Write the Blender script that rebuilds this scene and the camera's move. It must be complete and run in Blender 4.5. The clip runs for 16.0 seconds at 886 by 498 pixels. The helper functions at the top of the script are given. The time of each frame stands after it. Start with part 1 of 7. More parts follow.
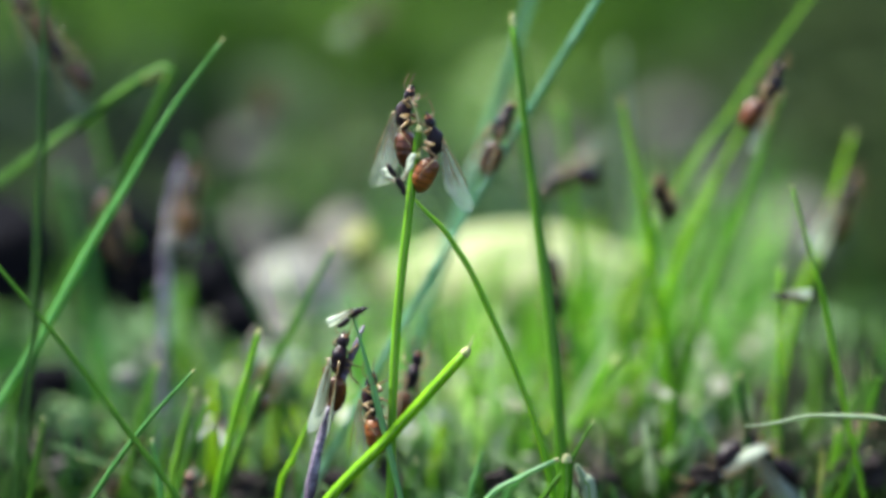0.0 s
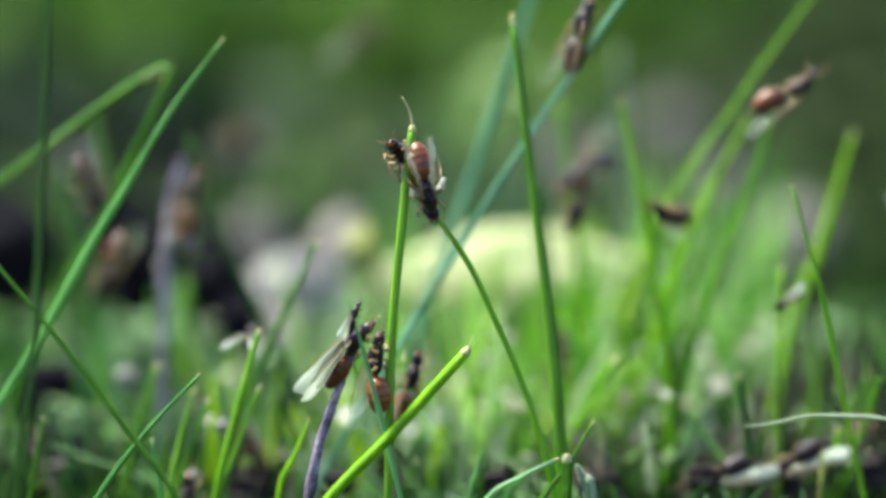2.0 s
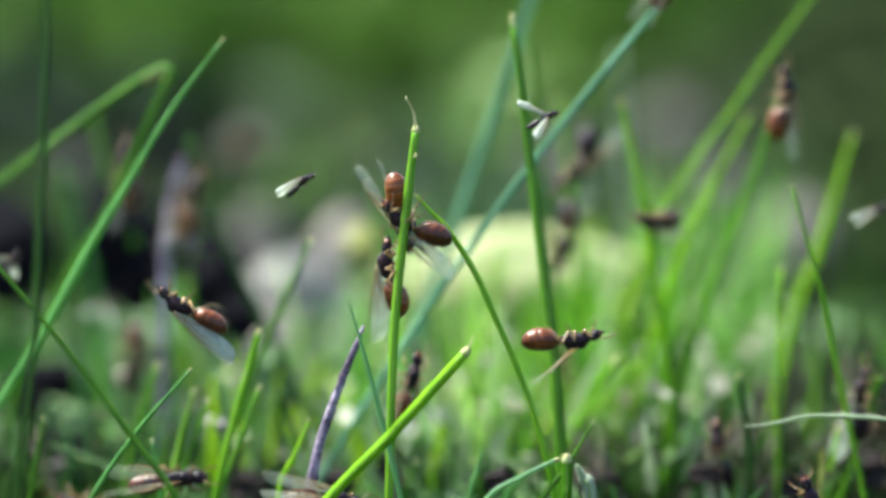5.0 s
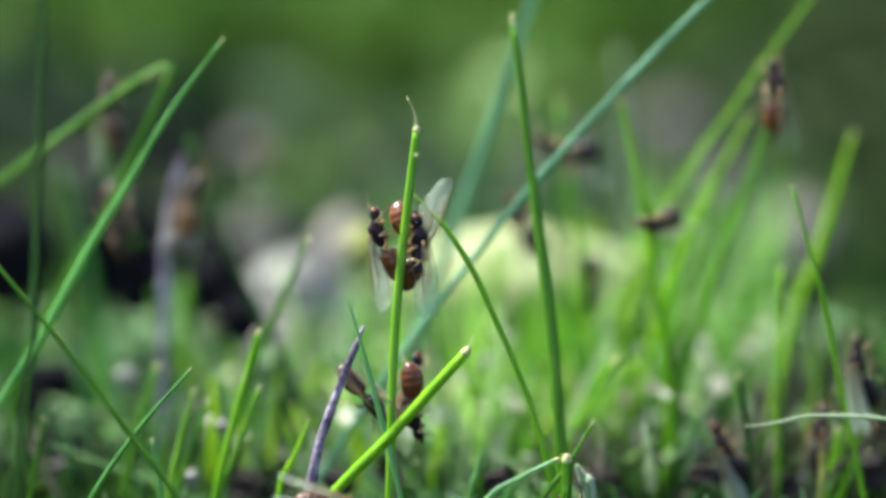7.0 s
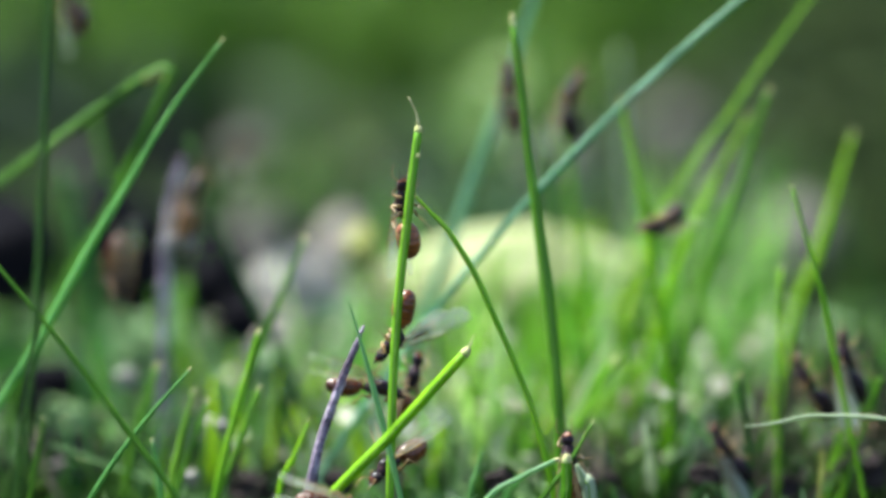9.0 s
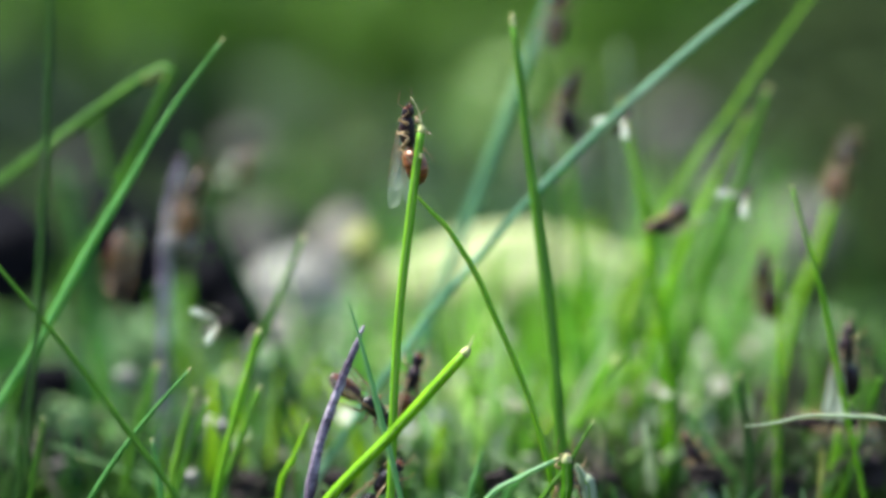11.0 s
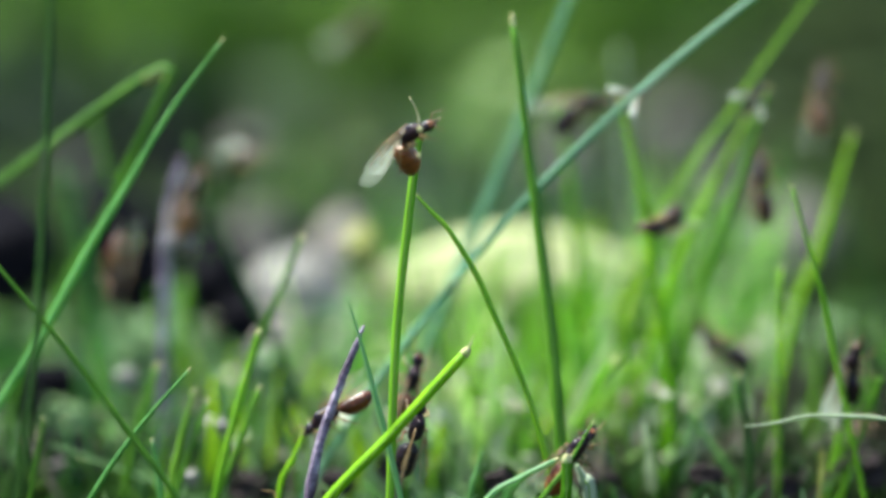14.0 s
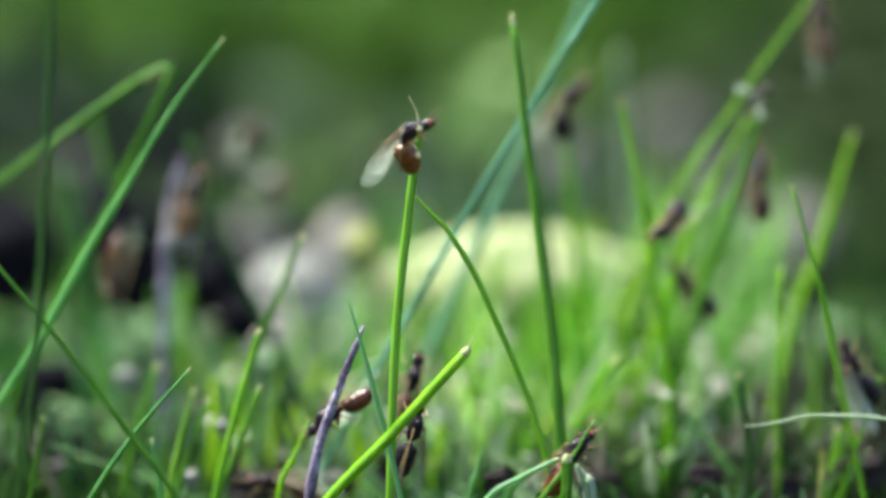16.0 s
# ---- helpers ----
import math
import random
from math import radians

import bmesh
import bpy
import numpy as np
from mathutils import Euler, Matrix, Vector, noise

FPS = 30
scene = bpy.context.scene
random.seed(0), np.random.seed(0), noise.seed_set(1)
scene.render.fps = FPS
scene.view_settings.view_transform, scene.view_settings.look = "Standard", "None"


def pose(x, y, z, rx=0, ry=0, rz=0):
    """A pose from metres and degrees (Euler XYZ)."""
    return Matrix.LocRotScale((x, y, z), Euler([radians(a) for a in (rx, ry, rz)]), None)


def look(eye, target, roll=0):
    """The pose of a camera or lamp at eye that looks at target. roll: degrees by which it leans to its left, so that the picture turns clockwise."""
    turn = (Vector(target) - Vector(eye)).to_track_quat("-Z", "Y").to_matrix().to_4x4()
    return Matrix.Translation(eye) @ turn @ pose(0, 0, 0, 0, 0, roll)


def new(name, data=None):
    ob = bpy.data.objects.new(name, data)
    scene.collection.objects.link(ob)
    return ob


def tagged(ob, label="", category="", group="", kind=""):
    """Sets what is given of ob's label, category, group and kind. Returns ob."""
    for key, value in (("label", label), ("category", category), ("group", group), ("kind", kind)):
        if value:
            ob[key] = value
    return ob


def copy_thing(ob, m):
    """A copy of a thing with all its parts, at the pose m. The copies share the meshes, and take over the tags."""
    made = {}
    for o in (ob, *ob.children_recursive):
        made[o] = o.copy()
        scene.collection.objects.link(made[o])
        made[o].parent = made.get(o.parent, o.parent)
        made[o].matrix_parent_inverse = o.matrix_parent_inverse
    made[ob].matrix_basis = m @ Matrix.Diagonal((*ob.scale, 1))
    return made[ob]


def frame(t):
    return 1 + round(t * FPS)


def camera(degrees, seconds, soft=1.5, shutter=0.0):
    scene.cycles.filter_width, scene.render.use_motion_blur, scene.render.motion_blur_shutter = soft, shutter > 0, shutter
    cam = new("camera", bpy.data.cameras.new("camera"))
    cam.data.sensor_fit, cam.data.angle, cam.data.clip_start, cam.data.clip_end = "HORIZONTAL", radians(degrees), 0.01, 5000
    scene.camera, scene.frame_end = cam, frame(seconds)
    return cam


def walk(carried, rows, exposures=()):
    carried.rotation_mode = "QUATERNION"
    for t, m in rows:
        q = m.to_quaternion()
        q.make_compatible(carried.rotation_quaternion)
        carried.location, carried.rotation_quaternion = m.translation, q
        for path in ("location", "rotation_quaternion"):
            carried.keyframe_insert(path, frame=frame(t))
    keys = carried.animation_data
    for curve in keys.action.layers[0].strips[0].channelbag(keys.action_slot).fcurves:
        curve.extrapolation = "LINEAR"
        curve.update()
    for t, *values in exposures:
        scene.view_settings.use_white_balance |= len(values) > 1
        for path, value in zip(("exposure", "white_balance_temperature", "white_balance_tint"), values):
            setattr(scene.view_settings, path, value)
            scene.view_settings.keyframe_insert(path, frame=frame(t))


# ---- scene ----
cam = camera(22, 16.0, soft=3.4)
cam.data.dof.use_dof = True
cam.data.dof.focus_distance = 0.2005
cam.data.dof.aperture_fstop = 6.8
cam.data.dof.aperture_blades = 0
EYE = pose(0, -0.198, 0.053, 82, 0, 0)
walk(cam, [(0.0, EYE), (16.0, EYE)])

# ---- light: a bright day in half shade, soft light from above and the left ----
world = bpy.data.worlds.new("sky")
world.use_nodes = True
scene.world = world
sky = world.node_tree.nodes.new("ShaderNodeTexSky")
sky.sky_type, sky.sun_disc = "NISHITA", False
sky.sun_elevation, sky.sun_rotation = radians(61), radians(-63)
world.node_tree.links.new(sky.outputs[0], world.node_tree.nodes["Background"].inputs[0])
world.node_tree.nodes["Background"].inputs[1].default_value = 0.12
sun_data = bpy.data.lights.new("sun", "SUN")
sun_data.energy, sun_data.angle, sun_data.color = 4.9, radians(10), (0.945, 1.0, 0.905)
sun = new("sun", sun_data)
sun.matrix_world = look((-0.8, 0.4, 1.6), (0, 0, 0))
scene.view_settings.exposure = 1.56

MM = 0.001


# ---- materials ----
def material(name):
    m = bpy.data.materials.new(name)
    m.use_nodes = True
    tree = m.node_tree
    return m, tree, tree.nodes, tree.links, tree.nodes["Principled BSDF"]


def ramp(nodes, stops):
    r = nodes.new("ShaderNodeValToRGB")
    while len(r.color_ramp.elements) < len(stops):
        r.color_ramp.elements.new(0.5)
    for e, (p, c) in zip(r.color_ramp.elements, stops):
        e.position, e.color = p, (*c, 1)
    return r


def noise_node(nodes, links, scale, detail=3, stretch=None):
    co = nodes.new("ShaderNodeTexCoord")
    n = nodes.new("ShaderNodeTexNoise")
    n.inputs["Scale"].default_value, n.inputs["Detail"].default_value = scale, detail
    if stretch:
        mp = nodes.new("ShaderNodeMapping")
        mp.inputs["Scale"].default_value = stretch
        links.new(co.outputs["Object"], mp.inputs[0])
        links.new(mp.outputs[0], n.inputs["Vector"])
    else:
        links.new(co.outputs["Object"], n.inputs["Vector"])
    return n


def bump(nodes, links, source, shader, strength, distance):
    b = nodes.new("ShaderNodeBump")
    b.inputs["Strength"].default_value, b.inputs["Distance"].default_value = strength, distance
    links.new(source, b.inputs["Height"])
    links.new(b.outputs[0], shader.inputs["Normal"])


def surface(name, stops, scale, rough=0.5, detail=4, relief=0.3, depth=0.0001, stretch=None, spread=0.0, sheen=0.5, hair=0.0):
    """A grained surface: two scales of noise through a ramp of colours, and a fine relief."""
    m, tree, nodes, links, p = material(name)
    n = noise_node(nodes, links, scale, detail, stretch)
    fine = noise_node(nodes, links, scale * 6, 3, stretch)
    mix = nodes.new("ShaderNodeMath")
    mix.operation = "MULTIPLY_ADD"
    mix.inputs[1].default_value = 0.35
    links.new(fine.outputs["Fac"], mix.inputs[0])
    sub = nodes.new("ShaderNodeMath")
    sub.operation = "ADD"
    sub.inputs[1].default_value = -0.175
    links.new(n.outputs["Fac"], sub.inputs[0])
    links.new(sub.outputs[0], mix.inputs[2])
    r = ramp(nodes, stops)
    last = mix.outputs[0]
    if spread:
        info = nodes.new("ShaderNodeObjectInfo")
        add = nodes.new("ShaderNodeMath")
        add.operation = "MULTIPLY_ADD"
        add.inputs[1].default_value = spread
        links.new(info.outputs["Random"], add.inputs[0])
        links.new(last, add.inputs[2])
        less = nodes.new("ShaderNodeMath")
        less.operation = "ADD"
        less.inputs[1].default_value = -spread / 2
        links.new(add.outputs[0], less.inputs[0])
        last = less.outputs[0]
    links.new(last, r.inputs[0])
    links.new(r.outputs[0], p.inputs["Base Color"])
    p.inputs["Roughness"].default_value, p.inputs["Specular IOR Level"].default_value = rough, sheen
    bump(nodes, links, fine.outputs["Fac"], p, relief, depth)
    if hair:
        p.inputs["Sheen Weight"].default_value, p.inputs["Sheen Roughness"].default_value = hair, 0.35
        p.inputs["Sheen Tint"].default_value = (1.0, 0.86, 0.5, 1)
    return m


def leafy(name, stops, thin=0.35, rough=0.42, island=False, scale=260):
    """Living leaf: streaked along the blade, glossy cuticle, light shining through."""
    m, tree, nodes, links, p = material(name)
    n = noise_node(nodes, links, scale, 4, (3, 3, 0.25))
    info = nodes.new("ShaderNodeNewGeometry" if island else "ShaderNodeObjectInfo")
    rnd = info.outputs["Random Per Island" if island else "Random"]
    mix = nodes.new("ShaderNodeMath")
    mix.operation = "MULTIPLY_ADD"
    mix.inputs[1].default_value = 0.45 if island else 0.8
    links.new(n.outputs["Fac"], mix.inputs[0])
    half = nodes.new("ShaderNodeMath")
    half.operation = "MULTIPLY_ADD"
    half.inputs[1].default_value, half.inputs[2].default_value = (1.0, -0.22) if island else (0.6, -0.2)
    links.new(rnd, half.inputs[0])
    links.new(half.outputs[0], mix.inputs[2])
    r = ramp(nodes, stops)
    links.new(mix.outputs[0], r.inputs[0])
    links.new(r.outputs[0], p.inputs["Base Color"])
    p.inputs["Roughness"].default_value = rough
    p.inputs["Specular IOR Level"].default_value = 0.22
    ribs = noise_node(nodes, links, 2600, 2, (1, 1, 0.03))
    bump(nodes, links, ribs.outputs["Fac"], p, 0.45, 0.0001)
    tr = nodes.new("ShaderNodeBsdfTranslucent")
    warm = nodes.new("ShaderNodeHueSaturation")
    warm.inputs["Value"].default_value, warm.inputs["Saturation"].default_value = 1.5, 1.1
    links.new(r.outputs[0], warm.inputs["Color"])
    links.new(warm.outputs[0], tr.inputs["Color"])
    ms = nodes.new("ShaderNodeMixShader")
    ms.inputs[0].default_value = thin
    links.new(p.outputs[0], ms.inputs[1])
    links.new(tr.outputs[0], ms.inputs[2])
    links.new(ms.outputs[0], nodes["Material Output"].inputs[0])
    return m


GRASS = leafy("fresh_grass", [(0.2, (0.055, 0.17, 0.012)), (0.55, (0.115, 0.29, 0.022)), (0.9, (0.22, 0.41, 0.042))])
BRIGHT = leafy("bright_grass", [(0.2, (0.08, 0.25, 0.008)), (0.55, (0.17, 0.40, 0.015)), (0.9, (0.29, 0.50, 0.04))], 0.4)
STEM = leafy("stem_green", [(0.2, (0.05, 0.17, 0.008)), (0.55, (0.12, 0.33, 0.014)), (0.9, (0.22, 0.44, 0.03))], 0.3)
LIME = leafy("lime_grass", [(0.2, (0.20, 0.44, 0.006)), (0.55, (0.36, 0.62, 0.010)), (0.9, (0.48, 0.68, 0.03))], 0.4)
COOL = leafy("cool_grass", [(0.2, (0.065, 0.22, 0.05)), (0.55, (0.13, 0.35, 0.095)), (0.9, (0.24, 0.47, 0.17))], 0.35)
# Darkened grass copy: the shade low over the soil is put into its colour.
NEAR = leafy("shade_toned_grass", [(0.1, (0.014, 0.038, 0.009)), (0.5, (0.036, 0.09, 0.018)), (0.95, (0.10, 0.18, 0.04))], 0.3, 0.5, True)
SOFT_BLUE = leafy("soft_bluish_grass", [(0.2, (0.12, 0.31, 0.10)), (0.55, (0.20, 0.43, 0.165)), (0.9, (0.32, 0.53, 0.28))], 0.35)
BLUISH = leafy("bluish_grass", [(0.2, (0.11, 0.26, 0.15)), (0.55, (0.18, 0.37, 0.23)), (0.9, (0.26, 0.46, 0.32))], 0.35)
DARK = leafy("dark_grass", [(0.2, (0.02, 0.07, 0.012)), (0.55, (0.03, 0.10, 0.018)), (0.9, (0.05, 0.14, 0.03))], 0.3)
PALE = leafy("pale_grass", [(0.2, (0.22, 0.28, 0.17)), (0.55, (0.30, 0.37, 0.24)), (0.9, (0.40, 0.46, 0.32))], 0.3)
# Mid lawn: the brightness of a sun patch is put into this pale green.
LAWN = leafy("lawn_grass", [(0.12, (0.035, 0.08, 0.028)), (0.4, (0.165, 0.41, 0.06)), (0.7, (0.35, 0.63, 0.12)), (0.95, (0.60, 0.68, 0.33))], 0.45, 0.5, True)
# FAR, FAR_DARK: darker greens, with the shade behind the lawn put into the colour.
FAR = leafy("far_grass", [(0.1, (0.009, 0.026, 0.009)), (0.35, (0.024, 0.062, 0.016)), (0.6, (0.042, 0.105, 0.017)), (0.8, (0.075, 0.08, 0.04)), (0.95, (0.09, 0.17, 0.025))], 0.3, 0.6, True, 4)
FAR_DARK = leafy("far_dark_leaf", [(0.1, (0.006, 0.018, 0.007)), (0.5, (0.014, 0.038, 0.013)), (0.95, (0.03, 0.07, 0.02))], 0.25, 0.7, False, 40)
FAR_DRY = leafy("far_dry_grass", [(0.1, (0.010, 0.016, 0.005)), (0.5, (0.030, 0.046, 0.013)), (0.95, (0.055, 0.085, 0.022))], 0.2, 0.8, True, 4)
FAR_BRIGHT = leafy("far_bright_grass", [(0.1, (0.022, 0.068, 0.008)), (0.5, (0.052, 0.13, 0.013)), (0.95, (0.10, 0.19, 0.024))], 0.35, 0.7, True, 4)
# Lit copy of FAR_BRIGHT: the sunlight on these weeds is put into the colour.
SUN_TINTED = leafy("sun_tinted_weed", [(0.1, (0.035, 0.11, 0.008)), (0.5, (0.085, 0.20, 0.014)), (0.95, (0.15, 0.28, 0.03))], 0.4, 0.7, True, 4)
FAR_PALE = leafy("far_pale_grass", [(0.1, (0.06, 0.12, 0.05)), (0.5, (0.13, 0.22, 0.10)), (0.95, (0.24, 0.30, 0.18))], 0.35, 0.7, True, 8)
BROAD = leafy("broad_weed", [(0.1, (0.018, 0.055, 0.014)), (0.5, (0.065, 0.15, 0.045)), (0.95, (0.25, 0.38, 0.18))], 0.3, 0.6, True)
BLEACHED = leafy("bleached_bits", [(0.2, (0.20, 0.19, 0.13)), (0.55, (0.40, 0.38, 0.28)), (0.9, (0.60, 0.58, 0.47))], 0.3, 0.6, True)
MEADOW = leafy("meadow_grass", [(0.1, (0.030, 0.07, 0.024)), (0.45, (0.13, 0.27, 0.06)), (0.8, (0.30, 0.46, 0.14)), (0.97, (0.50, 0.55, 0.32))], 0.4, 0.5, True)
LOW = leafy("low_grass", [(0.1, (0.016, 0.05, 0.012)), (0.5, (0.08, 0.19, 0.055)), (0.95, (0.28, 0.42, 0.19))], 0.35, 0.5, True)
# Weed leaf green, darkened so that the dim light near the soil is in it.
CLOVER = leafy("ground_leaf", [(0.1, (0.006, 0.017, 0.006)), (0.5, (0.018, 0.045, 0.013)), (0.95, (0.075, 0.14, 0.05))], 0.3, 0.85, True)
THATCH = leafy("thatch", [(0.1, (0.03, 0.028, 0.02)), (0.5, (0.10, 0.085, 0.06)), (0.95, (0.26, 0.22, 0.16))], 0.25, 0.8, True)
LIME_LAWN = leafy("lime_lawn", [(0.1, (0.07, 0.20, 0.025)), (0.5, (0.21, 0.48, 0.045)), (0.95, (0.41, 0.68, 0.11))], 0.45, 0.5, True)
# Brown-green grass with the shade of the thicket mixed into the colour.
SHADE_BROWN = leafy("shade_toned_brown_grass", [(0.1, (0.012, 0.022, 0.009)), (0.5, (0.035, 0.05, 0.022)), (0.95, (0.085, 0.085, 0.045))], 0.25, 0.7, True)
MIDRIB = leafy("midrib", [(0.2, (0.10, 0.22, 0.03)), (0.8, (0.20, 0.36, 0.07))], 0.3)
DRY_TIP = surface("dry_tip", [(0.3, (0.40, 0.38, 0.13)), (0.7, (0.62, 0.56, 0.28))], 900, 0.7)
STRAW = surface("straw", [(0.25, (0.10, 0.075, 0.05)), (0.75, (0.27, 0.21, 0.14))], 300, 0.8)
# Near black: imitates shade in hollows on leaf-shaped sheets; also colours dark seeds.
SHADE_SEED_BLACK = surface("shade_and_seed_black", [(0.3, (0.004, 0.004, 0.006)), (0.7, (0.010, 0.008, 0.010))], 90, 0.95, 4, 0.5, 0.0006, sheen=0.05)
PALE_LEAF = surface("bleached_leaf", [(0.25, (0.12, 0.113, 0.095)), (0.5, (0.235, 0.22, 0.19)), (0.8, (0.36, 0.345, 0.30))], 70, 0.7, 4, 0.5, 0.0006)
YELLOW_LEAF = leafy("yellow_leaf", [(0.15, (0.40, 0.42, 0.19)), (0.5, (0.53, 0.55, 0.32)), (0.9, (0.64, 0.65, 0.45))], 0.35, 0.5, False, 60)
BROWN_LEAF = surface("brown_dead_leaf", [(0.3, (0.014, 0.010, 0.011)), (0.55, (0.034, 0.025, 0.024)), (0.8, (0.07, 0.055, 0.05))], 90, 0.85, 4, 0.5, 0.0006, sheen=0.1)
PINK_LEAF = surface("pinkish_dead_leaf", [(0.25, (0.13, 0.105, 0.085)), (0.5, (0.26, 0.215, 0.18)), (0.8, (0.38, 0.33, 0.285))], 60, 0.7, 4, 0.5, 0.0006)
OLIVE_LEAF = leafy("olive_yellow_leaf", [(0.15, (0.20, 0.21, 0.05)), (0.5, (0.30, 0.31, 0.08)), (0.9, (0.38, 0.39, 0.14))], 0.3, 0.6, False, 60)
RUST_LEAF = surface("rust_leaf", [(0.25, (0.05, 0.022, 0.012)), (0.5, (0.12, 0.055, 0.026)), (0.8, (0.22, 0.12, 0.06))], 90, 0.75, 4, 0.5, 0.0006)
TAN_LEAF = surface("dead_leaf", [(0.25, (0.04, 0.032, 0.027)), (0.5, (0.085, 0.07, 0.06)), (0.8, (0.145, 0.125, 0.11))], 90, 0.75, 4, 0.5, 0.0006)
BARK = surface("twig_bark", [(0.34, (0.06, 0.034, 0.06)), (0.48, (0.19, 0.14, 0.20)), (0.6, (0.38, 0.31, 0.39)), (0.74, (0.62, 0.56, 0.60))], 420, 0.8, 5, 0.8, 0.0002)
STALK_BARK = surface("stalk_bark", [(0.36, (0.09, 0.06, 0.09)), (0.5, (0.23, 0.18, 0.24)), (0.62, (0.42, 0.36, 0.44))], 420, 0.8, 5, 0.8, 0.0002)
SOIL = surface("soil", [(0.32, (0.008, 0.008, 0.006)), (0.46, (0.020, 0.026, 0.012)), (0.56, (0.034, 0.052, 0.018)), (0.66, (0.048, 0.078, 0.024)), (0.8, (0.10, 0.10, 0.055))], 130, 0.95, 5, 0.9, 0.0015, sheen=0.05)
SHELL_DARK = surface("dark_cuticle", [(0.3, (0.007, 0.003, 0.007)), (0.6, (0.018, 0.008, 0.013)), (0.85, (0.05, 0.014, 0.012))], 700, 0.38, 3, 0.2, 0.00003, sheen=0.22, hair=0.06)
SHELL_RED = surface("red_brown_cuticle", [(0.2, (0.018, 0.004, 0.002)), (0.5, (0.10, 0.021, 0.004)), (0.85, (0.27, 0.075, 0.012))], 500, 0.33, 3, 0.2, 0.00003, None, 0.35, 0.45, 0.10)
SHELL_RIM = surface("plate_rim", [(0.3, (0.02, 0.005, 0.003)), (0.7, (0.07, 0.018, 0.005))], 700, 0.4, 3, 0.2, 0.00003)
LIMB = surface("amber_limb", [(0.3, (0.13, 0.065, 0.024)), (0.7, (0.36, 0.22, 0.08))], 900, 0.35, 3, 0.15, 0.00002)
LIMB_DARK = surface("dark_limb", [(0.3, (0.03, 0.018, 0.012)), (0.7, (0.10, 0.06, 0.035))], 900, 0.4, 3, 0.15, 0.00002)
EYE_BLACK = surface("eye", [(0.3, (0.006, 0.005, 0.005)), (0.7, (0.014, 0.012, 0.012))], 3000, 0.15, 2, 0.3, 0.00001)


def wing_material(name, clear):
    m, tree, nodes, links, p = material(name)
    n = noise_node(nodes, links, 500, 3)
    r = ramp(nodes, [(0.3, (0.50, 0.55, 0.44)), (0.7, (0.68, 0.72, 0.60))])
    links.new(n.outputs["Fac"], r.inputs[0])
    links.new(r.outputs[0], p.inputs["Base Color"])
    p.inputs["Roughness"].default_value = 0.3
    tr = nodes.new("ShaderNodeBsdfTranslucent")
    links.new(r.outputs[0], tr.inputs["Color"])
    film = nodes.new("ShaderNodeMixShader")
    film.inputs[0].default_value = 0.5
    links.new(p.outputs[0], film.inputs[1])
    links.new(tr.outputs[0], film.inputs[2])
    clearing = nodes.new("ShaderNodeBsdfTransparent")
    ms = nodes.new("ShaderNodeMixShader")
    ms.inputs[0].default_value = clear
    links.new(film.outputs[0], ms.inputs[1])
    links.new(clearing.outputs[0], ms.inputs[2])
    links.new(ms.outputs[0], nodes["Material Output"].inputs[0])
    return m


WING = wing_material("wing_membrane", 0.95)
WING_HAZY = wing_material("hazy_wing_membrane", 0.87)
WING_MILKY = wing_material("milky_wing_membrane", 0.3)


# ---- mesh helpers (millimetres in, metres out) ----
def to_mesh(name, bm, mats, smooth=True):
    me = bpy.data.meshes.new(name)
    bmesh.ops.recalc_face_normals(bm, faces=bm.faces[:])
    bm.to_mesh(me)
    bm.free()
    for m in mats if isinstance(mats, (list, tuple)) else [mats]:
        me.materials.append(m)
    for f in me.polygons:
        f.use_smooth = smooth
    return me


def part(name, bm, mats, parent, label="", at=(0, 0, 0)):
    ob = new(name, to_mesh(name, bm, mats))
    ob.parent = parent
    ob.location = Vector(at) * MM
    return tagged(ob, label)


def smooth_path(points, steps):
    """Points along a Catmull-Rom curve through the given ones."""
    p = [Vector(q) for q in points]
    p = [p[0] * 2 - p[1]] + p + [p[-1] * 2 - p[-2]]
    out = []
    for i in range(1, len(p) - 2):
        for k in range(steps):
            u = k / steps
            a, b, c, d = p[i - 1], p[i], p[i + 1], p[i + 2]
            out.append(0.5 * ((2 * b) + (c - a) * u + (2 * a - 5 * b + 4 * c - d) * u * u + (3 * b - a - 3 * c + d) * u ** 3))
    return out + [p[-2]]


def sweep(bm, path, section, widths, side, mat=0, cap=True):
    """Sweep a cross-section (pairs across, along the normal; in units of the width) along a path."""
    rings = []
    n = len(path)
    for i, q in enumerate(path):
        t = (path[min(i + 1, n - 1)] - path[max(i - 1, 0)]).normalized()
        s = side if isinstance(side, Vector) else Vector((t.z, 0, -t.x)).normalized() * math.cos(side) + Vector((0, math.sin(side), 0))
        s = (s - t * s.dot(t)).normalized()
        up = t.cross(s)
        w = widths[i]
        rings.append([bm.verts.new((q + s * (a * w) + up * (b * w)) * MM) for a, b in section])
    k = len(section)
    for i in range(n - 1):
        for j in range(k):
            f = bm.faces.new((rings[i][j], rings[i][(j + 1) % k], rings[i + 1][(j + 1) % k], rings[i + 1][j]))
            f.material_index = mat
    if cap:
        for r in (rings[0], rings[-1]):
            bm.faces.new(r).material_index = mat
    return rings


def circle(n, flat=1.0):
    return [(0.5 * math.cos(2 * math.pi * i / n), 0.5 * flat * math.sin(2 * math.pi * i / n)) for i in range(n)]


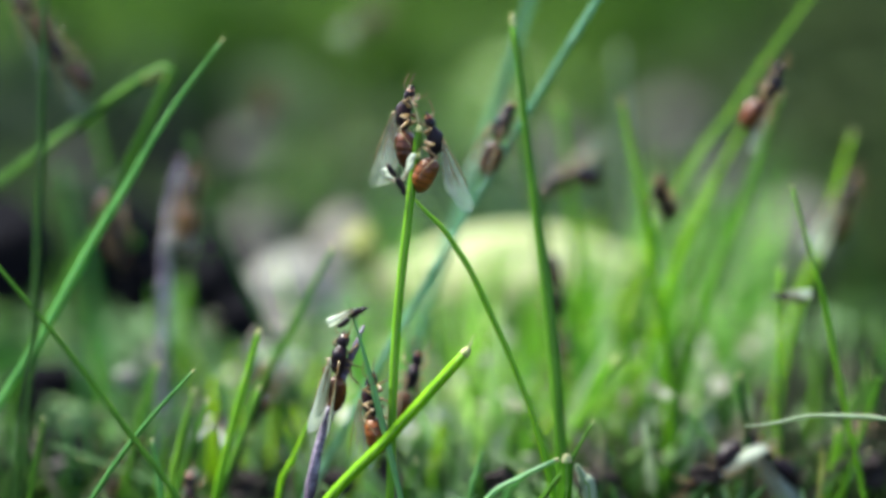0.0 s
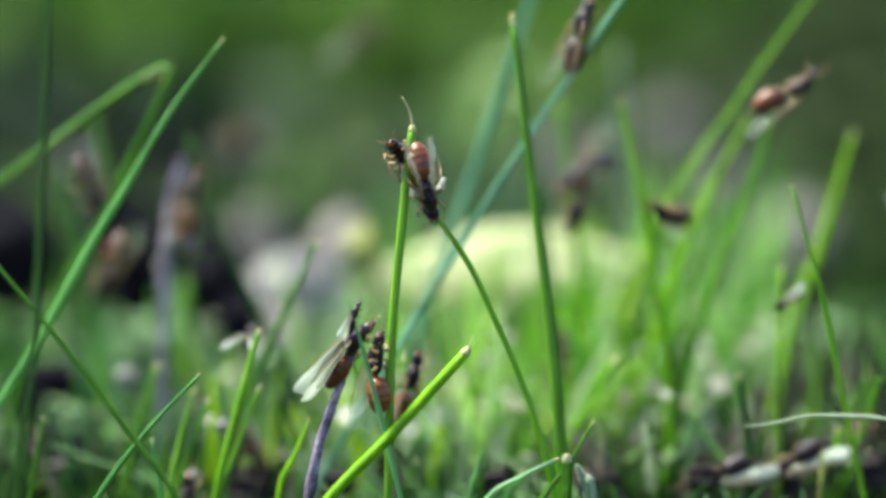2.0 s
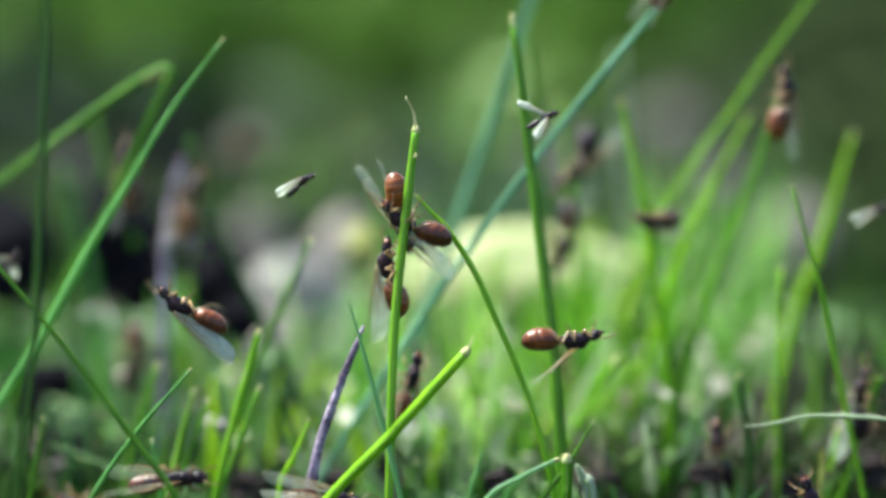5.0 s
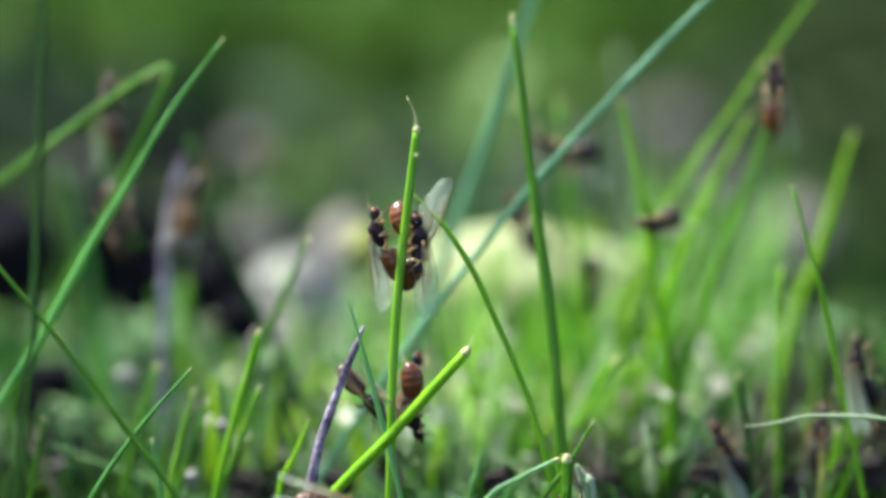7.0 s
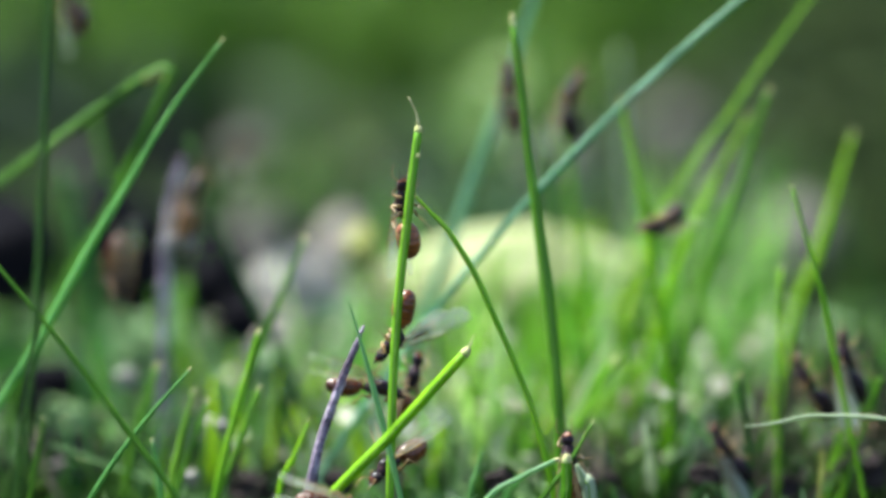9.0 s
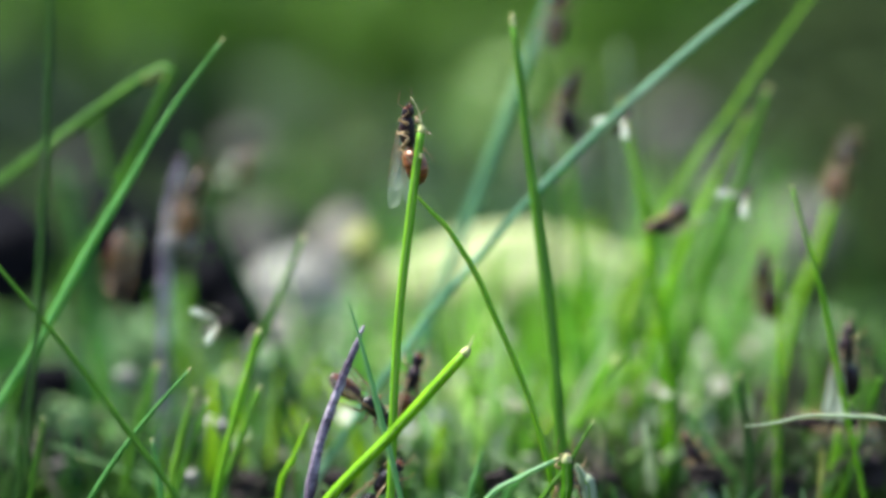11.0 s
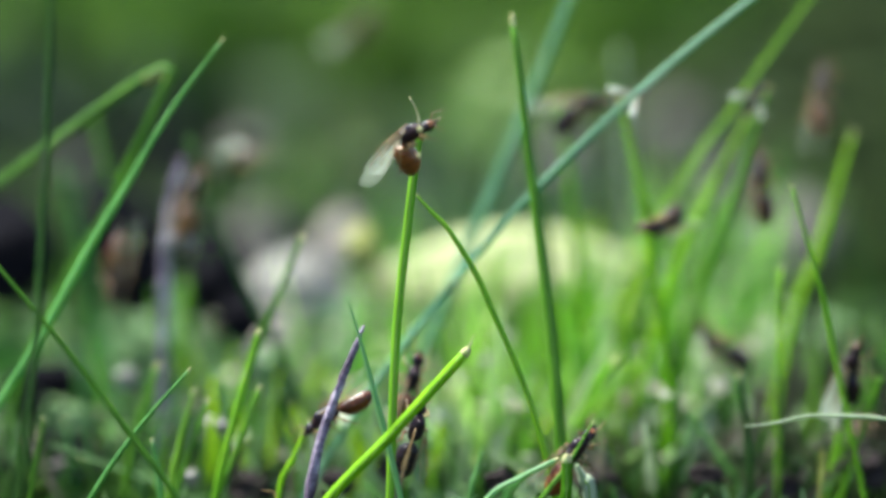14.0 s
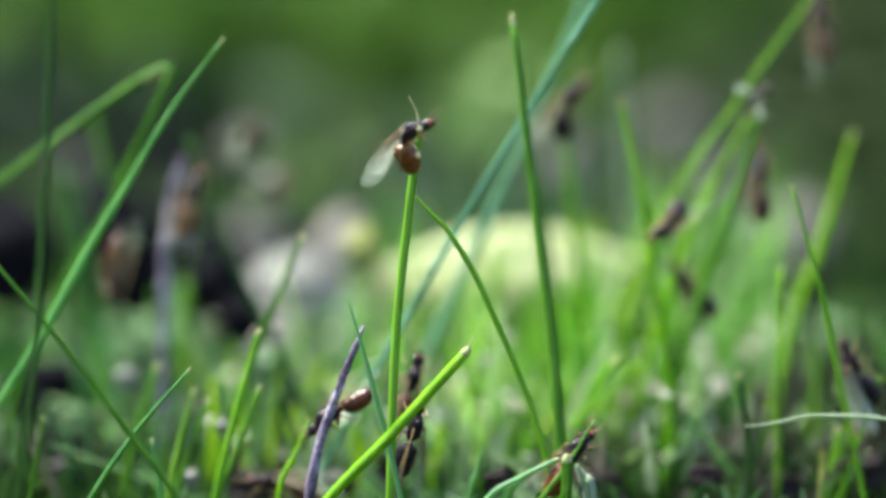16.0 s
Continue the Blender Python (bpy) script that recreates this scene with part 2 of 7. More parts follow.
def tube(bm, points, radii, n=7, steps=4, mat=0):
    path = smooth_path(points, steps)
    m = len(path) - 1
    w = []
    for i in range(m + 1):
        u = i / m * (len(radii) - 1)
        a = min(int(u), len(radii) - 2)
        w.append(2 * (radii[a] + (radii[a + 1] - radii[a]) * (u - a)))
    d = (path[-1] - path[0]).normalized()
    side = Vector((0, 1, 0)) if abs(d.y) < 0.8 else Vector((1, 0, 0))
    sweep(bm, path, circle(n), w, side, mat)


def lathe(bm, axis_points, n=16, flat=1.0, mats=None):
    """Rings of radius r at x (z offset c): an insect's body segment along x."""
    rings = []
    for x, r, c in axis_points:
        rings.append([bm.verts.new(Vector((x, r * math.cos(2 * math.pi * j / n), c + flat * r * math.sin(2 * math.pi * j / n))) * MM) for j in range(n)])
    for i in range(len(rings) - 1):
        for j in range(n):
            f = bm.faces.new((rings[i][j], rings[i][(j + 1) % n], rings[i + 1][(j + 1) % n], rings[i + 1][j]))
            f.material_index = mats[i] if mats else 0
    bm.faces.new(rings[0])
    bm.faces.new(rings[-1])


def lobe(bm, c, r, mat=0, u=14, v=9):
    geo = bmesh.ops.create_uvsphere(bm, u_segments=u, v_segments=v, radius=1)
    for q in geo["verts"]:
        q.co = Vector((q.co.x * r[0] + c[0], q.co.y * r[1] + c[1], q.co.z * r[2] + c[2])) * MM
        for f in q.link_faces:
            f.material_index = mat


def thing(name, at, label, category, group="", kind=""):
    ob = new(name)
    ob.empty_display_size = 0.002
    ob.location = Vector(at) * MM
    return tagged(ob, label, category, group, kind)


# ---- ground ----
def ground_height(x, y):
    near = 1 / (1 + (max(abs(x), abs(y)) / 400) ** 2)
    v = Vector((x, y, 0))
    return near * (2.2 * noise.noise(v / 45) + 1.3 * noise.noise(v / 17 + Vector((9, 0, 0))) + 0.6 * noise.noise(v / 6)) - 7.0


def make_ground():
    bm = bmesh.new()
    line = [i * 4.0 for i in range(-50, 51)]
    grow = [200 * 1.28 ** k for k in range(1, 26)]
    xs = [-g for g in reversed(grow)] + line + grow
    grid = [[bm.verts.new(Vector((x, y, ground_height(x, y))) * MM) for x in xs] for y in xs]
    for a, b in zip(grid, grid[1:]):
        for i in range(len(xs) - 1):
            bm.faces.new((a[i], a[i + 1], b[i + 1], b[i]))
    tagged(new("ground", to_mesh("ground", bm, SOIL)), "dark damp soil under a lawn", "ground", "", "structure")


make_ground()

# ---- grass ----
FOLD = [(-0.5, 0.12), (-0.25, -0.05), (0.0, -0.2), (0.25, -0.05), (0.5, 0.12), (0.25, 0.04), (0.0, -0.08), (-0.25, 0.04)]
RIB = [(-0.05, -0.17), (0.0, -0.235), (0.05, -0.17), (0.0, -0.12)]


def blade_mesh(bm, points, width, turn, tip, steps, cut):
    path = smooth_path(points, steps)
    n = len(path) - 1
    side = turn
    ws = []
    for i in range(n + 1):
        u = i / n
        w = width * (0.78 + 0.3 * math.sin(min(u, 0.75) / 0.75 * math.pi * 0.6))
        if u > cut:
            w *= 1 - (1 - tip) * ((u - cut) / (1 - cut))
        ws.append(max(w, 0.02))
    return path, ws, side


def grass_blade(label, points, width, mat=GRASS, turn=0.0, tip=0.5, dry=0.06, steps=7, fibre=None, cut=0.55):
    """A blade from its foot to its tip, folded along the middle rib. tip: how wide it ends; dry: the length of its withered end."""
    foot = Vector(points[0])
    own = [Vector(p) - foot for p in points]
    blade = thing("grass_blade", foot, label, "grass blade", "grass blades")
    path, ws, side = blade_mesh(None, own, width, turn, tip, steps, cut)
    bm = bmesh.new()
    sweep(bm, path, FOLD, ws, side)
    part("leaf", bm, mat, blade)
    bm = bmesh.new()
    sweep(bm, path, RIB, ws, side)
    part("midrib", bm, MIDRIB, blade, "paler raised midrib")
    if dry:
        bm = bmesh.new()
        a, b = path[-2], path[-1]
        d = (b - a).normalized()
        bits = [b - d * dry * 8 * width, b - d * dry * 3 * width, b + d * 0.25 * width, b + d * 0.5 * width]
        sweep(bm, bits, FOLD, [ws[-1] * 1.02, ws[-1] * 1.06, ws[-1] * 0.8, ws[-1] * 0.45], side)
        part("dry_tip", bm, DRY_TIP, blade, "withered straw-coloured cut tip")
    if fibre:
        bm = bmesh.new()
        tube(bm, [path[-1]] + [Vector(p) - foot for p in fibre], [0.13, 0.10, 0.03], 6)
        part("fibre", bm, DRY_TIP, blade, "pale torn fibre")
    return blade


def bending_blade(label, foot, length, count, width, mat, turn=0.2):
    """A long blade in short rigid lengths, so that it can bow as a whole; bow() poses them."""
    blade = thing("grass_blade", foot, label, "grass blade", "grass blades")
    pieces = []
    step = length / count
    for i in range(count):
        bm = bmesh.new()
        ws = [width * (0.85 + 0.15 * math.sin((i + k / 3) / count * 3.0)) * (1 - 0.55 * max(0, (i + k / 3) / count - 0.6)) for k in range(4)]
        sweep(bm, [Vector((0, 0, step * (1.08 * k / 3 - 0.04))) for k in range(4)], FOLD, ws, turn, 0, False)
        pieces.append(part("leaf_length", bm, mat, blade))
    return pieces, step


def twig(label, points, radii, mats, knots):
    foot = Vector(points[0])
    ob = thing("twig", foot, label, "twig")
    own = [Vector(p) - foot for p in points]
    bm = bmesh.new()
    tube(bm, own, radii, 10, 8)
    line = smooth_path(own, 8)
    rng = random.Random(len(points) * 7 + knots)
    for v in bm.verts:
        v.co += Vector((noise.noise(v.co * 1400), noise.noise(v.co * 1400 + Vector((5, 0, 0))), 0)) * 0.00016
    for i in range(knots):
        u = rng.uniform(0.1, 0.9)
        q = line[int(u * (len(line) - 1))]
        k = radii[0] * (1.1 - 0.6 * u)
        lobe(bm, q + Vector((rng.uniform(-0.6, 0.6) * k, rng.uniform(-0.7, 0) * k, 0)), (rng.uniform(0.4, 0.6) * k, 0.6 * k, rng.uniform(0.5, 1.1) * k), 0, 7, 5)
    part("stalk", bm, mats, ob)
    return ob


stem = grass_blade('slender bright green grass stem with a torn tip', [(-4.9, -3.1, -8.0), (-4.7, -3.1, 2.6), (-4.2, -1.0, 17.4), (-3.1, 0.5, 28.2), (-2.2, 1.5, 35.6)], 0.74, STEM, 0.10, 0.85, 0.05, cut=0.80, fibre=[(-2.4, 1.7, 37.0), (-3.1, 1.9, 38.4)])
arching = grass_blade('thin arching green grass blade', [(12.2, 0.1, -8.0), (8.9, 0.1, 7.0), (7.1, 0.9, 12.9), (3.3, 2.1, 21.6), (1.7, 2.5, 24.5), (0.1, 2.8, 26.8), (-1.3, 3.0, 28.2), (-2.5, 3.2, 29.5)], 0.52, BRIGHT, 0.10, 0.35, 0.03)
tall = grass_blade('tall green grass blade with a pale tip', [(11.5, 4.8, -8.0), (10.9, 4.8, 3.8), (10.0, 7.0, 15.9), (8.3, 9.6, 29.6), (6.4, 12.2, 44.7)], 1.12, GRASS, 0.20, 0.45, 0.06)
grass_blade('short bright green grass blade with a frayed tip', [(-17.0, -5.1, -8.0), (-11.0, -5.1, 2.6), (-4.6, -4.2, 9.4), (2.0, -3.2, 16.6)], 0.90, LIME, -0.25, 0.90, 0.05, cut=0.85, fibre=[(2.4, -3.1, 17.3), (2.7, -2.9, 18.2)])
grass_blade('thin bluish green grass blade', [(-1.7, -4.6, -8.0), (-3.5, -4.6, 3.0), (-5.4, -3.5, 10.8), (-7.1, -2.6, 17.1), (-8.4, -2.0, 21.4)], 0.50, SOFT_BLUE, 0.20, 0.15, 0.00)
grass_blade('thin dark green slanting grass blade', [(-16.4, -8.1, -8.0), (-21.9, -8.1, 3.4), (-26.3, -7.2, 9.6), (-32.6, -6.0, 17.8), (-39.4, -4.9, 25.9)], 0.50, GRASS, 0.10, 0.60, 0.00)
grass_blade('green grass blade with a sharp tip', [(-51.5, 9.0, -8.0), (-40.6, 9.6, 10.2), (-37.8, 10.1, 14.5), (-35.3, 10.7, 19.0), (-32.4, 11.3, 24.2), (-29.3, 11.9, 29.4), (-25.3, 12.4, 36.1), (-20.4, 13.0, 42.8)], 0.85, COOL, 0.20, 0.25, 0.03)
folded = grass_blade('broad grass blade folded over at its withered tip', [(-45.0, 21.0, -8.0), (-41.8, 21.2, 7.7), (-38.0, 21.5, 16.6), (-35.1, 21.7, 21.9), (-33.3, 21.9, 24.6), (-31.2, 22.2, 28.8), (-27.9, 22.4, 35.6), (-26.3, 22.6, 39.0), (-26.6, 22.8, 39.4), (-27.6, 23.1, 39.5), (-31.2, 23.3, 37.3), (-36.8, 23.5, 33.3), (-42.4, 23.8, 29.1), (-47.3, 24.0, 25.5)], 0.86, GRASS, 0.25, 0.95, 0.00, steps=6)
bm = bmesh.new()
sweep(bm, smooth_path([(18.1, 2.0, 45.6), (18.4, 2.0, 46.9), (17.7, 2.0, 47.3), (15.9, 2.0, 46.4)], 4), FOLD, [0.98] * 13, 0.25)
part("withered_fold", bm, OLIVE_LEAF, folded, "straw-coloured withered fold")
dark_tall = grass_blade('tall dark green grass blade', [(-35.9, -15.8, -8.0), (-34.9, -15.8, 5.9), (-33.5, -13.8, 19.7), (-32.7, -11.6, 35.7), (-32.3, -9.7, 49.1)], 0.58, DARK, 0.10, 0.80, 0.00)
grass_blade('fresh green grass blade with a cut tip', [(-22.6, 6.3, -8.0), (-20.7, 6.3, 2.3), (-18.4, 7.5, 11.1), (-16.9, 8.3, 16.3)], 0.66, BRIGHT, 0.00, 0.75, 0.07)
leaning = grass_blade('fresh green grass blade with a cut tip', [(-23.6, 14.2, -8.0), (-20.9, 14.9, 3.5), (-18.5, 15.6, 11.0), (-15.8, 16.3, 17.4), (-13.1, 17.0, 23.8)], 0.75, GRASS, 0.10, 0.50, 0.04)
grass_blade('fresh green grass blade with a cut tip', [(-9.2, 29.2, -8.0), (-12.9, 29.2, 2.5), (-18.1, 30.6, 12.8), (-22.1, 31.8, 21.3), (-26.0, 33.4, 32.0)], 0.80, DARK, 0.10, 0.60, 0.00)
short_left = grass_blade('fresh green grass blade with a cut tip', [(-36.5, -0.6, -8.0), (-31.8, -0.6, 2.0), (-27.3, 0.3, 8.7), (-22.5, 1.1, 14.2)], 0.45, COOL, 0.10, 0.50, 0.04)
grass_blade('fresh green grass blade with a cut tip', [(-23.8, 6.8, -8.0), (-21.3, 6.8, 0.1), (-19.5, 7.4, 4.2), (-16.9, 8.4, 11.0)], 0.54, GRASS, 0.10, 0.70, 0.06)
grass_blade('fresh green grass blade with a cut tip', [(-26.8, 7.7, -8.0), (-25.1, 7.7, -0.2), (-23.8, 8.2, 4.0), (-21.7, 9.0, 9.7)], 0.55, GRASS, 0.10, 0.70, 0.06)
grass_blade('fresh green grass blade with a cut tip', [(-31.4, 14.8, -8.0), (-30.2, 14.8, 0.8), (-29.4, 15.4, 5.1), (-27.2, 16.3, 11.6)], 0.71, GRASS, 0.10, 0.70, 0.05)
grass_blade('long green grass blade leaning over', [(15.1, 25.0, -8.0), (18.4, 25.7, 12.5), (20.7, 26.4, 21.5), (22.1, 27.1, 25.5), (25.6, 27.9, 31.0), (28.5, 28.6, 34.8), (32.7, 29.3, 40.9), (38.0, 30.0, 48.2)], 0.56, BRIGHT, 0.15, 0.50, 0.00)
grass_blade('fresh green grass blade with a cut tip', [(22.9, 20.0, -8.0), (21.8, 20.5, 10.7), (20.8, 21.0, 17.8), (20.0, 21.5, 24.4), (19.0, 22.0, 28.8), (18.0, 22.5, 33.1), (17.3, 23.0, 36.3)], 0.85, LIME, 0.10, 0.55, 0.06)
perch = grass_blade('fresh green grass blade with a cut tip', [(19.7, 22.4, -8.0), (23.9, 22.4, 12.0), (26.4, 23.6, 20.2), (29.2, 24.8, 28.5), (32.0, 26.0, 37.3)], 0.87, BRIGHT, 0.10, 0.40, 0.05)
grass_blade('fresh green grass blade with a cut tip', [(15.4, 27.2, -8.0), (22.4, 27.2, 16.8), (25.8, 28.3, 25.2), (30.6, 29.6, 34.5)], 0.70, LIME, 0.10, 0.35, 0.05)
grass_blade('fresh green grass blade with a cut tip', [(40.7, 7.0, -8.0), (39.0, 7.7, 0.9), (37.4, 8.3, 8.2), (36.3, 9.0, 13.4), (35.0, 9.7, 19.6), (33.5, 10.3, 24.8), (32.2, 11.0, 29.4)], 0.52, BRIGHT, 0.10, 0.45, 0.05)
grass_blade('fresh green grass blade with a cut tip', [(32.1, 31.0, -8.0), (35.3, 31.8, 11.4), (38.2, 32.5, 20.1), (39.9, 33.2, 25.8), (41.8, 34.0, 32.2)], 0.80, LIME, 0.10, 0.40, 0.04)
grass_blade('pale arching dry grass blade', [(47.1, -7.5, -8.0), (43.9, -7.5, 3.8), (41.5, -6.6, 10.0), (38.1, -6.4, 11.3), (31.8, -6.4, 11.6), (28.6, -6.4, 11.0), (25.9, -6.5, 10.7)], 0.37, PALE, 0.10, 0.30, 0.00)
grass_blade('pale bluish grass blade lying low', [(-3.0, -5.1, -8.0), (3.2, -5.1, 3.1), (6.7, -4.7, 5.7), (9.9, -4.5, 7.3)], 0.52, SOFT_BLUE, 0.10, 0.70, 0.05)
grass_blade('stubby cut grass stem', [(10.4, -6.0, -8.0), (10.6, -6.0, 3.4), (10.7, -5.8, 5.3), (10.7, -5.4, 7.6)], 0.90, BRIGHT, 0.00, 0.95, 0.05, cut=0.90)
grass_blade('fresh green grass blade with a cut tip', [(2.7, -4.1, -8.0), (8.2, -4.1, 2.9), (10.7, -3.6, 6.3), (13.1, -3.0, 10.3)], 0.47, GRASS, 0.10, 0.40, 0.04)
grass_blade('fresh green grass blade with a cut tip', [(7.3, 18.9, -8.0), (11.1, 18.9, 1.4), (13.5, 19.5, 5.8), (16.8, 20.3, 11.4)], 0.99, BRIGHT, 0.10, 0.70, 0.06)
blue_broad = grass_blade('broad bluish grass blade', [(-8.9, 27.5, -8.0), (-5.4, 27.5, 5.2), (-2.8, 28.5, 12.0), (2.6, 30.6, 27.3), (7.2, 32.5, 40.8), (9.5, 33.6, 48.2)], 1.03, BLUISH, 0.20, 0.70, 0.00)
behind = grass_blade('fresh green grass blade with a cut tip', [(13.2, 38.7, -8.0), (12.3, 38.7, 12.6), (11.7, 40.0, 22.0), (10.8, 41.5, 32.6), (10.2, 42.8, 42.0)], 1.07, GRASS, 0.10, 0.50, 0.00)
grass_blade('fresh green grass blade with a cut tip', [(15.9, 34.9, -8.0), (14.4, 34.9, 14.4), (13.5, 36.2, 23.7), (12.1, 37.8, 35.1)], 1.01, BRIGHT, 0.10, 0.50, 0.02)
grass_blade('fresh green grass blade with a cut tip', [(18.5, 17.7, -8.0), (21.2, 17.7, -0.5), (22.8, 18.1, 2.8), (25.6, 18.8, 7.3)], 1.08, BRIGHT, 0.10, 0.50, 0.04)
grass_blade('fresh green grass blade with a cut tip', [(32.0, 14.7, -8.0), (32.0, 14.7, 0.2), (32.0, 16.1, 9.9), (32.3, 17.6, 20.9)], 0.49, BRIGHT, 0.10, 0.70, 0.06)
grass_blade('dim green grass blade behind the stalks', [(-28.0, 39.0, -8.0), (-29.8, 39.6, 10.6), (-32.2, 40.2, 19.0), (-34.1, 40.8, 24.0), (-35.7, 41.4, 28.4), (-36.9, 42.0, 33.5)], 0.95, GRASS, 0.10, 0.60, 0.00)
grass_blade('fresh green grass blade with a cut tip', [(22.5, 60.4, -8.0), (21.8, 60.4, 8.9), (20.9, 62.7, 25.6), (20.2, 64.7, 39.4)], 1.07, PALE, 0.10, 0.60, 0.00)
blue_long_pieces = bending_blade('long bluish grass blade bending under an ant', (-16.8, 12.0, -8.0), 83.2, 20, 0.68, BLUISH)
grass_blade('dim bluish grass blade', [(-38.0, 48.0, -8.0), (-38.3, 48.7, 13.4), (-39.8, 49.3, 19.6), (-41.5, 50.0, 26.9)], 1.00, COOL, 0.10, 0.60, 0.00)
grass_blade('dim bluish grass blade', [(-35.2, 50.0, -8.0), (-36.4, 50.7, 1.6), (-38.0, 51.3, 9.2), (-39.4, 52.0, 16.0)], 1.20, COOL, 0.10, 0.60, 0.00)
grass_blade('short lime grass blade beside a twig', [(-16.2, 3.5, -8.0), (-14.9, 4.2, 2.3), (-13.6, 4.8, 5.3), (-12.2, 5.5, 8.6)], 0.50, LIME, 0.10, 0.50, 0.04)
grass_blade('thin green grass blade slanting behind the stalks', [(10.3, 32.0, -8.0), (14.3, 32.7, 10.7), (18.1, 33.3, 15.6), (22.1, 34.0, 21.3)], 0.62, GRASS, 0.10, 0.50, 0.00)
# These three take the dark green to imitate shade between the shoots.
grass_blade('broad grass blade coloured dark green to imitate shade', [(21.9, 44.0, -8.0), (23.1, 44.7, 1.6), (25.5, 45.3, 7.7), (27.7, 46.0, 11.3)], 1.90, DARK, 0.10, 0.60, 0.00)
grass_blade('broad grass blade coloured dark green to imitate shade', [(23.9, 36.0, -8.0), (23.6, 36.7, -1.6), (22.9, 37.3, 4.4), (24.1, 38.0, 9.7)], 1.70, DARK, 0.00, 0.50, 0.00)
grass_blade('broad grass blade coloured dark green to imitate shade', [(20.9, 40.0, -8.0), (21.8, 40.7, -1.9), (21.5, 41.3, 3.6), (23.1, 42.0, 7.1)], 1.60, DARK, 0.10, 0.50, 0.00)
grass_blade('bleached dry grass blade lying across shoots', [(23.2, 38.0, -8.0), (24.9, 38.5, 2.3), (26.6, 39.0, 5.1), (29.4, 39.5, 6.4), (33.0, 40.0, 8.2)], 1.30, PALE, 0.30, 0.40, 0.00)
grass_blade('pointed cream-coloured dead sheath by a cut stem', [(13.3, -4.5, -8.0), (12.8, -4.3, 3.8), (12.3, -4.2, 5.4), (11.6, -4.0, 6.8)], 1.30, PALE, 0.00, 0.20, 0.00)
grass_blade('thin bluish green grass blade', [(1.6, 4.0, -8.0), (2.5, 4.7, 1.7), (3.0, 5.3, 3.6), (3.6, 6.0, 5.8)], 0.45, COOL, 0.10, 0.50, 0.00)
grass_blade('yellowed stub of a grass blade', [(35.1, 9.0, -8.0), (35.3, 9.7, 0.9), (35.5, 10.3, 2.7), (35.6, 11.0, 4.6)], 0.45, OLIVE_LEAF, 0.00, 0.60, 0.00)
grass_blade('thin green grass blade behind the bright shoots', [(30.6, 40.0, -8.0), (28.9, 40.7, 7.4), (27.4, 41.3, 12.1), (26.6, 42.0, 15.7)], 0.80, GRASS, 0.10, 0.50, 0.00)
grass_blade('bright grass blade in the sunlit lawn', [(20.1, 52.0, -8.0), (20.3, 52.7, 5.1), (21.1, 53.3, 11.4), (22.5, 54.0, 18.3)], 1.30, LIME, 0.10, 0.60, 0.00)
grass_blade('bright grass blade in the sunlit lawn', [(25.4, 48.0, -8.0), (25.2, 48.7, 7.1), (26.1, 49.3, 13.3), (27.7, 50.0, 19.5)], 1.20, BRIGHT, 0.10, 0.60, 0.00)
grass_blade('bright grass blade in the sunlit lawn', [(17.1, 46.0, -8.0), (16.7, 46.7, 6.2), (17.3, 47.3, 11.7), (18.6, 48.0, 16.6)], 1.20, BRIGHT, 0.10, 0.60, 0.00)
grass_blade('bright grass blade in the sunlit lawn', [(6.0, 50.0, -8.0), (5.7, 50.7, 6.7), (5.3, 51.3, 13.0), (5.5, 52.0, 17.9)], 1.20, LIME, 0.10, 0.60, 0.00)
grass_blade('bright grass blade in the sunlit lawn', [(8.7, 55.0, -8.0), (8.4, 55.7, 7.1), (7.7, 56.3, 13.5), (7.1, 57.0, 18.5)], 1.20, BRIGHT, 0.10, 0.60, 0.00)
grass_blade('bright grass blade in the sunlit lawn', [(31.8, 44.0, -8.0), (32.2, 44.7, 6.6), (33.1, 45.3, 11.5), (34.7, 46.0, 16.3)], 1.00, GRASS, 0.10, 0.60, 0.00)
grass_blade('bright grass blade in the sunlit lawn', [(16.0, 58.0, -8.0), (15.6, 58.7, 9.2), (16.2, 59.3, 15.0), (17.2, 60.0, 19.7)], 1.10, LIME, 0.10, 0.60, 0.00)
grass_blade('soft green grass blade behind a twig', [(-22.2, 42.0, -8.0), (-19.1, 42.7, 3.3), (-16.7, 43.3, 6.9), (-14.5, 44.0, 10.8)], 1.10, GRASS, 0.10, 0.60, 0.00)
grass_blade('soft green grass blade behind a twig', [(-28.2, 46.0, -8.0), (-28.7, 46.7, 2.4), (-28.8, 47.3, 8.6), (-28.0, 48.0, 14.7)], 1.40, BRIGHT, 0.10, 0.60, 0.00)
twig('thin tan dead stalk standing in the grass', [(18.4, 25.0, -8.0), (18.1, 25.3, -1.8), (17.8, 25.7, 2.7), (18.9, 26.0, 7.3)], [0.42, 0.36, 0.21], STRAW, 3)
twig('grey dead stalk standing in the grass', [(32.3, 30.0, -8.0), (32.0, 30.3, -3.6), (31.6, 30.7, 1.0), (32.3, 31.0, 6.9)], [0.40, 0.34, 0.20], STRAW, 3)
twig('grey dead stalk standing in the grass', [(29.0, 22.0, -8.0), (28.7, 22.3, -2.2), (28.9, 22.7, 0.6), (28.3, 23.0, 3.9)], [0.35, 0.30, 0.17], STRAW, 3)
twig('brown dead stalk standing in the grass', [(43.3, 33.0, -8.0), (43.0, 33.3, -0.8), (42.5, 33.7, 3.9), (41.9, 34.0, 8.6)], [0.55, 0.47, 0.28], STRAW, 3)
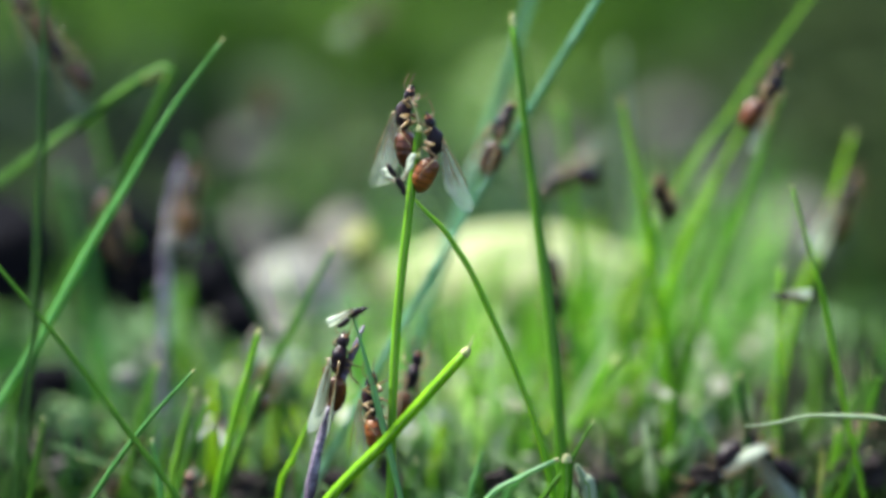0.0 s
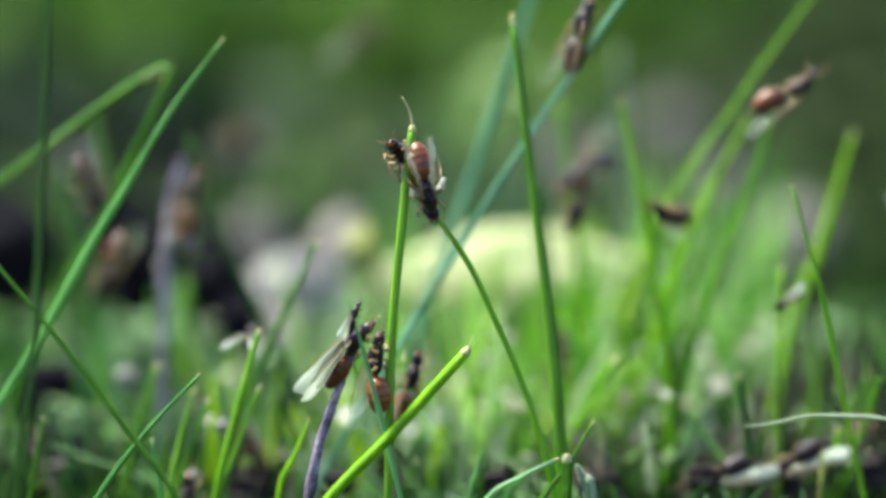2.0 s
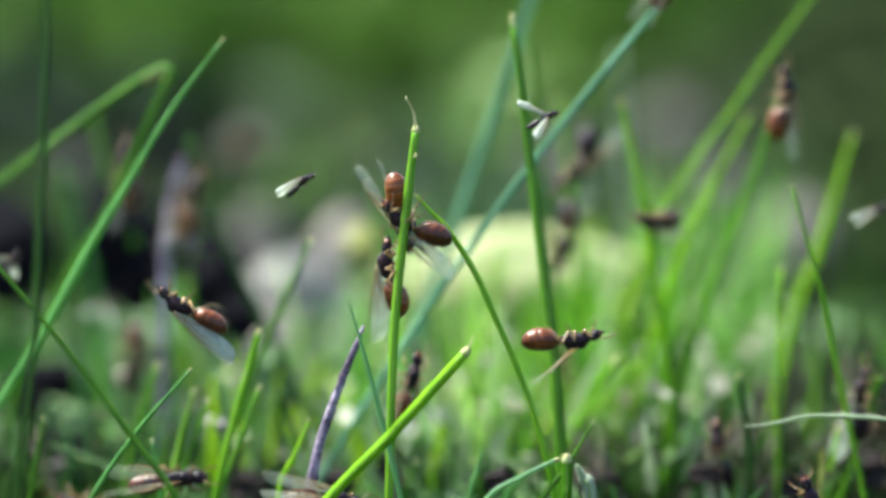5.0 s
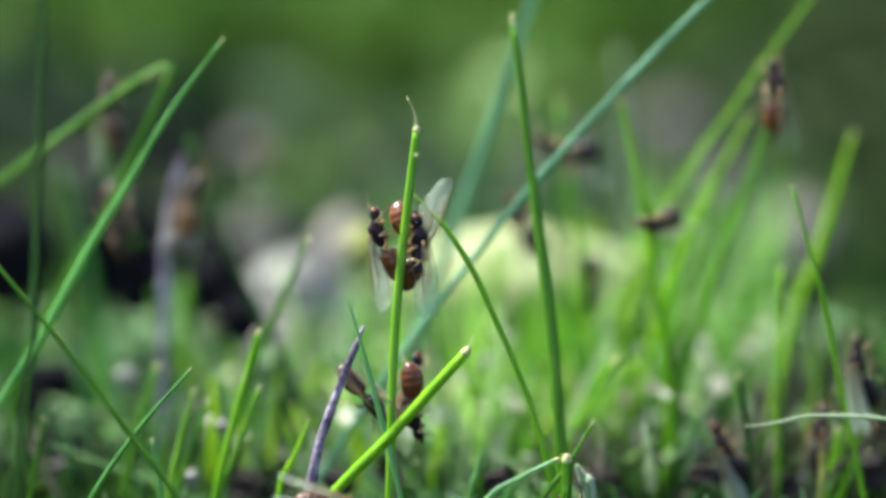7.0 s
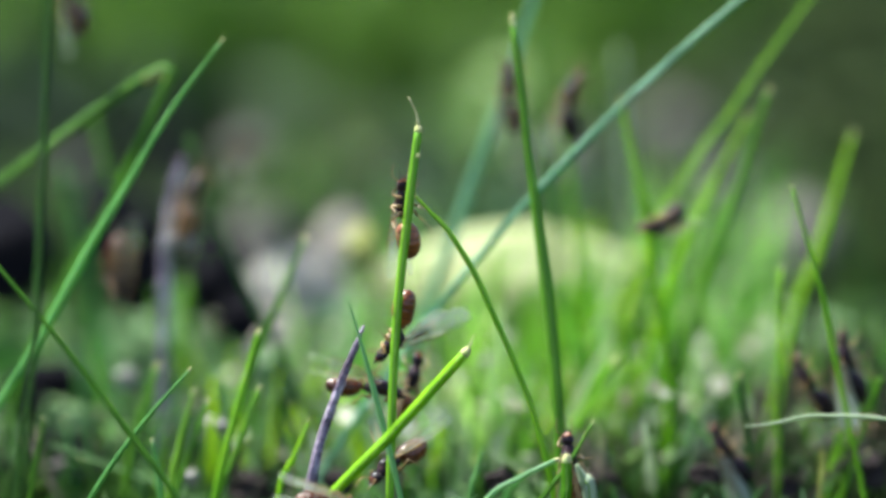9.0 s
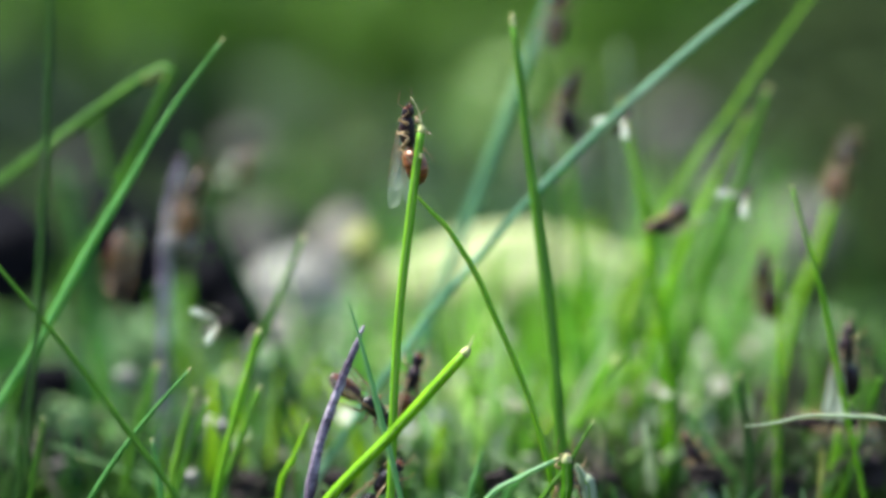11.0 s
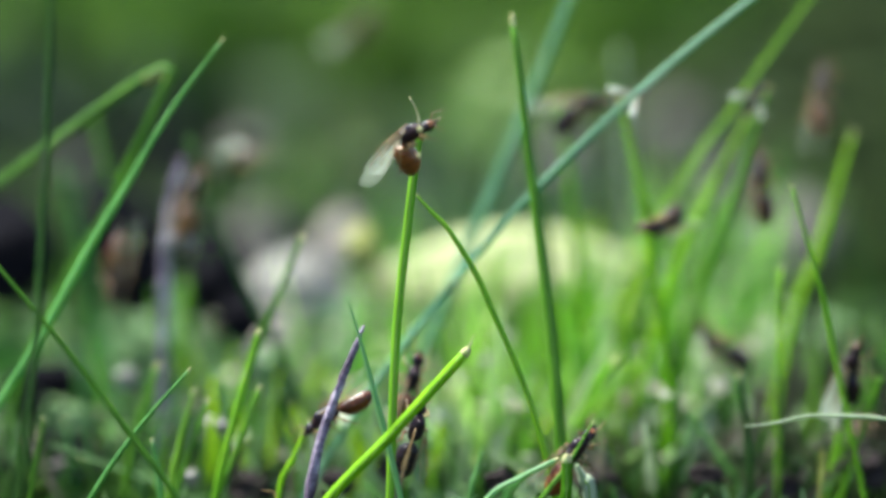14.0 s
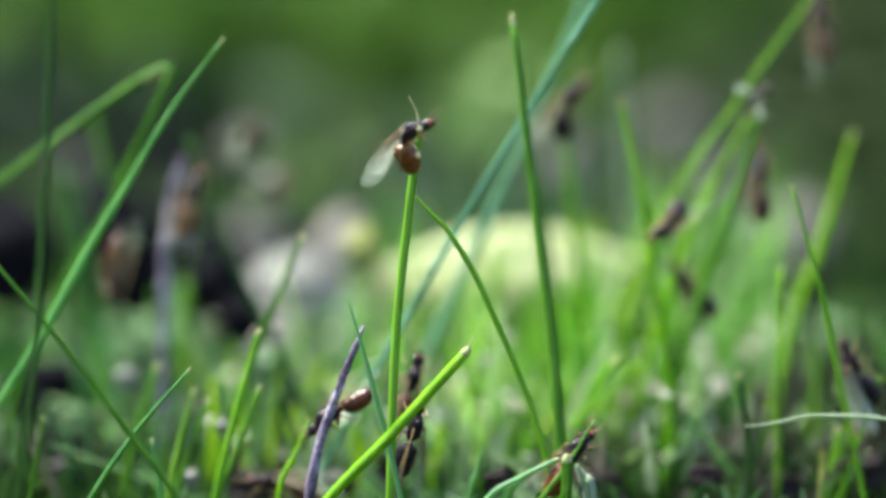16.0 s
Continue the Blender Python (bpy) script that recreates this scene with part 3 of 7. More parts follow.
twig('thin tan dead stalk standing in the grass', [(20.1, 20.0, -8.0), (19.9, 20.3, -2.3), (19.5, 20.7, -0.1), (19.1, 21.0, 2.1)], [0.30, 0.26, 0.15], STRAW, 3)
grass_blade('short green grass blade with a pale cut tip', [(11.2, 26.0, -8.0), (10.2, 26.3, -3.8), (9.6, 26.7, 0.9), (9.0, 27.0, 5.6)], 0.59, GRASS, -0.28, 0.59, 0.05)
grass_blade('short green grass blade with a pale cut tip', [(12.9, 8.0, -8.0), (10.5, 8.3, 0.8), (9.3, 8.7, 5.6), (7.8, 9.0, 10.5)], 0.53, BRIGHT, -0.03, 0.44, 0.05)
grass_blade('short green grass blade with a pale cut tip', [(-39.6, 8.0, -8.0), (-38.3, 8.3, 0.8), (-37.7, 8.7, 4.3), (-37.0, 9.0, 7.9)], 0.50, GRASS, -0.20, 0.65, 0.05)
grass_blade('short green grass blade with a pale cut tip', [(-33.6, 30.0, -8.0), (-30.9, 30.3, -4.8), (-29.4, 30.7, 1.7), (-27.7, 31.0, 8.3)], 0.63, BRIGHT, 0.31, 0.52, 0.05)
grass_blade('short green grass blade with a pale cut tip', [(3.0, 26.0, -8.0), (4.5, 26.3, -3.8), (5.3, 26.7, -0.4), (6.3, 27.0, 2.9)], 0.44, GRASS, -0.09, 0.54, 0.05)
grass_blade('short green grass blade with a pale cut tip', [(34.7, 12.0, -8.0), (37.7, 12.3, -0.3), (39.4, 12.7, 5.5), (41.3, 13.0, 11.2)], 0.48, BRIGHT, 0.11, 0.64, 0.00)
grass_blade('short green grass blade with a pale cut tip', [(-13.0, 12.0, -8.0), (-13.7, 12.3, -0.3), (-14.0, 12.7, 4.1), (-14.5, 13.0, 8.6)], 0.44, GRASS, 0.19, 0.42, 0.05)
grass_blade('short green grass blade with a pale cut tip', [(36.2, 12.0, -8.0), (38.0, 12.3, -0.3), (39.1, 12.7, 1.9), (40.3, 13.0, 4.0)], 0.39, DARK, -0.04, 0.63, 0.05)
grass_blade('short green grass blade with a pale cut tip', [(-4.4, 26.0, -8.0), (-3.5, 26.3, -3.8), (-3.0, 26.7, 1.8), (-2.4, 27.0, 7.3)], 0.62, GRASS, -0.06, 0.54, 0.00)
grass_blade('short green grass blade with a pale cut tip', [(-20.7, 16.0, -8.0), (-20.9, 16.3, -1.3), (-21.0, 16.7, 4.4), (-21.1, 17.0, 10.0)], 0.62, COOL, 0.30, 0.41, 0.05)
grass_blade('short green grass blade with a pale cut tip', [(-25.2, 20.0, -8.0), (-24.0, 20.3, -2.3), (-23.4, 20.7, 1.1), (-22.7, 21.0, 4.4)], 0.68, GRASS, -0.24, 0.67, 0.07)
grass_blade('short green grass blade with a pale cut tip', [(-25.2, 4.0, -8.0), (-25.7, 4.3, 1.8), (-26.0, 4.7, 4.3), (-26.4, 5.0, 6.8)], 0.61, COOL, 0.40, 0.46, 0.05)
grass_blade('short green grass blade with a pale cut tip', [(-35.3, 20.0, -8.0), (-36.1, 20.3, -2.3), (-36.5, 20.7, 1.4), (-37.0, 21.0, 5.2)], 0.57, COOL, 0.02, 0.57, 0.05)
grass_blade('short green grass blade with a pale cut tip', [(41.7, 26.0, -8.0), (42.2, 26.3, -3.8), (42.5, 26.7, 2.5), (42.7, 27.0, 8.8)], 0.54, GRASS, -0.21, 0.69, 0.05)
grass_blade('short green grass blade with a pale cut tip', [(11.4, 30.0, -8.0), (12.1, 30.3, -4.8), (12.4, 30.7, -0.3), (12.8, 31.0, 4.2)], 0.40, GRASS, -0.09, 0.58, 0.00)
grass_blade('short green grass blade with a pale cut tip', [(29.6, 20.0, -8.0), (30.7, 20.3, -2.3), (31.3, 20.7, 1.8), (32.0, 21.0, 5.9)], 0.54, BRIGHT, -0.08, 0.51, 0.07)
grass_blade('short green grass blade with a pale cut tip', [(27.9, 20.0, -8.0), (26.7, 20.3, -2.3), (26.1, 20.7, -0.6), (25.4, 21.0, 1.1)], 0.49, GRASS, 0.04, 0.61, 0.00)
grass_blade('short green grass blade with a pale cut tip', [(30.7, 12.0, -8.0), (29.4, 12.3, -0.3), (28.7, 12.7, 5.5), (28.0, 13.0, 11.3)], 0.63, DARK, 0.19, 0.67, 0.07)
grass_blade('short green grass blade with a pale cut tip', [(-12.1, 26.0, -8.0), (-11.5, 26.3, -3.8), (-11.2, 26.7, -0.7), (-10.8, 27.0, 2.5)], 0.69, BRIGHT, -0.09, 0.78, 0.00)
grass_blade('short green grass blade with a pale cut tip', [(-28.1, 30.0, -8.0), (-29.1, 30.3, -4.8), (-29.6, 30.7, 1.7), (-30.1, 31.0, 8.2)], 0.56, COOL, -0.07, 0.51, 0.07)
grass_blade('short green grass blade with a pale cut tip', [(27.9, 26.0, -8.0), (27.2, 26.3, -3.8), (26.9, 26.7, -0.7), (26.4, 27.0, 2.5)], 0.49, GRASS, -0.05, 0.74, 0.00)
grass_blade('short green grass blade with a pale cut tip', [(-4.4, 12.0, -8.0), (-3.5, 12.3, -0.3), (-3.1, 12.7, 1.4), (-2.5, 13.0, 3.0)], 0.55, GRASS, 0.39, 0.48, 0.07)
grass_blade('short green grass blade with a pale cut tip', [(36.0, 16.0, -8.0), (37.6, 16.3, -1.3), (38.6, 16.7, 3.6), (39.6, 17.0, 8.4)], 0.51, BRIGHT, 0.25, 0.63, 0.00)
grass_blade('short green grass blade with a pale cut tip', [(35.6, 12.0, -8.0), (36.4, 12.3, -0.3), (36.9, 12.7, 2.9), (37.4, 13.0, 6.1)], 0.63, BRIGHT, -0.11, 0.80, 0.05)
grass_blade('short green grass blade with a pale cut tip', [(-28.7, 16.0, -8.0), (-27.7, 16.3, -1.3), (-27.1, 16.7, 1.9), (-26.5, 17.0, 5.2)], 0.44, BRIGHT, -0.27, 0.59, 0.05)
grass_blade('short green grass blade with a pale cut tip', [(-27.6, 8.0, -8.0), (-25.5, 8.3, 0.8), (-24.4, 8.7, 5.7), (-23.1, 9.0, 10.6)], 0.69, GRASS, -0.16, 0.41, 0.07)
grass_blade('short green grass blade with a pale cut tip', [(-12.6, 26.0, -8.0), (-13.5, 26.3, -3.8), (-14.0, 26.7, -0.4), (-14.5, 27.0, 3.1)], 0.67, GRASS, -0.05, 0.78, 0.07)
grass_blade('short green grass blade with a pale cut tip', [(32.2, 26.0, -8.0), (31.7, 26.3, -3.8), (31.4, 26.7, -1.5), (31.0, 27.0, 0.9)], 0.50, GRASS, 0.08, 0.52, 0.07)
grass_blade('short green grass blade with a pale cut tip', [(3.9, 12.0, -8.0), (3.5, 12.3, -0.3), (3.4, 12.7, 1.4), (3.2, 13.0, 3.0)], 0.42, GRASS, 0.27, 0.66, 0.07)
grass_blade('short green grass blade with a pale cut tip', [(4.8, 8.0, -8.0), (5.9, 8.3, 0.8), (6.6, 8.7, 1.7), (7.3, 9.0, 2.8)], 0.57, COOL, 0.27, 0.66, 0.07)
grass_blade('short green grass blade with a pale cut tip', [(-32.9, 20.0, -8.0), (-34.0, 20.3, -2.3), (-34.7, 20.7, -0.4), (-35.4, 21.0, 1.5)], 0.66, GRASS, -0.04, 0.57, 0.05)
grass_blade('short green grass blade with a pale cut tip', [(-0.4, 16.0, -8.0), (-0.7, 16.3, -1.3), (-0.8, 16.7, 0.3), (-1.0, 17.0, 1.9)], 0.50, BRIGHT, 0.12, 0.50, 0.07)
twig('purplish brown rough twig leaning in the grass', [(-13.4, 0.1, -8.0), (-11.5, 0.7, 5.3), (-9.5, 1.2, 11.8), (-8.1, 1.3, 15.4), (-7.0, 1.6, 18.1)], [0.56, 0.5, 0.41, 0.32, 0.12], BARK, 14)
for z, r in ((36.5, 0.24), (34.2, 0.17)):
    bm = bmesh.new()
    lobe(bm, (2.78 + 0.045 * (z - 36), -0.3, z + 7.5), (r, r * 0.8, r * 1.1), 0, 8, 6)
    part("bud_scar", bm, DRY_TIP, stem)
dry_stalk = twig("grey-purple dry stalk with a withered head", [(-28.6, 30, -8.0), (-28.3, 30.5, 13.2), (-27.8, 31, 23.5), (-26.3, 31, 30.0)], [0.62, 0.58, 0.52, 0.45], STALK_BARK, 6)
rng = random.Random(4)
for i in range(16):
    bm = bmesh.new()
    lobe(bm, (2.3 + rng.gauss(0, 0.6), rng.gauss(0, 0.6), 31.2 + rng.gauss(0, 1.3)), (rng.uniform(0.35, 0.7), 0.5, rng.uniform(0.5, 1.0)), 0, 8, 6)
    part("seed", bm, (STRAW, STALK_BARK, SHADE_SEED_BLACK, PINK_LEAF)[i % 4], dry_stalk)


def curled_leaf(label, at, length, width, arch, mat, turn=0.0, roll=0.0):
    """A fallen leaf: pointed oval, arched along its length, with a raised midrib."""
    ob = thing("fallen_leaf", at, label, "leaf")
    ob.rotation_euler = (radians(roll), 0, radians(turn))
    bm = bmesh.new()
    nu, nv = 26, 10
    rows = []
    for lift in (0.0, -0.25):
        sheet = []
        for i in range(nu + 1):
            u = i / nu
            w = width * (math.sin(math.pi * (0.03 + 0.94 * u)) ** 0.5)
            line = []
            for j in range(nv + 1):
                v = 2 * j / nv - 1
                x = length * (u - 0.5)
                z = arch * (1 - (2 * u - 1) ** 2) - 0.16 * width * v * v + 0.7 * noise.noise(Vector((u * 4, v * 2, at[0])))
                line.append(bm.verts.new(Vector((x, v * w * 0.5, z + lift)) * MM))
            sheet.append(line)
        rows.append(sheet)
        for a, b in zip(sheet, sheet[1:]):
            for j in range(nv):
                bm.faces.new((a[j], a[j + 1], b[j + 1], b[j]))
    top, low = rows
    rim = [(i, 0) for i in range(nu)] + [(nu, j) for j in range(nv)] + [(i, nv) for i in range(nu, 0, -1)] + [(0, j) for j in range(nv, 0, -1)]
    for (a, b), (c, d) in zip(rim, rim[1:] + rim[:1]):
        bm.faces.new((top[a][b], top[c][d], low[c][d], low[a][b]))
    part("leaf_sheet", bm, mat, ob)
    bm = bmesh.new()
    tube(bm, [(length * (u - 0.5), 0, arch * (1 - (2 * u - 1) ** 2) + 0.15) for u in (0.0, 0.2, 0.4, 0.6, 0.8, 1.0)], [0.5, 0.4, 0.2], 6, 4)
    part("midrib", bm, mat, ob)
    return ob


leaf_sheets = {}


def weed_leaf(mat):
    """A pointed oval leaf, one unit wide, folded along its middle; shared by all leaves of one colour."""
    if mat.name not in leaf_sheets:
        bm = bmesh.new()
        for lift in (0.0, -0.05):
            ring = [bm.verts.new((1.7 * math.cos(k * 0.628), math.sin(k * 0.628) * (1 - 0.3 * math.cos(k * 0.628)), 0.25 * math.cos(k * 1.257) + lift)) for k in range(10)]
            mid = bm.verts.new((0, 0, lift - 0.15))
            for k in range(10):
                bm.faces.new((ring[k], ring[(k + 1) % 10], mid))
        leaf_sheets[mat.name] = to_mesh("weed_leaf", bm, mat)
    return leaf_sheets[mat.name]


def weed_clump(label, at, size, mat, seed):
    """A tuft of broad leaves on bent stalks that rise from the ground."""
    rng = random.Random(seed)
    top = Vector(at)
    foot = Vector((top.x, top.y, ground_height(top.x, top.y)))
    clump = thing("weed_clump", foot, label, "weeds", "weed clumps")
    for i in range(30):
        q = top - foot + Vector((rng.gauss(0, 0.42), rng.gauss(0, 0.5), rng.gauss(0, 0.4))) * size
        if q.z < 4:
            continue
        r0 = size * rng.uniform(0.11, 0.23)
        ob = new("leaf", weed_leaf(mat))
        ob.parent = clump
        ob.location, ob.rotation_euler = q * MM, (rng.gauss(0.5, 0.5), rng.gauss(0, 0.5), rng.uniform(0, 6.3))
        ob.scale = (r0 * MM,) * 3
        if i % 5 == 0:
            bm = bmesh.new()
            tube(bm, [Vector((rng.gauss(0, 2), rng.gauss(0, 2), 0)), q * 0.5 + Vector((0, 0, 2)), q], [0.7, 0.5, 0.3], 5, 3)
            part("stalk", bm, mat, clump)


big_leaf = curled_leaf('large cream and yellow-green fallen leaf arched over the grass', (8.6, 58.0, 14.7), 31, 14, 3.2, YELLOW_LEAF, 1, 30)
bm = bmesh.new()
tube(bm, [(-15.0, 0, 0), (-16.2, 0.5, -4), (-16.8, 2, -26)], [0.55, 0.45, 0.4], 7)
part("leaf_stalk", bm, STRAW, big_leaf)
curled_leaf('bleached dead leaf leaning on the grass', (-17.0, 74.2, 9.6), 12, 12, 2, PALE_LEAF, 30, 45)
curled_leaf('pale grey dead leaf lying on the moss', (-14.2, 65.6, 2.6), 13, 8, 1, TAN_LEAF, -15, 20)
# Black sheets added where the hollows between stalks are only in shade.
curled_leaf('black leaf-shaped sheet standing in for a shaded hollow', (-55.0, 84.2, 13.4), 12, 16, 2, SHADE_SEED_BLACK, 10, 70)
curled_leaf('black leaf-shaped sheet standing in for a shaded hollow', (-26.9, 70.9, 11.9), 8, 15, 1.5, SHADE_SEED_BLACK, 10, 65)
curled_leaf('black leaf-shaped sheet standing in for a shaded hollow', (-39.0, 84.3, 13.8), 11, 14, 1.5, SHADE_SEED_BLACK, 10, 65)
curled_leaf('black leaf-shaped sheet standing in for a shaded hollow', (-4.9, 199.7, 8.7), 18, 12, 3, SHADE_SEED_BLACK, 10, 60)
curled_leaf('black leaf-shaped sheet standing in for a shaded hollow', (-42.5, 39.6, 4.5), 9, 7, 1.5, SHADE_SEED_BLACK, 0, 40)
curled_leaf('black leaf-shaped sheet standing in for a shaded hollow', (5.4, 22.6, -1.1), 5, 3, 0.6, SHADE_SEED_BLACK, 20, 40)
curled_leaf('black leaf-shaped sheet standing in for a shaded hollow', (-37.0, 24.8, 0.1), 7, 5, 1, SHADE_SEED_BLACK, 20, 35)
curled_leaf('faded dead leaf caught in the lawn', (42.8, 230.8, 14.4), 13, 14, 3, TAN_LEAF, -20, 60)
curled_leaf('faded dead leaf caught in the lawn', (45.2, 159.8, 11.8), 11, 10, 2, TAN_LEAF, 25, 55)
curled_leaf('faded dead leaf caught in the lawn', (21.3, 180.2, 13.3), 12, 13, 3, TAN_LEAF, 25, 60)
curled_leaf('faded dead leaf caught in the lawn', (50.4, 129.0, 8.8), 12, 14, 2, TAN_LEAF, -25, 55)
curled_leaf('bleached dead leaf leaning on the grass', (-14.0, 90.0, 12.6), 7, 11, 2, PINK_LEAF, -30, 55)
curled_leaf('dull tan dead leaf leaning on the grass', (-25.4, 133.9, 7.7), 12, 11, 2, TAN_LEAF, 50, 60)
curled_leaf('dull tan dead leaf leaning on the grass', (-13.7, 98.3, 5.4), 9, 9, 1.5, TAN_LEAF, 10, 50)
curled_leaf('dark brown crumpled dead leaf', (38.9, 19.1, 2.5), 5, 5, 1, BROWN_LEAF, -20, 40)
curled_leaf('dark brown crumpled dead leaf', (15.1, 16.8, 0.3), 4, 3.5, 0.6, BROWN_LEAF, -20, 40)
curled_leaf('dark brown crumpled dead leaf', (38.2, 47.3, 2.3), 6, 7, 1, BROWN_LEAF, 30, 60)
curled_leaf('dark brown crumpled dead leaf', (-19.4, 17.7, -0.5), 5, 4, 0.6, BROWN_LEAF, -10, 40)
curled_leaf('dark brown crumpled dead leaf', (-10.5, 15.7, 0.3), 4, 3.5, 0.5, BROWN_LEAF, -10, 40)
curled_leaf('small tan dead leaf hung in the weeds', (-28.6, 140.6, 19.5), 8, 8, 2, TAN_LEAF, 20, 60)
curled_leaf('small tan dead leaf hung in the weeds', (-52.9, 130.4, 18.5), 5, 6, 1, TAN_LEAF, 20, 60)
curled_leaf('black leaf-shaped sheet standing in for a shaded hollow', (-50.4, 220.1, 10.1), 16, 14, 2, SHADE_SEED_BLACK, 10, 70)
curled_leaf('bleached dead leaf lying among shoots', (-19.4, 60.0, 7.6), 9, 6, 1, PINK_LEAF, 20, 30)
curled_leaf('bleached dead leaf lying among shoots', (27.2, 98.5, 6.9), 8, 7, 1, TAN_LEAF, 20, 40)
curled_leaf('dull tan dead leaf leaning on the grass', (-23.7, 88.6, 8.4), 7, 12, 1.5, TAN_LEAF, 60, 55)
curled_leaf('dull tan dead leaf low among shoots', (-36.3, 22.0, 0.2), 5, 2.5, 0.6, TAN_LEAF, 10, 30)
curled_leaf('dull tan dead leaf low among shoots', (-42.4, 45.0, 1.5), 7, 4, 0.8, PINK_LEAF, -15, 45)
curled_leaf('dull tan dead leaf low among shoots', (-19.6, 50.0, 0.5), 6, 7, 0.8, TAN_LEAF, 10, 55)
weed_clump('yellow-green weed clump far behind, sunlight put in its colour', (-85.7, 385.0, 22.2), 17, SUN_TINTED, 21)
weed_clump('yellow-green weed clump far behind, sunlight put in its colour', (-18.7, 390.0, 27.7), 15, SUN_TINTED, 22)
weed_clump('yellow-green weed clump far behind, sunlight put in its colour', (31.7, 395.0, 24.6), 13, SUN_TINTED, 23)
weed_clump('yellow-green weed clump far behind, sunlight put in its colour', (-13.0, 360.0, 22.1), 13, SUN_TINTED, 31)
weed_clump('yellow-green weed clump far behind, sunlight put in its colour', (-25.7, 400.0, 31.7), 15, SUN_TINTED, 32)
weed_clump('yellow-green weed clump far behind, sunlight put in its colour', (-3.5, 400.0, 31.7), 13, SUN_TINTED, 33)
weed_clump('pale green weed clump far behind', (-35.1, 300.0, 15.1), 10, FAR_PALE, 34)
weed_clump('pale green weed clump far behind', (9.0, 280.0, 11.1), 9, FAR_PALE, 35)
weed_clump('yellow-green weed clump far behind, sunlight put in its colour', (18.7, 230.0, 14.4), 8, SUN_TINTED, 36)
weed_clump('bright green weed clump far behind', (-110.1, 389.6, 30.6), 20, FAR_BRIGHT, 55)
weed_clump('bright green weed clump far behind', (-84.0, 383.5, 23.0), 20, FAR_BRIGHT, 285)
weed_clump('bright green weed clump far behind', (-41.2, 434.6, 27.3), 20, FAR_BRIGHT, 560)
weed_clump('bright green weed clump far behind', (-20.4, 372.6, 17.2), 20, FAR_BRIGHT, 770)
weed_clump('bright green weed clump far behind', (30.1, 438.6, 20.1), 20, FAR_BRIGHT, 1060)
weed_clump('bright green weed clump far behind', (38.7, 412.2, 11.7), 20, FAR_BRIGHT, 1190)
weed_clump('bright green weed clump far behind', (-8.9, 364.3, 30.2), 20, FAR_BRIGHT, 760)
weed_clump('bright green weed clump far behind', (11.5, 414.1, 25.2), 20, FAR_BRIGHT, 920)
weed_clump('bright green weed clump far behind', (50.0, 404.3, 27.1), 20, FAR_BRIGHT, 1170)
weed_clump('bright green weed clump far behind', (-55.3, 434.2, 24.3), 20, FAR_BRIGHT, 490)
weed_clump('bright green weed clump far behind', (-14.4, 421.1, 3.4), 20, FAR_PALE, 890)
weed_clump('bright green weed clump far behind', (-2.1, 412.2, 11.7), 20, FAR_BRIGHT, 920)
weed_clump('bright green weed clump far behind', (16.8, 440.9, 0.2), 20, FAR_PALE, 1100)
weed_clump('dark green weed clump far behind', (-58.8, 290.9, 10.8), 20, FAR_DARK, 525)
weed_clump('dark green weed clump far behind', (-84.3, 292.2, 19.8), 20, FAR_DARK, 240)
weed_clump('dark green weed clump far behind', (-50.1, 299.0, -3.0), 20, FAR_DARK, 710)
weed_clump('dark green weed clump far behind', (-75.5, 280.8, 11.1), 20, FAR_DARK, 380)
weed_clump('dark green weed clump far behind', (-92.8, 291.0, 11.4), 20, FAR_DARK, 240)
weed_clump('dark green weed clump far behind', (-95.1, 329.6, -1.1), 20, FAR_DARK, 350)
weed_clump('pale green weed clump far behind', (12.6, 392.4, 14.5), 11, FAR_PALE, 1010)
weed_clump('pale green weed clump far behind', (-23.6, 379.2, -7.6), 16, FAR_PALE, 920)
weed_clump('pale green weed clump far behind', (71.7, 349.9, -0.5), 16, FAR_PALE, 1580)
weed_clump('pale green weed clump far behind', (45.5, 330.7, 6.7), 16, FAR_PALE, 1360)
weed_clump('withered brown weed clump far behind', (60.1, 322.2, 17.8), 15, FAR_DRY, 1400)
weed_clump('withered brown weed clump far behind', (87.0, 294.0, 33.0), 15, FAR_DRY, 1540)
weed_clump('withered brown weed clump far behind', (51.1, 319.8, 1.2), 15, FAR_DRY, 1460)
weed_clump('withered brown weed clump far behind', (75.7, 281.2, 13.4), 15, FAR_DRY, 1630)
weed_clump('withered brown weed clump far behind', (96.2, 320.4, 5.0), 15, FAR_DRY, 1780)
weed_clump('fresh green weed clump behind the stalks', (9.2, 232.0, 22.8), 11, FAR_BRIGHT, 1030)
weed_clump('fresh green weed clump behind the stalks', (11.5, 201.2, 19.5), 11, MEADOW, 1115)
weed_clump('fresh green weed clump behind the stalks', (17.5, 201.7, 23.0), 11, FAR_BRIGHT, 1140)
weed_clump('fresh green weed clump behind the stalks', (-17.5, 230.7, 13.8), 10, FAR, 865)
weed_clump('fresh green weed clump behind the stalks', (-15.3, 259.6, 3.8), 10, MEADOW, 960)
weed_clump('fresh green weed clump behind the stalks', (8.1, 229.9, 8.0), 10, MEADOW, 1160)
weed_clump('fresh green weed clump behind the stalks', (12.5, 215.8, 15.7), 10, MEADOW, 1145)
weed_clump('fresh green weed clump behind the stalks', (-23.9, 229.6, 5.9), 10, MEADOW, 880)
weed_clump('fresh green weed clump behind the stalks', (11.8, 212.1, 25.2), 10, FAR_BRIGHT, 1050)
curled_leaf('pale grey dead leaf lying on the moss', (-15.3, 62.0, 3.3), 8, 6, 1, TAN_LEAF, -10, 40)
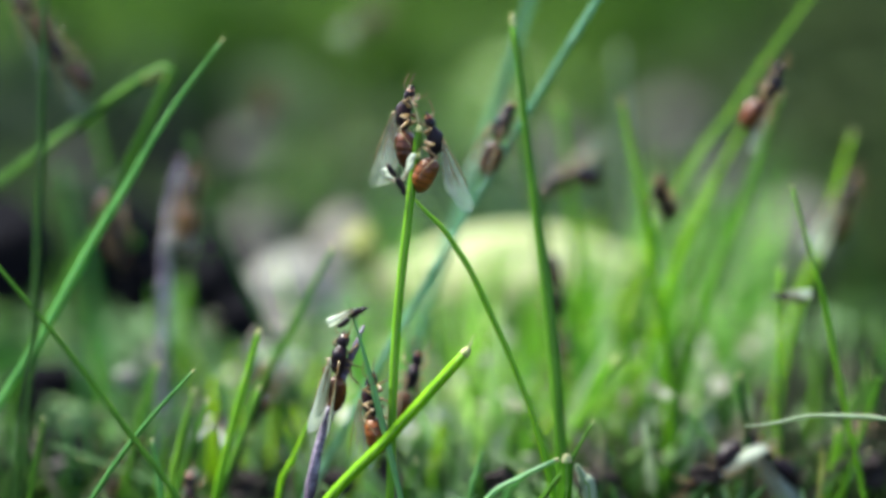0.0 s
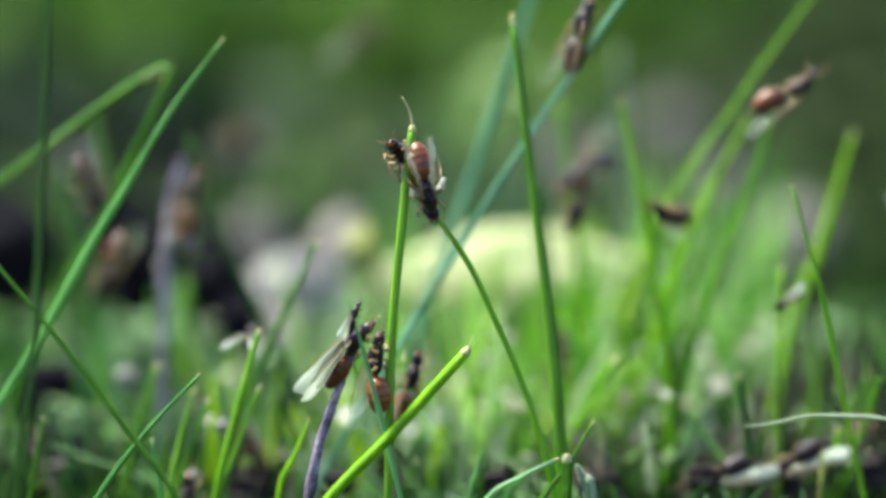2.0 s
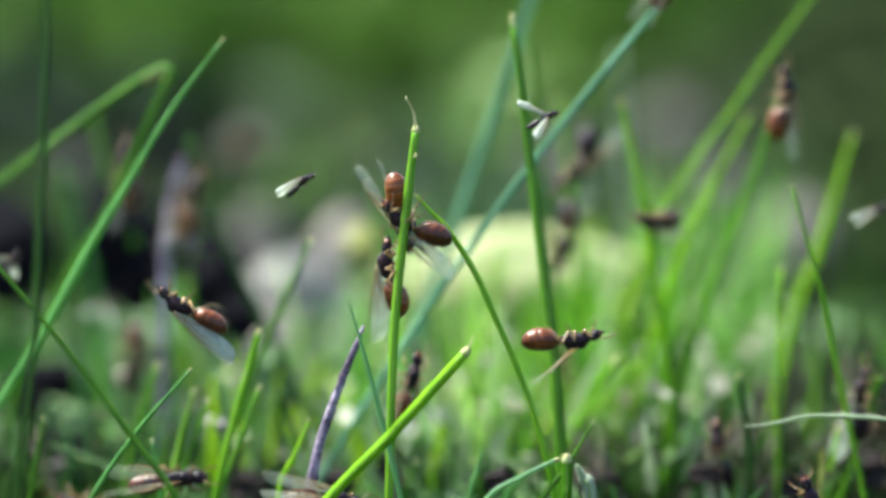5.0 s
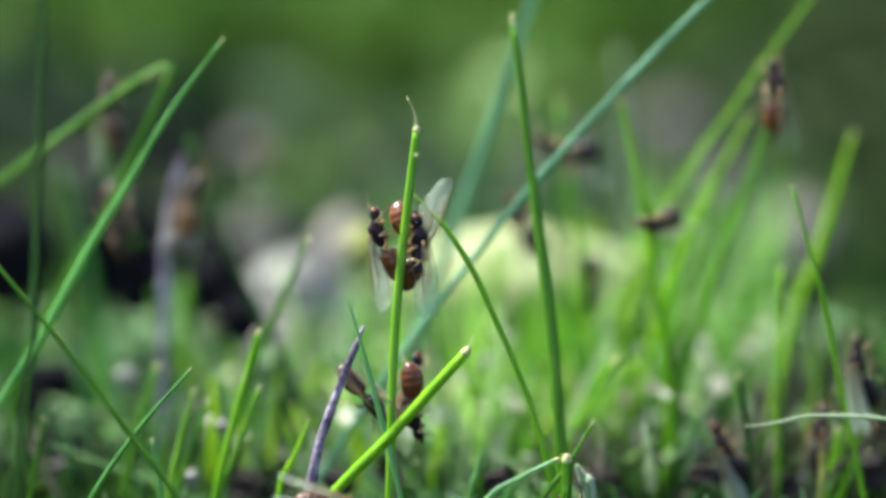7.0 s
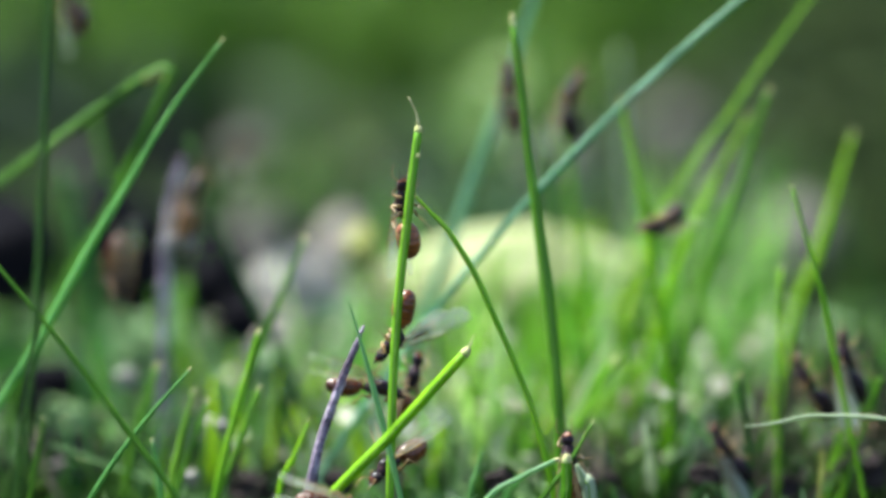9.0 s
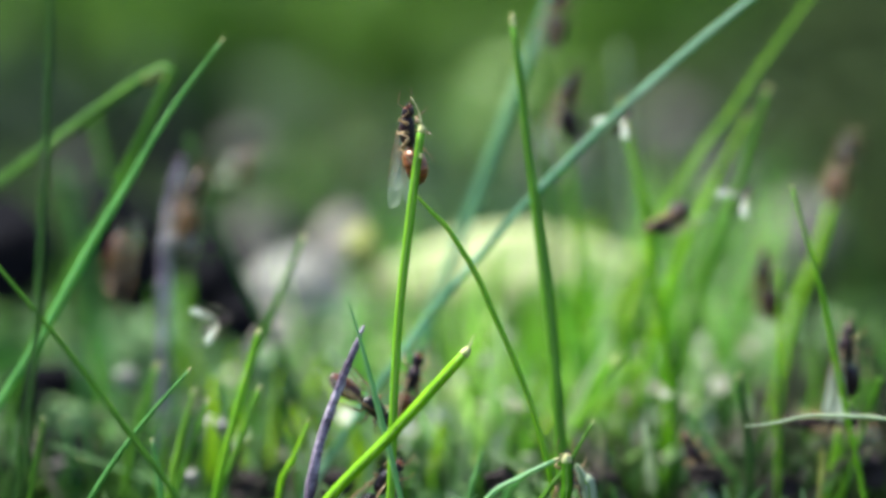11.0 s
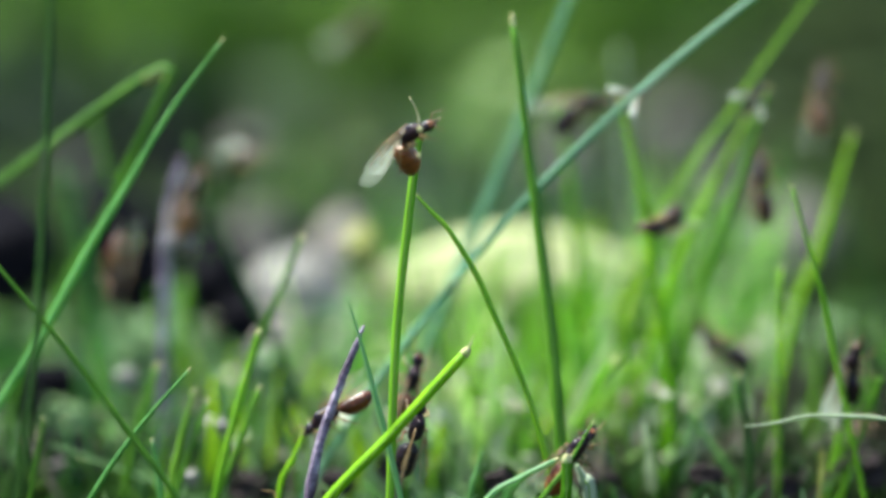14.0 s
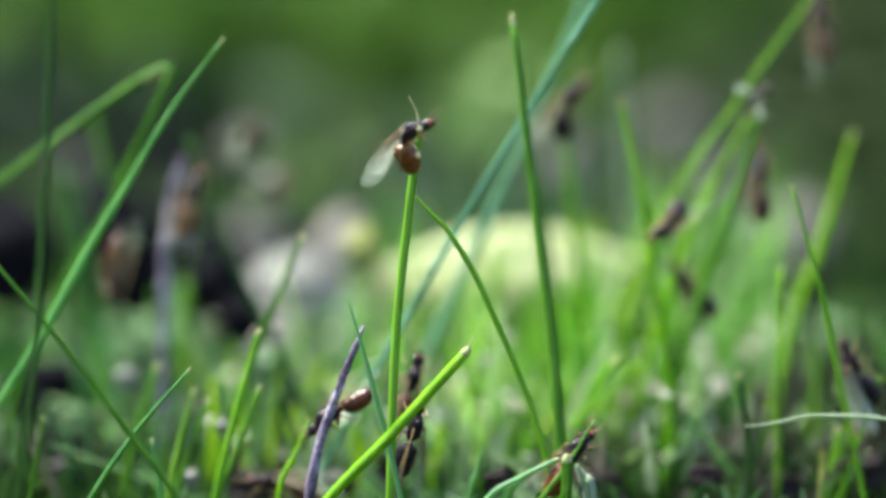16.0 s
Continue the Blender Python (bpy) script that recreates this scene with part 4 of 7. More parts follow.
curled_leaf('pale grey dead leaf lying on the moss', (-18.8, 47.9, 6.0), 7, 5, 1, PALE_LEAF, 25, 40)

# More black sheets in place of deep shade among the weeds.
curled_leaf('black leaf-shaped sheet standing in for a shaded hollow', (-36.2, 52.0, 18.6), 8, 13, 1.2, SHADE_SEED_BLACK, 15, 68)
curled_leaf('black leaf-shaped sheet standing in for a shaded hollow', (-34.6, 58.0, 13.2), 6, 8, 1, SHADE_SEED_BLACK, -10, 60)
curled_leaf('black leaf-shaped sheet standing in for a shaded hollow', (-49.3, 60.0, 16.8), 10, 10, 1, SHADE_SEED_BLACK, 0, 65)
curled_leaf('black leaf-shaped sheet standing in for a shaded hollow', (-22.0, 46.0, 11.3), 4.5, 6, 0.6, SHADE_SEED_BLACK, 10, 55)
curled_leaf('dark crumpled dead leaf low among shoots', (24.8, 12.0, 1.9), 3.1, 2.4, 0.8, BROWN_LEAF, -25, 35)
curled_leaf('dark crumpled dead leaf low among shoots', (32.7, 16.0, -0.1), 3.7, 3.1, 0.8, BROWN_LEAF, 15, 40)
curled_leaf('dark crumpled dead leaf low among shoots', (41.1, 15.0, 1.8), 3.1, 4.2, 0.8, BROWN_LEAF, 15, 50)
curled_leaf('dark crumpled dead leaf low among shoots', (41.1, 50.0, 2.4), 3.7, 4.9, 0.8, BROWN_LEAF, 15, 50)
curled_leaf('dark crumpled dead leaf low among shoots', (13.4, 8.0, 1.9), 1.9, 2.4, 0.6, BROWN_LEAF, 10, 55)
curled_leaf('dark crumpled dead leaf low among shoots', (5.3, 10.0, 1.9), 2.5, 2.8, 0.6, BROWN_LEAF, -20, 50)
curled_leaf('black leaf-shaped sheet standing in for a shaded hollow', (-39.0, 30.0, -0.0), 8, 6, 1, SHADE_SEED_BLACK, 20, 45)
curled_leaf('rust-brown dead leaf tilted in the grass', (43.2, 26.0, 2.7), 4, 4, 0.6, RUST_LEAF, 20, 55)
curled_leaf('rust-brown dead leaf tilted in the grass', (-12.1, 105.0, 7.4), 5, 9, 1, RUST_LEAF, 20, 65)
curled_leaf('yellow dead leaf standing in the grass', (-8.5, 52.0, 17.9), 4, 6, 0.6, OLIVE_LEAF, 25, 68)
curled_leaf('bleached scrap of leaf among shoots', (23.2, 70.0, 13.0), 3, 4, 0.5, PALE_LEAF, 20, 60)
curled_leaf('bleached scrap of leaf among shoots', (27.1, 62.0, 13.2), 2.5, 3.5, 0.5, PALE_LEAF, -20, 60)
curled_leaf('bleached scrap of leaf among shoots', (34.5, 58.0, 8.6), 2.5, 3, 0.4, YELLOW_LEAF, -20, 55)
curled_leaf('small bleached scrap of leaf', (-32.2, 30.0, 7.8), 1.8, 2.6, 0.3, PALE_LEAF, 10, 60)
curled_leaf('small bleached scrap of leaf', (-20.9, 14.0, 6.2), 1, 2, 0.2, PALE_LEAF, 10, 65)
curled_leaf('small bleached scrap of leaf', (-23.7, 12.0, 1.7), 1.4, 1.8, 0.2, PALE_LEAF, 10, 60)
curled_leaf('small bleached scrap of leaf', (4.7, 30.0, 9.4), 1.6, 1.6, 0.2, PALE_LEAF, 10, 60)
curled_leaf('pale green leaf lying in deep shade', (-37.4, 28.0, 3.7), 5, 3, 0.6, BROAD, -15, 35)
curled_leaf('pale green leaf lying in deep shade', (-17.2, 34.0, 8.0), 3, 6, 0.6, BROAD, 20, 50)
curled_leaf('black leaf-shaped sheet standing in for a shaded hollow', (-34.6, 37.0, 22.7), 4.5, 9, 0.8, SHADE_SEED_BLACK, 15, 68)
curled_leaf('black leaf-shaped sheet standing in for a shaded hollow', (-32.0, 36.0, 17.8), 3.5, 6, 0.6, SHADE_SEED_BLACK, -15, 68)
curled_leaf('black leaf-shaped sheet standing in for a shaded hollow', (-25.8, 50.0, 14.4), 4, 7, 0.6, SHADE_SEED_BLACK, -15, 68)
curled_leaf('black leaf-shaped sheet standing in for a shaded hollow', (-40.2, 33.0, 7.1), 4, 4, 0.6, SHADE_SEED_BLACK, -15, 50)

def lawn(name, label, mat, count, xs, ys, heights, widths, seed, keep=None, lean=0.35):
    """Many blades that nobody could count, each a folded, tapering strip with its own bend."""
    rng = random.Random(seed)
    verts, faces = [], []
    while count:
        y = ys[0] + (ys[1] - ys[0]) * rng.random() ** 1.6
        half = (y + 200) * 0.235 + xs
        x = rng.uniform(-half, half)
        if keep and not keep(x, y, rng):
            count -= 1
            continue
        count -= 1
        h = rng.uniform(*heights) + (4.8 if y < 130 else 3.0)
        w = rng.uniform(*widths)
        a = rng.uniform(0, 6.283)
        t = rng.gauss(0, lean)
        b = Vector((math.cos(a) * h * t, math.sin(a) * h * t * 0.6, h))
        c = b * 0.5 + Vector((0, 0, 0.12 * h))
        s = Vector((math.cos(a + 1.57 + rng.gauss(0, 0.5)), 0.6 * math.sin(a), 0)).normalized()
        base = Vector((x, y, ground_height(x, y) - 0.5))
        n0 = len(verts)
        for u, f in ((0, 0.8), (0.35, 1.0), (0.7, 0.8), (1.0, 0.35)):
            q = base + c * (2 * u * (1 - u)) + b * (u * u)
            d = Vector((-s.y, s.x, 0)) * (0.18 * w * f)
            for e in (q - s * (w * f / 2), q + d, q + s * (w * f / 2)):
                verts.append(tuple(e * MM))
        for i in range(3):
            for j in range(2):
                k = n0 + 3 * i + j
                faces.append((k, k + 1, k + 4, k + 3))
    me = bpy.data.meshes.new(name)
    me.from_pydata(verts, [], faces)
    me.materials.append(mat)
    for f in me.polygons:
        f.use_smooth = True
    return tagged(new(name, me), label, "grass", "", "stuff")


def lawn_all_round(count, seed):
    """The lawn goes on beside and behind the camera."""
    rng = random.Random(seed)
    verts, faces = [], []
    for i in range(count):
        a, r = rng.uniform(0, 6.283), 130 + 4800 * rng.random() ** 1.7
        x, y = r * math.cos(a), r * math.sin(a) - 200
        if abs(x) < (y + 200) * 0.24 + 25 and -230 < y < 1150:
            continue
        h, w, t = rng.uniform(8, 26) + 0.02 * r, rng.uniform(1.5, 4.0) + 0.003 * r, rng.uniform(0, 6.283)
        base = Vector((x, y, ground_height(x, y) - 0.5))
        s = Vector((math.cos(t), math.sin(t), 0))
        b = Vector((rng.gauss(0, 0.35) * h, rng.gauss(0, 0.35) * h, h))
        n0 = len(verts)
        for u, f in ((0, 1.0), (0.5, 0.9), (1.0, 0.3)):
            q = base + b * u + Vector((0, 0, 0.15 * h * math.sin(3.1 * u)))
            for e in (q - s * (w * f / 2), q + Vector((-s.y, s.x, 0)) * (0.2 * w), q + s * (w * f / 2)):
                verts.append(tuple(e * MM))
        for i in range(2):
            for j in range(2):
                k = n0 + 3 * i + j
                faces.append((k, k + 1, k + 4, k + 3))
    me = bpy.data.meshes.new("outer_lawn")
    me.from_pydata(verts, [], faces)
    me.materials.append(FAR)
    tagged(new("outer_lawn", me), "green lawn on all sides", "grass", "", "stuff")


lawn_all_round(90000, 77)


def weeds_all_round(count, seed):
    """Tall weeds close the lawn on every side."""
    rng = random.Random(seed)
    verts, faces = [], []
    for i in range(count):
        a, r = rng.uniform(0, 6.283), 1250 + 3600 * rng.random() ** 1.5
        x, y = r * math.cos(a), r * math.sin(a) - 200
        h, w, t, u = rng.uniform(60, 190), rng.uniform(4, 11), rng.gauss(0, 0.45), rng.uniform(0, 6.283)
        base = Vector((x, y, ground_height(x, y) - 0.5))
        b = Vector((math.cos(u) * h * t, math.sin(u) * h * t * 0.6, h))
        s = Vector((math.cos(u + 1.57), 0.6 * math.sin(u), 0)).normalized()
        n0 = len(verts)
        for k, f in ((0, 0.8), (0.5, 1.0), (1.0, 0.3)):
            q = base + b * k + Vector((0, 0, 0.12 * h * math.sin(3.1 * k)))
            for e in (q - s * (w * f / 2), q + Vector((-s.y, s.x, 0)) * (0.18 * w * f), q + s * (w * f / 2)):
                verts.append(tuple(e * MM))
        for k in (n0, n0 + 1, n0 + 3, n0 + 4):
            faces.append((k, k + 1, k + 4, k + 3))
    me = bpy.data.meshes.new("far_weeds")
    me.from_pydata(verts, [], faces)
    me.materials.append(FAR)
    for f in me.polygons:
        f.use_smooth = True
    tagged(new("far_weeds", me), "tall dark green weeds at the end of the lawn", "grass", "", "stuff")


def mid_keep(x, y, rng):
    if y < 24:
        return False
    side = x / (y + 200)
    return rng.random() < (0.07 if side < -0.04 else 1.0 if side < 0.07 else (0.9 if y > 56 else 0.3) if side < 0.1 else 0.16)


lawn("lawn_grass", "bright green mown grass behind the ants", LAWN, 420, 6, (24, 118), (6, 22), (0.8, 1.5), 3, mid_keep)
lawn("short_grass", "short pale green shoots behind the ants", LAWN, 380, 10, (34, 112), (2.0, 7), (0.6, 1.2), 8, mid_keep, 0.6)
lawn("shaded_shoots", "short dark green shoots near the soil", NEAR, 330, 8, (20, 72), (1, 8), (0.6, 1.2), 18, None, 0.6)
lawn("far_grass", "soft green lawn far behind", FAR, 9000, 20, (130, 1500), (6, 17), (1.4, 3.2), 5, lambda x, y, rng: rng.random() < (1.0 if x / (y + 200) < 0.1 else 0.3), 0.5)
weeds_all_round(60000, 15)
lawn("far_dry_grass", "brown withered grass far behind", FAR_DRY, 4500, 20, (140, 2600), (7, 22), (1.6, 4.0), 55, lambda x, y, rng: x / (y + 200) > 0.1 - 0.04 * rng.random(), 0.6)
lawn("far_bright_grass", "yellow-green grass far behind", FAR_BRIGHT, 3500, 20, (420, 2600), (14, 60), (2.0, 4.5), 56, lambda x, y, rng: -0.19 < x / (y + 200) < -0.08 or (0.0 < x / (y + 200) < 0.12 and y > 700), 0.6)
lawn("mid_shoots", "green shoots among the stalks", MEADOW, 570, 4, (22, 70), (3, 9), (0.7, 1.2), 44, lambda x, y, rng: rng.random() < (0.0 if x / (y + 200) < -0.1 else 0.85 if x / (y + 200) < -0.02 else 1.0 if x / (y + 200) < (0.06 if y < 34 else 0.11) else 0.0), 0.6)
lawn("low_grass", "dim green blades close over the soil", LOW, 480, 6, (18, 76), (2, 11), (0.7, 1.4), 73, lambda x, y, rng: rng.random() < (0.35 if x / (y + 200) < -0.1 else 1.0 if x / (y + 200) < 0.02 else 0.18), 0.6)
lawn("dark_tufts", "dark green blades among the bright shoots", GRASS, 90, 4, (24, 60), (4, 15), (0.8, 1.5), 81, lambda x, y, rng: -0.05 < x / (y + 200) < 0.16, 0.5)
lawn("lime_tufts", "lime green sunlit blades among the shoots", LIME, 80, 4, (20, 52), (3, 13), (0.8, 1.5), 82, lambda x, y, rng: -0.12 < x / (y + 200) < 0.08, 0.5)
lawn("tall_mid_grass", "tall yellow-green blades between the stalks", LAWN, 190, 6, (58, 115), (12, 28), (1.0, 1.8), 62, lambda x, y, rng: 0.06 < x / (y + 200) < 0.15, 0.3)
lawn("far_tall_grass", "tall soft green grass behind a fallen leaf", MEADOW, 600, 6, (145, 300), (5, 18), (1.2, 2.2), 83, lambda x, y, rng: 0.06 < x / (y + 200) < 0.17, 0.4)
lawn("bleached_shoots", "pale straw-coloured dead shoots in the lawn", PALE, 460, 6, (20, 90), (2, 10), (0.7, 1.4), 61, lambda x, y, rng: -0.08 < x / (y + 200) < 0.13, 0.7)
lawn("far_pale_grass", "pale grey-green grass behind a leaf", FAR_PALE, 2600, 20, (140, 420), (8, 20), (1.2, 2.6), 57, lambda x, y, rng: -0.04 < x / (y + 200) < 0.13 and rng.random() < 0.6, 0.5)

lawn("thatch", "grey-brown dead grass stalks among the shoots", THATCH, 560, 6, (15, 66), (0, 9), (0.4, 0.9), 91, lambda x, y, rng: rng.random() < (1.0 if x / (y + 200) > 0.06 else 0.22), 0.6)
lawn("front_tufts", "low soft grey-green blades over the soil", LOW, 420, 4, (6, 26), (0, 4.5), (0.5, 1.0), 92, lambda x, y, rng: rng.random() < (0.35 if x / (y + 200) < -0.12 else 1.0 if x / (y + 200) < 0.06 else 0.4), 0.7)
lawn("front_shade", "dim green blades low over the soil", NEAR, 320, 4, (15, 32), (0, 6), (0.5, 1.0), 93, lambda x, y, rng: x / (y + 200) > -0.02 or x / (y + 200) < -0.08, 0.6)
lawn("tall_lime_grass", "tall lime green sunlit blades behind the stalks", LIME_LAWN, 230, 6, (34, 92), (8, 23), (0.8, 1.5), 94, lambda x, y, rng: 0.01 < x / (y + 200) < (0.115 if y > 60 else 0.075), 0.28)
lawn("brown_thicket", "dim brown-green blades, shade put in their colour", SHADE_BROWN, 220, 6, (24, 74), (4, 17), (0.7, 1.6), 95, lambda x, y, rng: x / (y + 200) > 0.145, 0.4)

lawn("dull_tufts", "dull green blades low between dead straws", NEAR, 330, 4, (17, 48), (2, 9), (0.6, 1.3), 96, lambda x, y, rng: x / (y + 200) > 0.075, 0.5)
lawn("brown_tufts", "withered brown-green blades low down, shade put in their colour", SHADE_BROWN, 260, 4, (17, 52), (2, 10), (0.6, 1.2), 97, lambda x, y, rng: x / (y + 200) > 0.075, 0.6)


def ground_leaves(name, label, mat, count, seed, ys, sides, sizes, heights):
    """Small round leaves of weeds and moss between the blades."""
    rng = random.Random(seed)
    bm = bmesh.new()
    for i in range(count):
        y = rng.uniform(*ys)
        x = rng.uniform(*sides) * (y + 200)
        q = Vector((x, y, ground_height(x, y) + 4.0 + rng.uniform(*heights)))
        r0 = rng.uniform(*sizes)
        m = Matrix.LocRotScale(q, Euler((rng.gauss(0.3, 0.5), rng.gauss(0, 0.5), rng.uniform(0, 6.3))), None)
        ring = [bm.verts.new((m @ Vector((r0 * 1.35 * math.cos(k * 0.785), r0 * math.sin(k * 0.785), 0.22 * r0 * math.cos(k * 1.57)))) * MM) for k in range(8)]
        mid = bm.verts.new((m @ Vector((0, 0, -0.15 * r0))) * MM)
        for k in range(8):
            bm.faces.new((ring[k], ring[(k + 1) % 8], mid))
    tagged(new(name, to_mesh(name, bm, mat)), label, "weeds", "", "stuff")


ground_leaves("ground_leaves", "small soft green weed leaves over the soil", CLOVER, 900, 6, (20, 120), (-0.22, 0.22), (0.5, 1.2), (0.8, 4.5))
ground_leaves("broad_weeds", "soft broad weed leaves between the stalks", BROAD, 230, 16, (34, 120), (-0.24, -0.03), (1.0, 2.6), (1.5, 9.0))
ground_leaves("broad_weeds_low", "soft broad weed leaves between bright shoots", BROAD, 200, 17, (30, 100), (0.04, 0.24), (0.8, 2.0), (1.0, 5.0))


ground_leaves("bleached_bits", "scattered bleached leaf bits among the shoots", BLEACHED, 230, 71, (16, 90), (-0.12, 0.15), (0.4, 1.1), (2.0, 11.0))
ground_leaves("dark_bits", "scattered dark rotten leaf bits over the soil", BROWN_LEAF, 110, 72, (16, 90), (-0.22, 0.23), (0.7, 1.8), (0.6, 3.5))


ground_leaves("brown_bits", "crumpled brown leaf bits between the shoots", TAN_LEAF, 60, 74, (22, 62), (0.06, 0.24), (0.5, 1.2), (0.0, 5.0))
ground_leaves("black_bits", "blackish rotten leaf bits between the shoots", BROWN_LEAF, 120, 75, (22, 60), (0.05, 0.24), (0.5, 1.3), (0.0, 5.0))

ground_leaves("front_moss", "small soft green leaves of moss over the soil", LOW, 420, 76, (4, 26), (-0.10, 0.06), (0.35, 0.8), (-2.0, 3.0))


def litter(count, seed):
    """Straws, stalk ends and crumbs lying between the blades."""
    rng = random.Random(seed)
    bm = bmesh.new()
    for i in range(count):
        y = rng.uniform(-16, 90)
        x = rng.uniform(-1, 1) * (y + 200) * 0.22
        z = ground_height(x, y)
        a, ln, up = rng.uniform(0, 6.28), rng.uniform(2, 8), rng.uniform(0.2, 3.5)
        p, q = Vector((x, y, z + 0.3)), Vector((x + math.cos(a) * ln, y + 0.6 * math.sin(a) * ln, z + up))
        tube(bm, [p, p.lerp(q, 0.5) + Vector((0, 0, 0.4)), q], [0.28, 0.22, 0.12], 5, 2, rng.randrange(3))
    tagged(new("plant_litter", to_mesh("plant_litter", bm, [STRAW, SOIL, SOIL])), "dead straws and dark crumbs on the soil", "plant litter", "", "stuff")


litter(420, 12)
rng = random.Random(31)
for i in range(22):
    y = rng.uniform(14, 60)
    x = rng.uniform(0.05, 0.19) * (y + 200) * (1 if i % 4 else -1)
    h = rng.uniform(0, 6)
    twig("thin brown dead stalk standing in the soil", [(x, y, -8.0), (x + rng.gauss(0, 0.6), y, h * 0.5), (x + rng.gauss(0, 1.2), y + 0.5, h)], [0.35, 0.28, 0.14], STRAW, 2)


# ---- winged ants ----
def wing_mesh(bm, length, width):
    """A flat wing along -x from its root, round at its far end; a hair thick."""
    n = 18
    chord = [width * (u / n) ** 0.75 * (1 - (u / n) ** 6) ** 0.5 + 0.16 * (1 - u / n) for u in range(n + 1)]
    edge = [(-length * i / n, 0.22 * chord[i]) for i in range(n + 1)]
    edge += [(-length * i / n, -0.78 * chord[i]) for i in range(n - 1, -1, -1)]
    for lift in (0.012, -0.012):
        f = bm.faces.new([bm.verts.new(Vector((x, y, lift + 0.10 * math.sin(x * 0.9) * y / width)) * MM) for x, y in edge])
    k = len(edge)
    vs = list(bm.verts)
    for i in range(k):
        bm.faces.new((vs[i], vs[(i + 1) % k], vs[k + (i + 1) % k], vs[k + i]))
    bmesh.ops.triangulate(bm, faces=[f for f in bm.faces if len(f.verts) > 4])


def vein_mesh(bm, length, width):
    tube(bm, [(0, 0.04 * width, 0), (-0.45 * length, 0.19 * width, 0.02), (-0.7 * length, 0.16 * width, 0.02)], [0.06, 0.055, 0.03], 5)
    tube(bm, [(0, 0, 0), (-0.4 * length, -0.12 * width, 0.02), (-0.75 * length, 0.0, 0.02)], [0.045, 0.035, 0.015], 5)
    tube(bm, [(-0.2 * length, -0.06 * width, 0.0), (-0.45 * length, -0.4 * width, 0.02), (-0.72 * length, -0.45 * width, 0.02)], [0.035, 0.03, 0.012], 5)


def leg_mesh(bm, points, k):
    tube(bm, points[:2], [0.17 * k, 0.13 * k], 7, 3)
    tube(bm, points[1:3], [0.15 * k, 0.10 * k], 7, 4)
    tube(bm, points[2:4], [0.075 * k, 0.085 * k], 6, 4)
    tube(bm, points[3:], [0.05 * k, 0.045 * k, 0.03 * k], 6, 3)
    lobe(bm, points[1], (0.15 * k,) * 3, 0, 7, 5)
    lobe(bm, points[2], (0.11 * k,) * 3, 0, 7, 5)


def winged_ant(label, male=False, wings="folded", dark=False, slim=1.0):
    """An ant with its head towards +x and its back towards +z; the waist is at the origin."""
    ant = thing("winged_ant", (0, 0, -60), label, "winged ant", "winged ants")
    shell = SHELL_DARK
    # dark: the abdomen takes the dark shell colour, which stands in for shade.
    belly = SHELL_DARK if male or dark else SHELL_RED
    limb = LIMB_DARK if male else LIMB
    k = 0.8 if male else 1.0
    # mesosoma
    bm = bmesh.new()
    lathe(bm, [(0.05, 0.14, -0.12), (0.22, 0.38, -0.02), (0.5, 0.58, 0.08), (0.95, 0.69, 0.16), (1.45, 0.72, 0.2), (1.95, 0.70, 0.18), (2.3, 0.60, 0.10), (2.6, 0.46, 0.0), (2.85, 0.30, -0.06)], 16, 1.0)
    lobe(bm, (0.9, 0, 0.66), (0.42, 0.40, 0.24))
    lobe(bm, (1.75, 0, 0.62), (0.62, 0.50, 0.34))
    part("thorax", bm, shell, ant, "dark brown shiny thorax")
    # waist scale
    bm = bmesh.new()
    lobe(bm, (-0.08, 0, 0.05), (0.13, 0.30, 0.42))
    tube(bm, [(-0.4, 0, -0.15), (0.2, 0, -0.12)], [0.14, 0.16])
    part("waist", bm, belly if not male else shell, ant)
    # head
    bm = bmesh.new()
    lathe(bm, [(-0.1, 0.18, 0), (0.0, 0.46, 0.0), (0.2, 0.58, 0.0), (0.5, 0.60, -0.04), (0.8, 0.50, -0.10), (1.0, 0.32, -0.16), (1.1, 0.12, -0.18)], 16, 0.82)
    if not male:
        for f in bm.faces:
            f.material_index = 1 if f.calc_center_median().x > 0.7 * MM else 0
    for s in (-1, 1):
        tube(bm, [(0.9, 0.28 * s, -0.2), (1.2, 0.22 * s, -0.24), (1.36, 0.04 * s, -0.24)], [0.12, 0.10, 0.03], 6)
    head = part("head", bm, [shell, SHELL_RED], ant, "dark head with reddish jaws" if not male else "", (2.72, 0, -0.08))
    for s in (-1, 1):
        bm = bmesh.new()
        lobe(bm, (0.25, 0.52 * s, 0.14), (0.2, 0.11, 0.18) if not male else (0.3, 0.2, 0.28))
        part("eye", bm, EYE_BLACK, head)
        bm = bmesh.new()
        tube(bm, [(0.8, 0.28 * s, 0.12), (1.15, 0.65 * s, 0.30), (1.3, 0.8 * s, 0.36)], [0.055, 0.045, 0.045], 6)
        tube(bm, [(1.3, 0.8 * s, 0.36), (1.85, 0.8 * s, 0.2), (2.4, 0.7 * s, 0.0)], [0.04, 0.045, 0.035], 6)
        part("antenna", bm, limb, head)
    # gaster in five plates with pale joints
    bm = bmesh.new()
    prof = []
    tone = []
    length = 3.15 if not male else 3.0
    girth = 1.08 * slim if not male else 0.62
    plates = [0.0, 0.26, 0.50, 0.71, 0.88, 1.0]
    for a, b in zip(plates, plates[1:]):
        for w, s in ((0.0, 0.965), (0.14, 1.0), (0.55, 1.012), (0.88, 1.008)):
            u = a + (b - a) * w
            r = girth * (1 - min(1, abs(u - 0.42) / (0.50 if u < 0.42 else 0.595)) ** 2.4) ** 0.55 * s
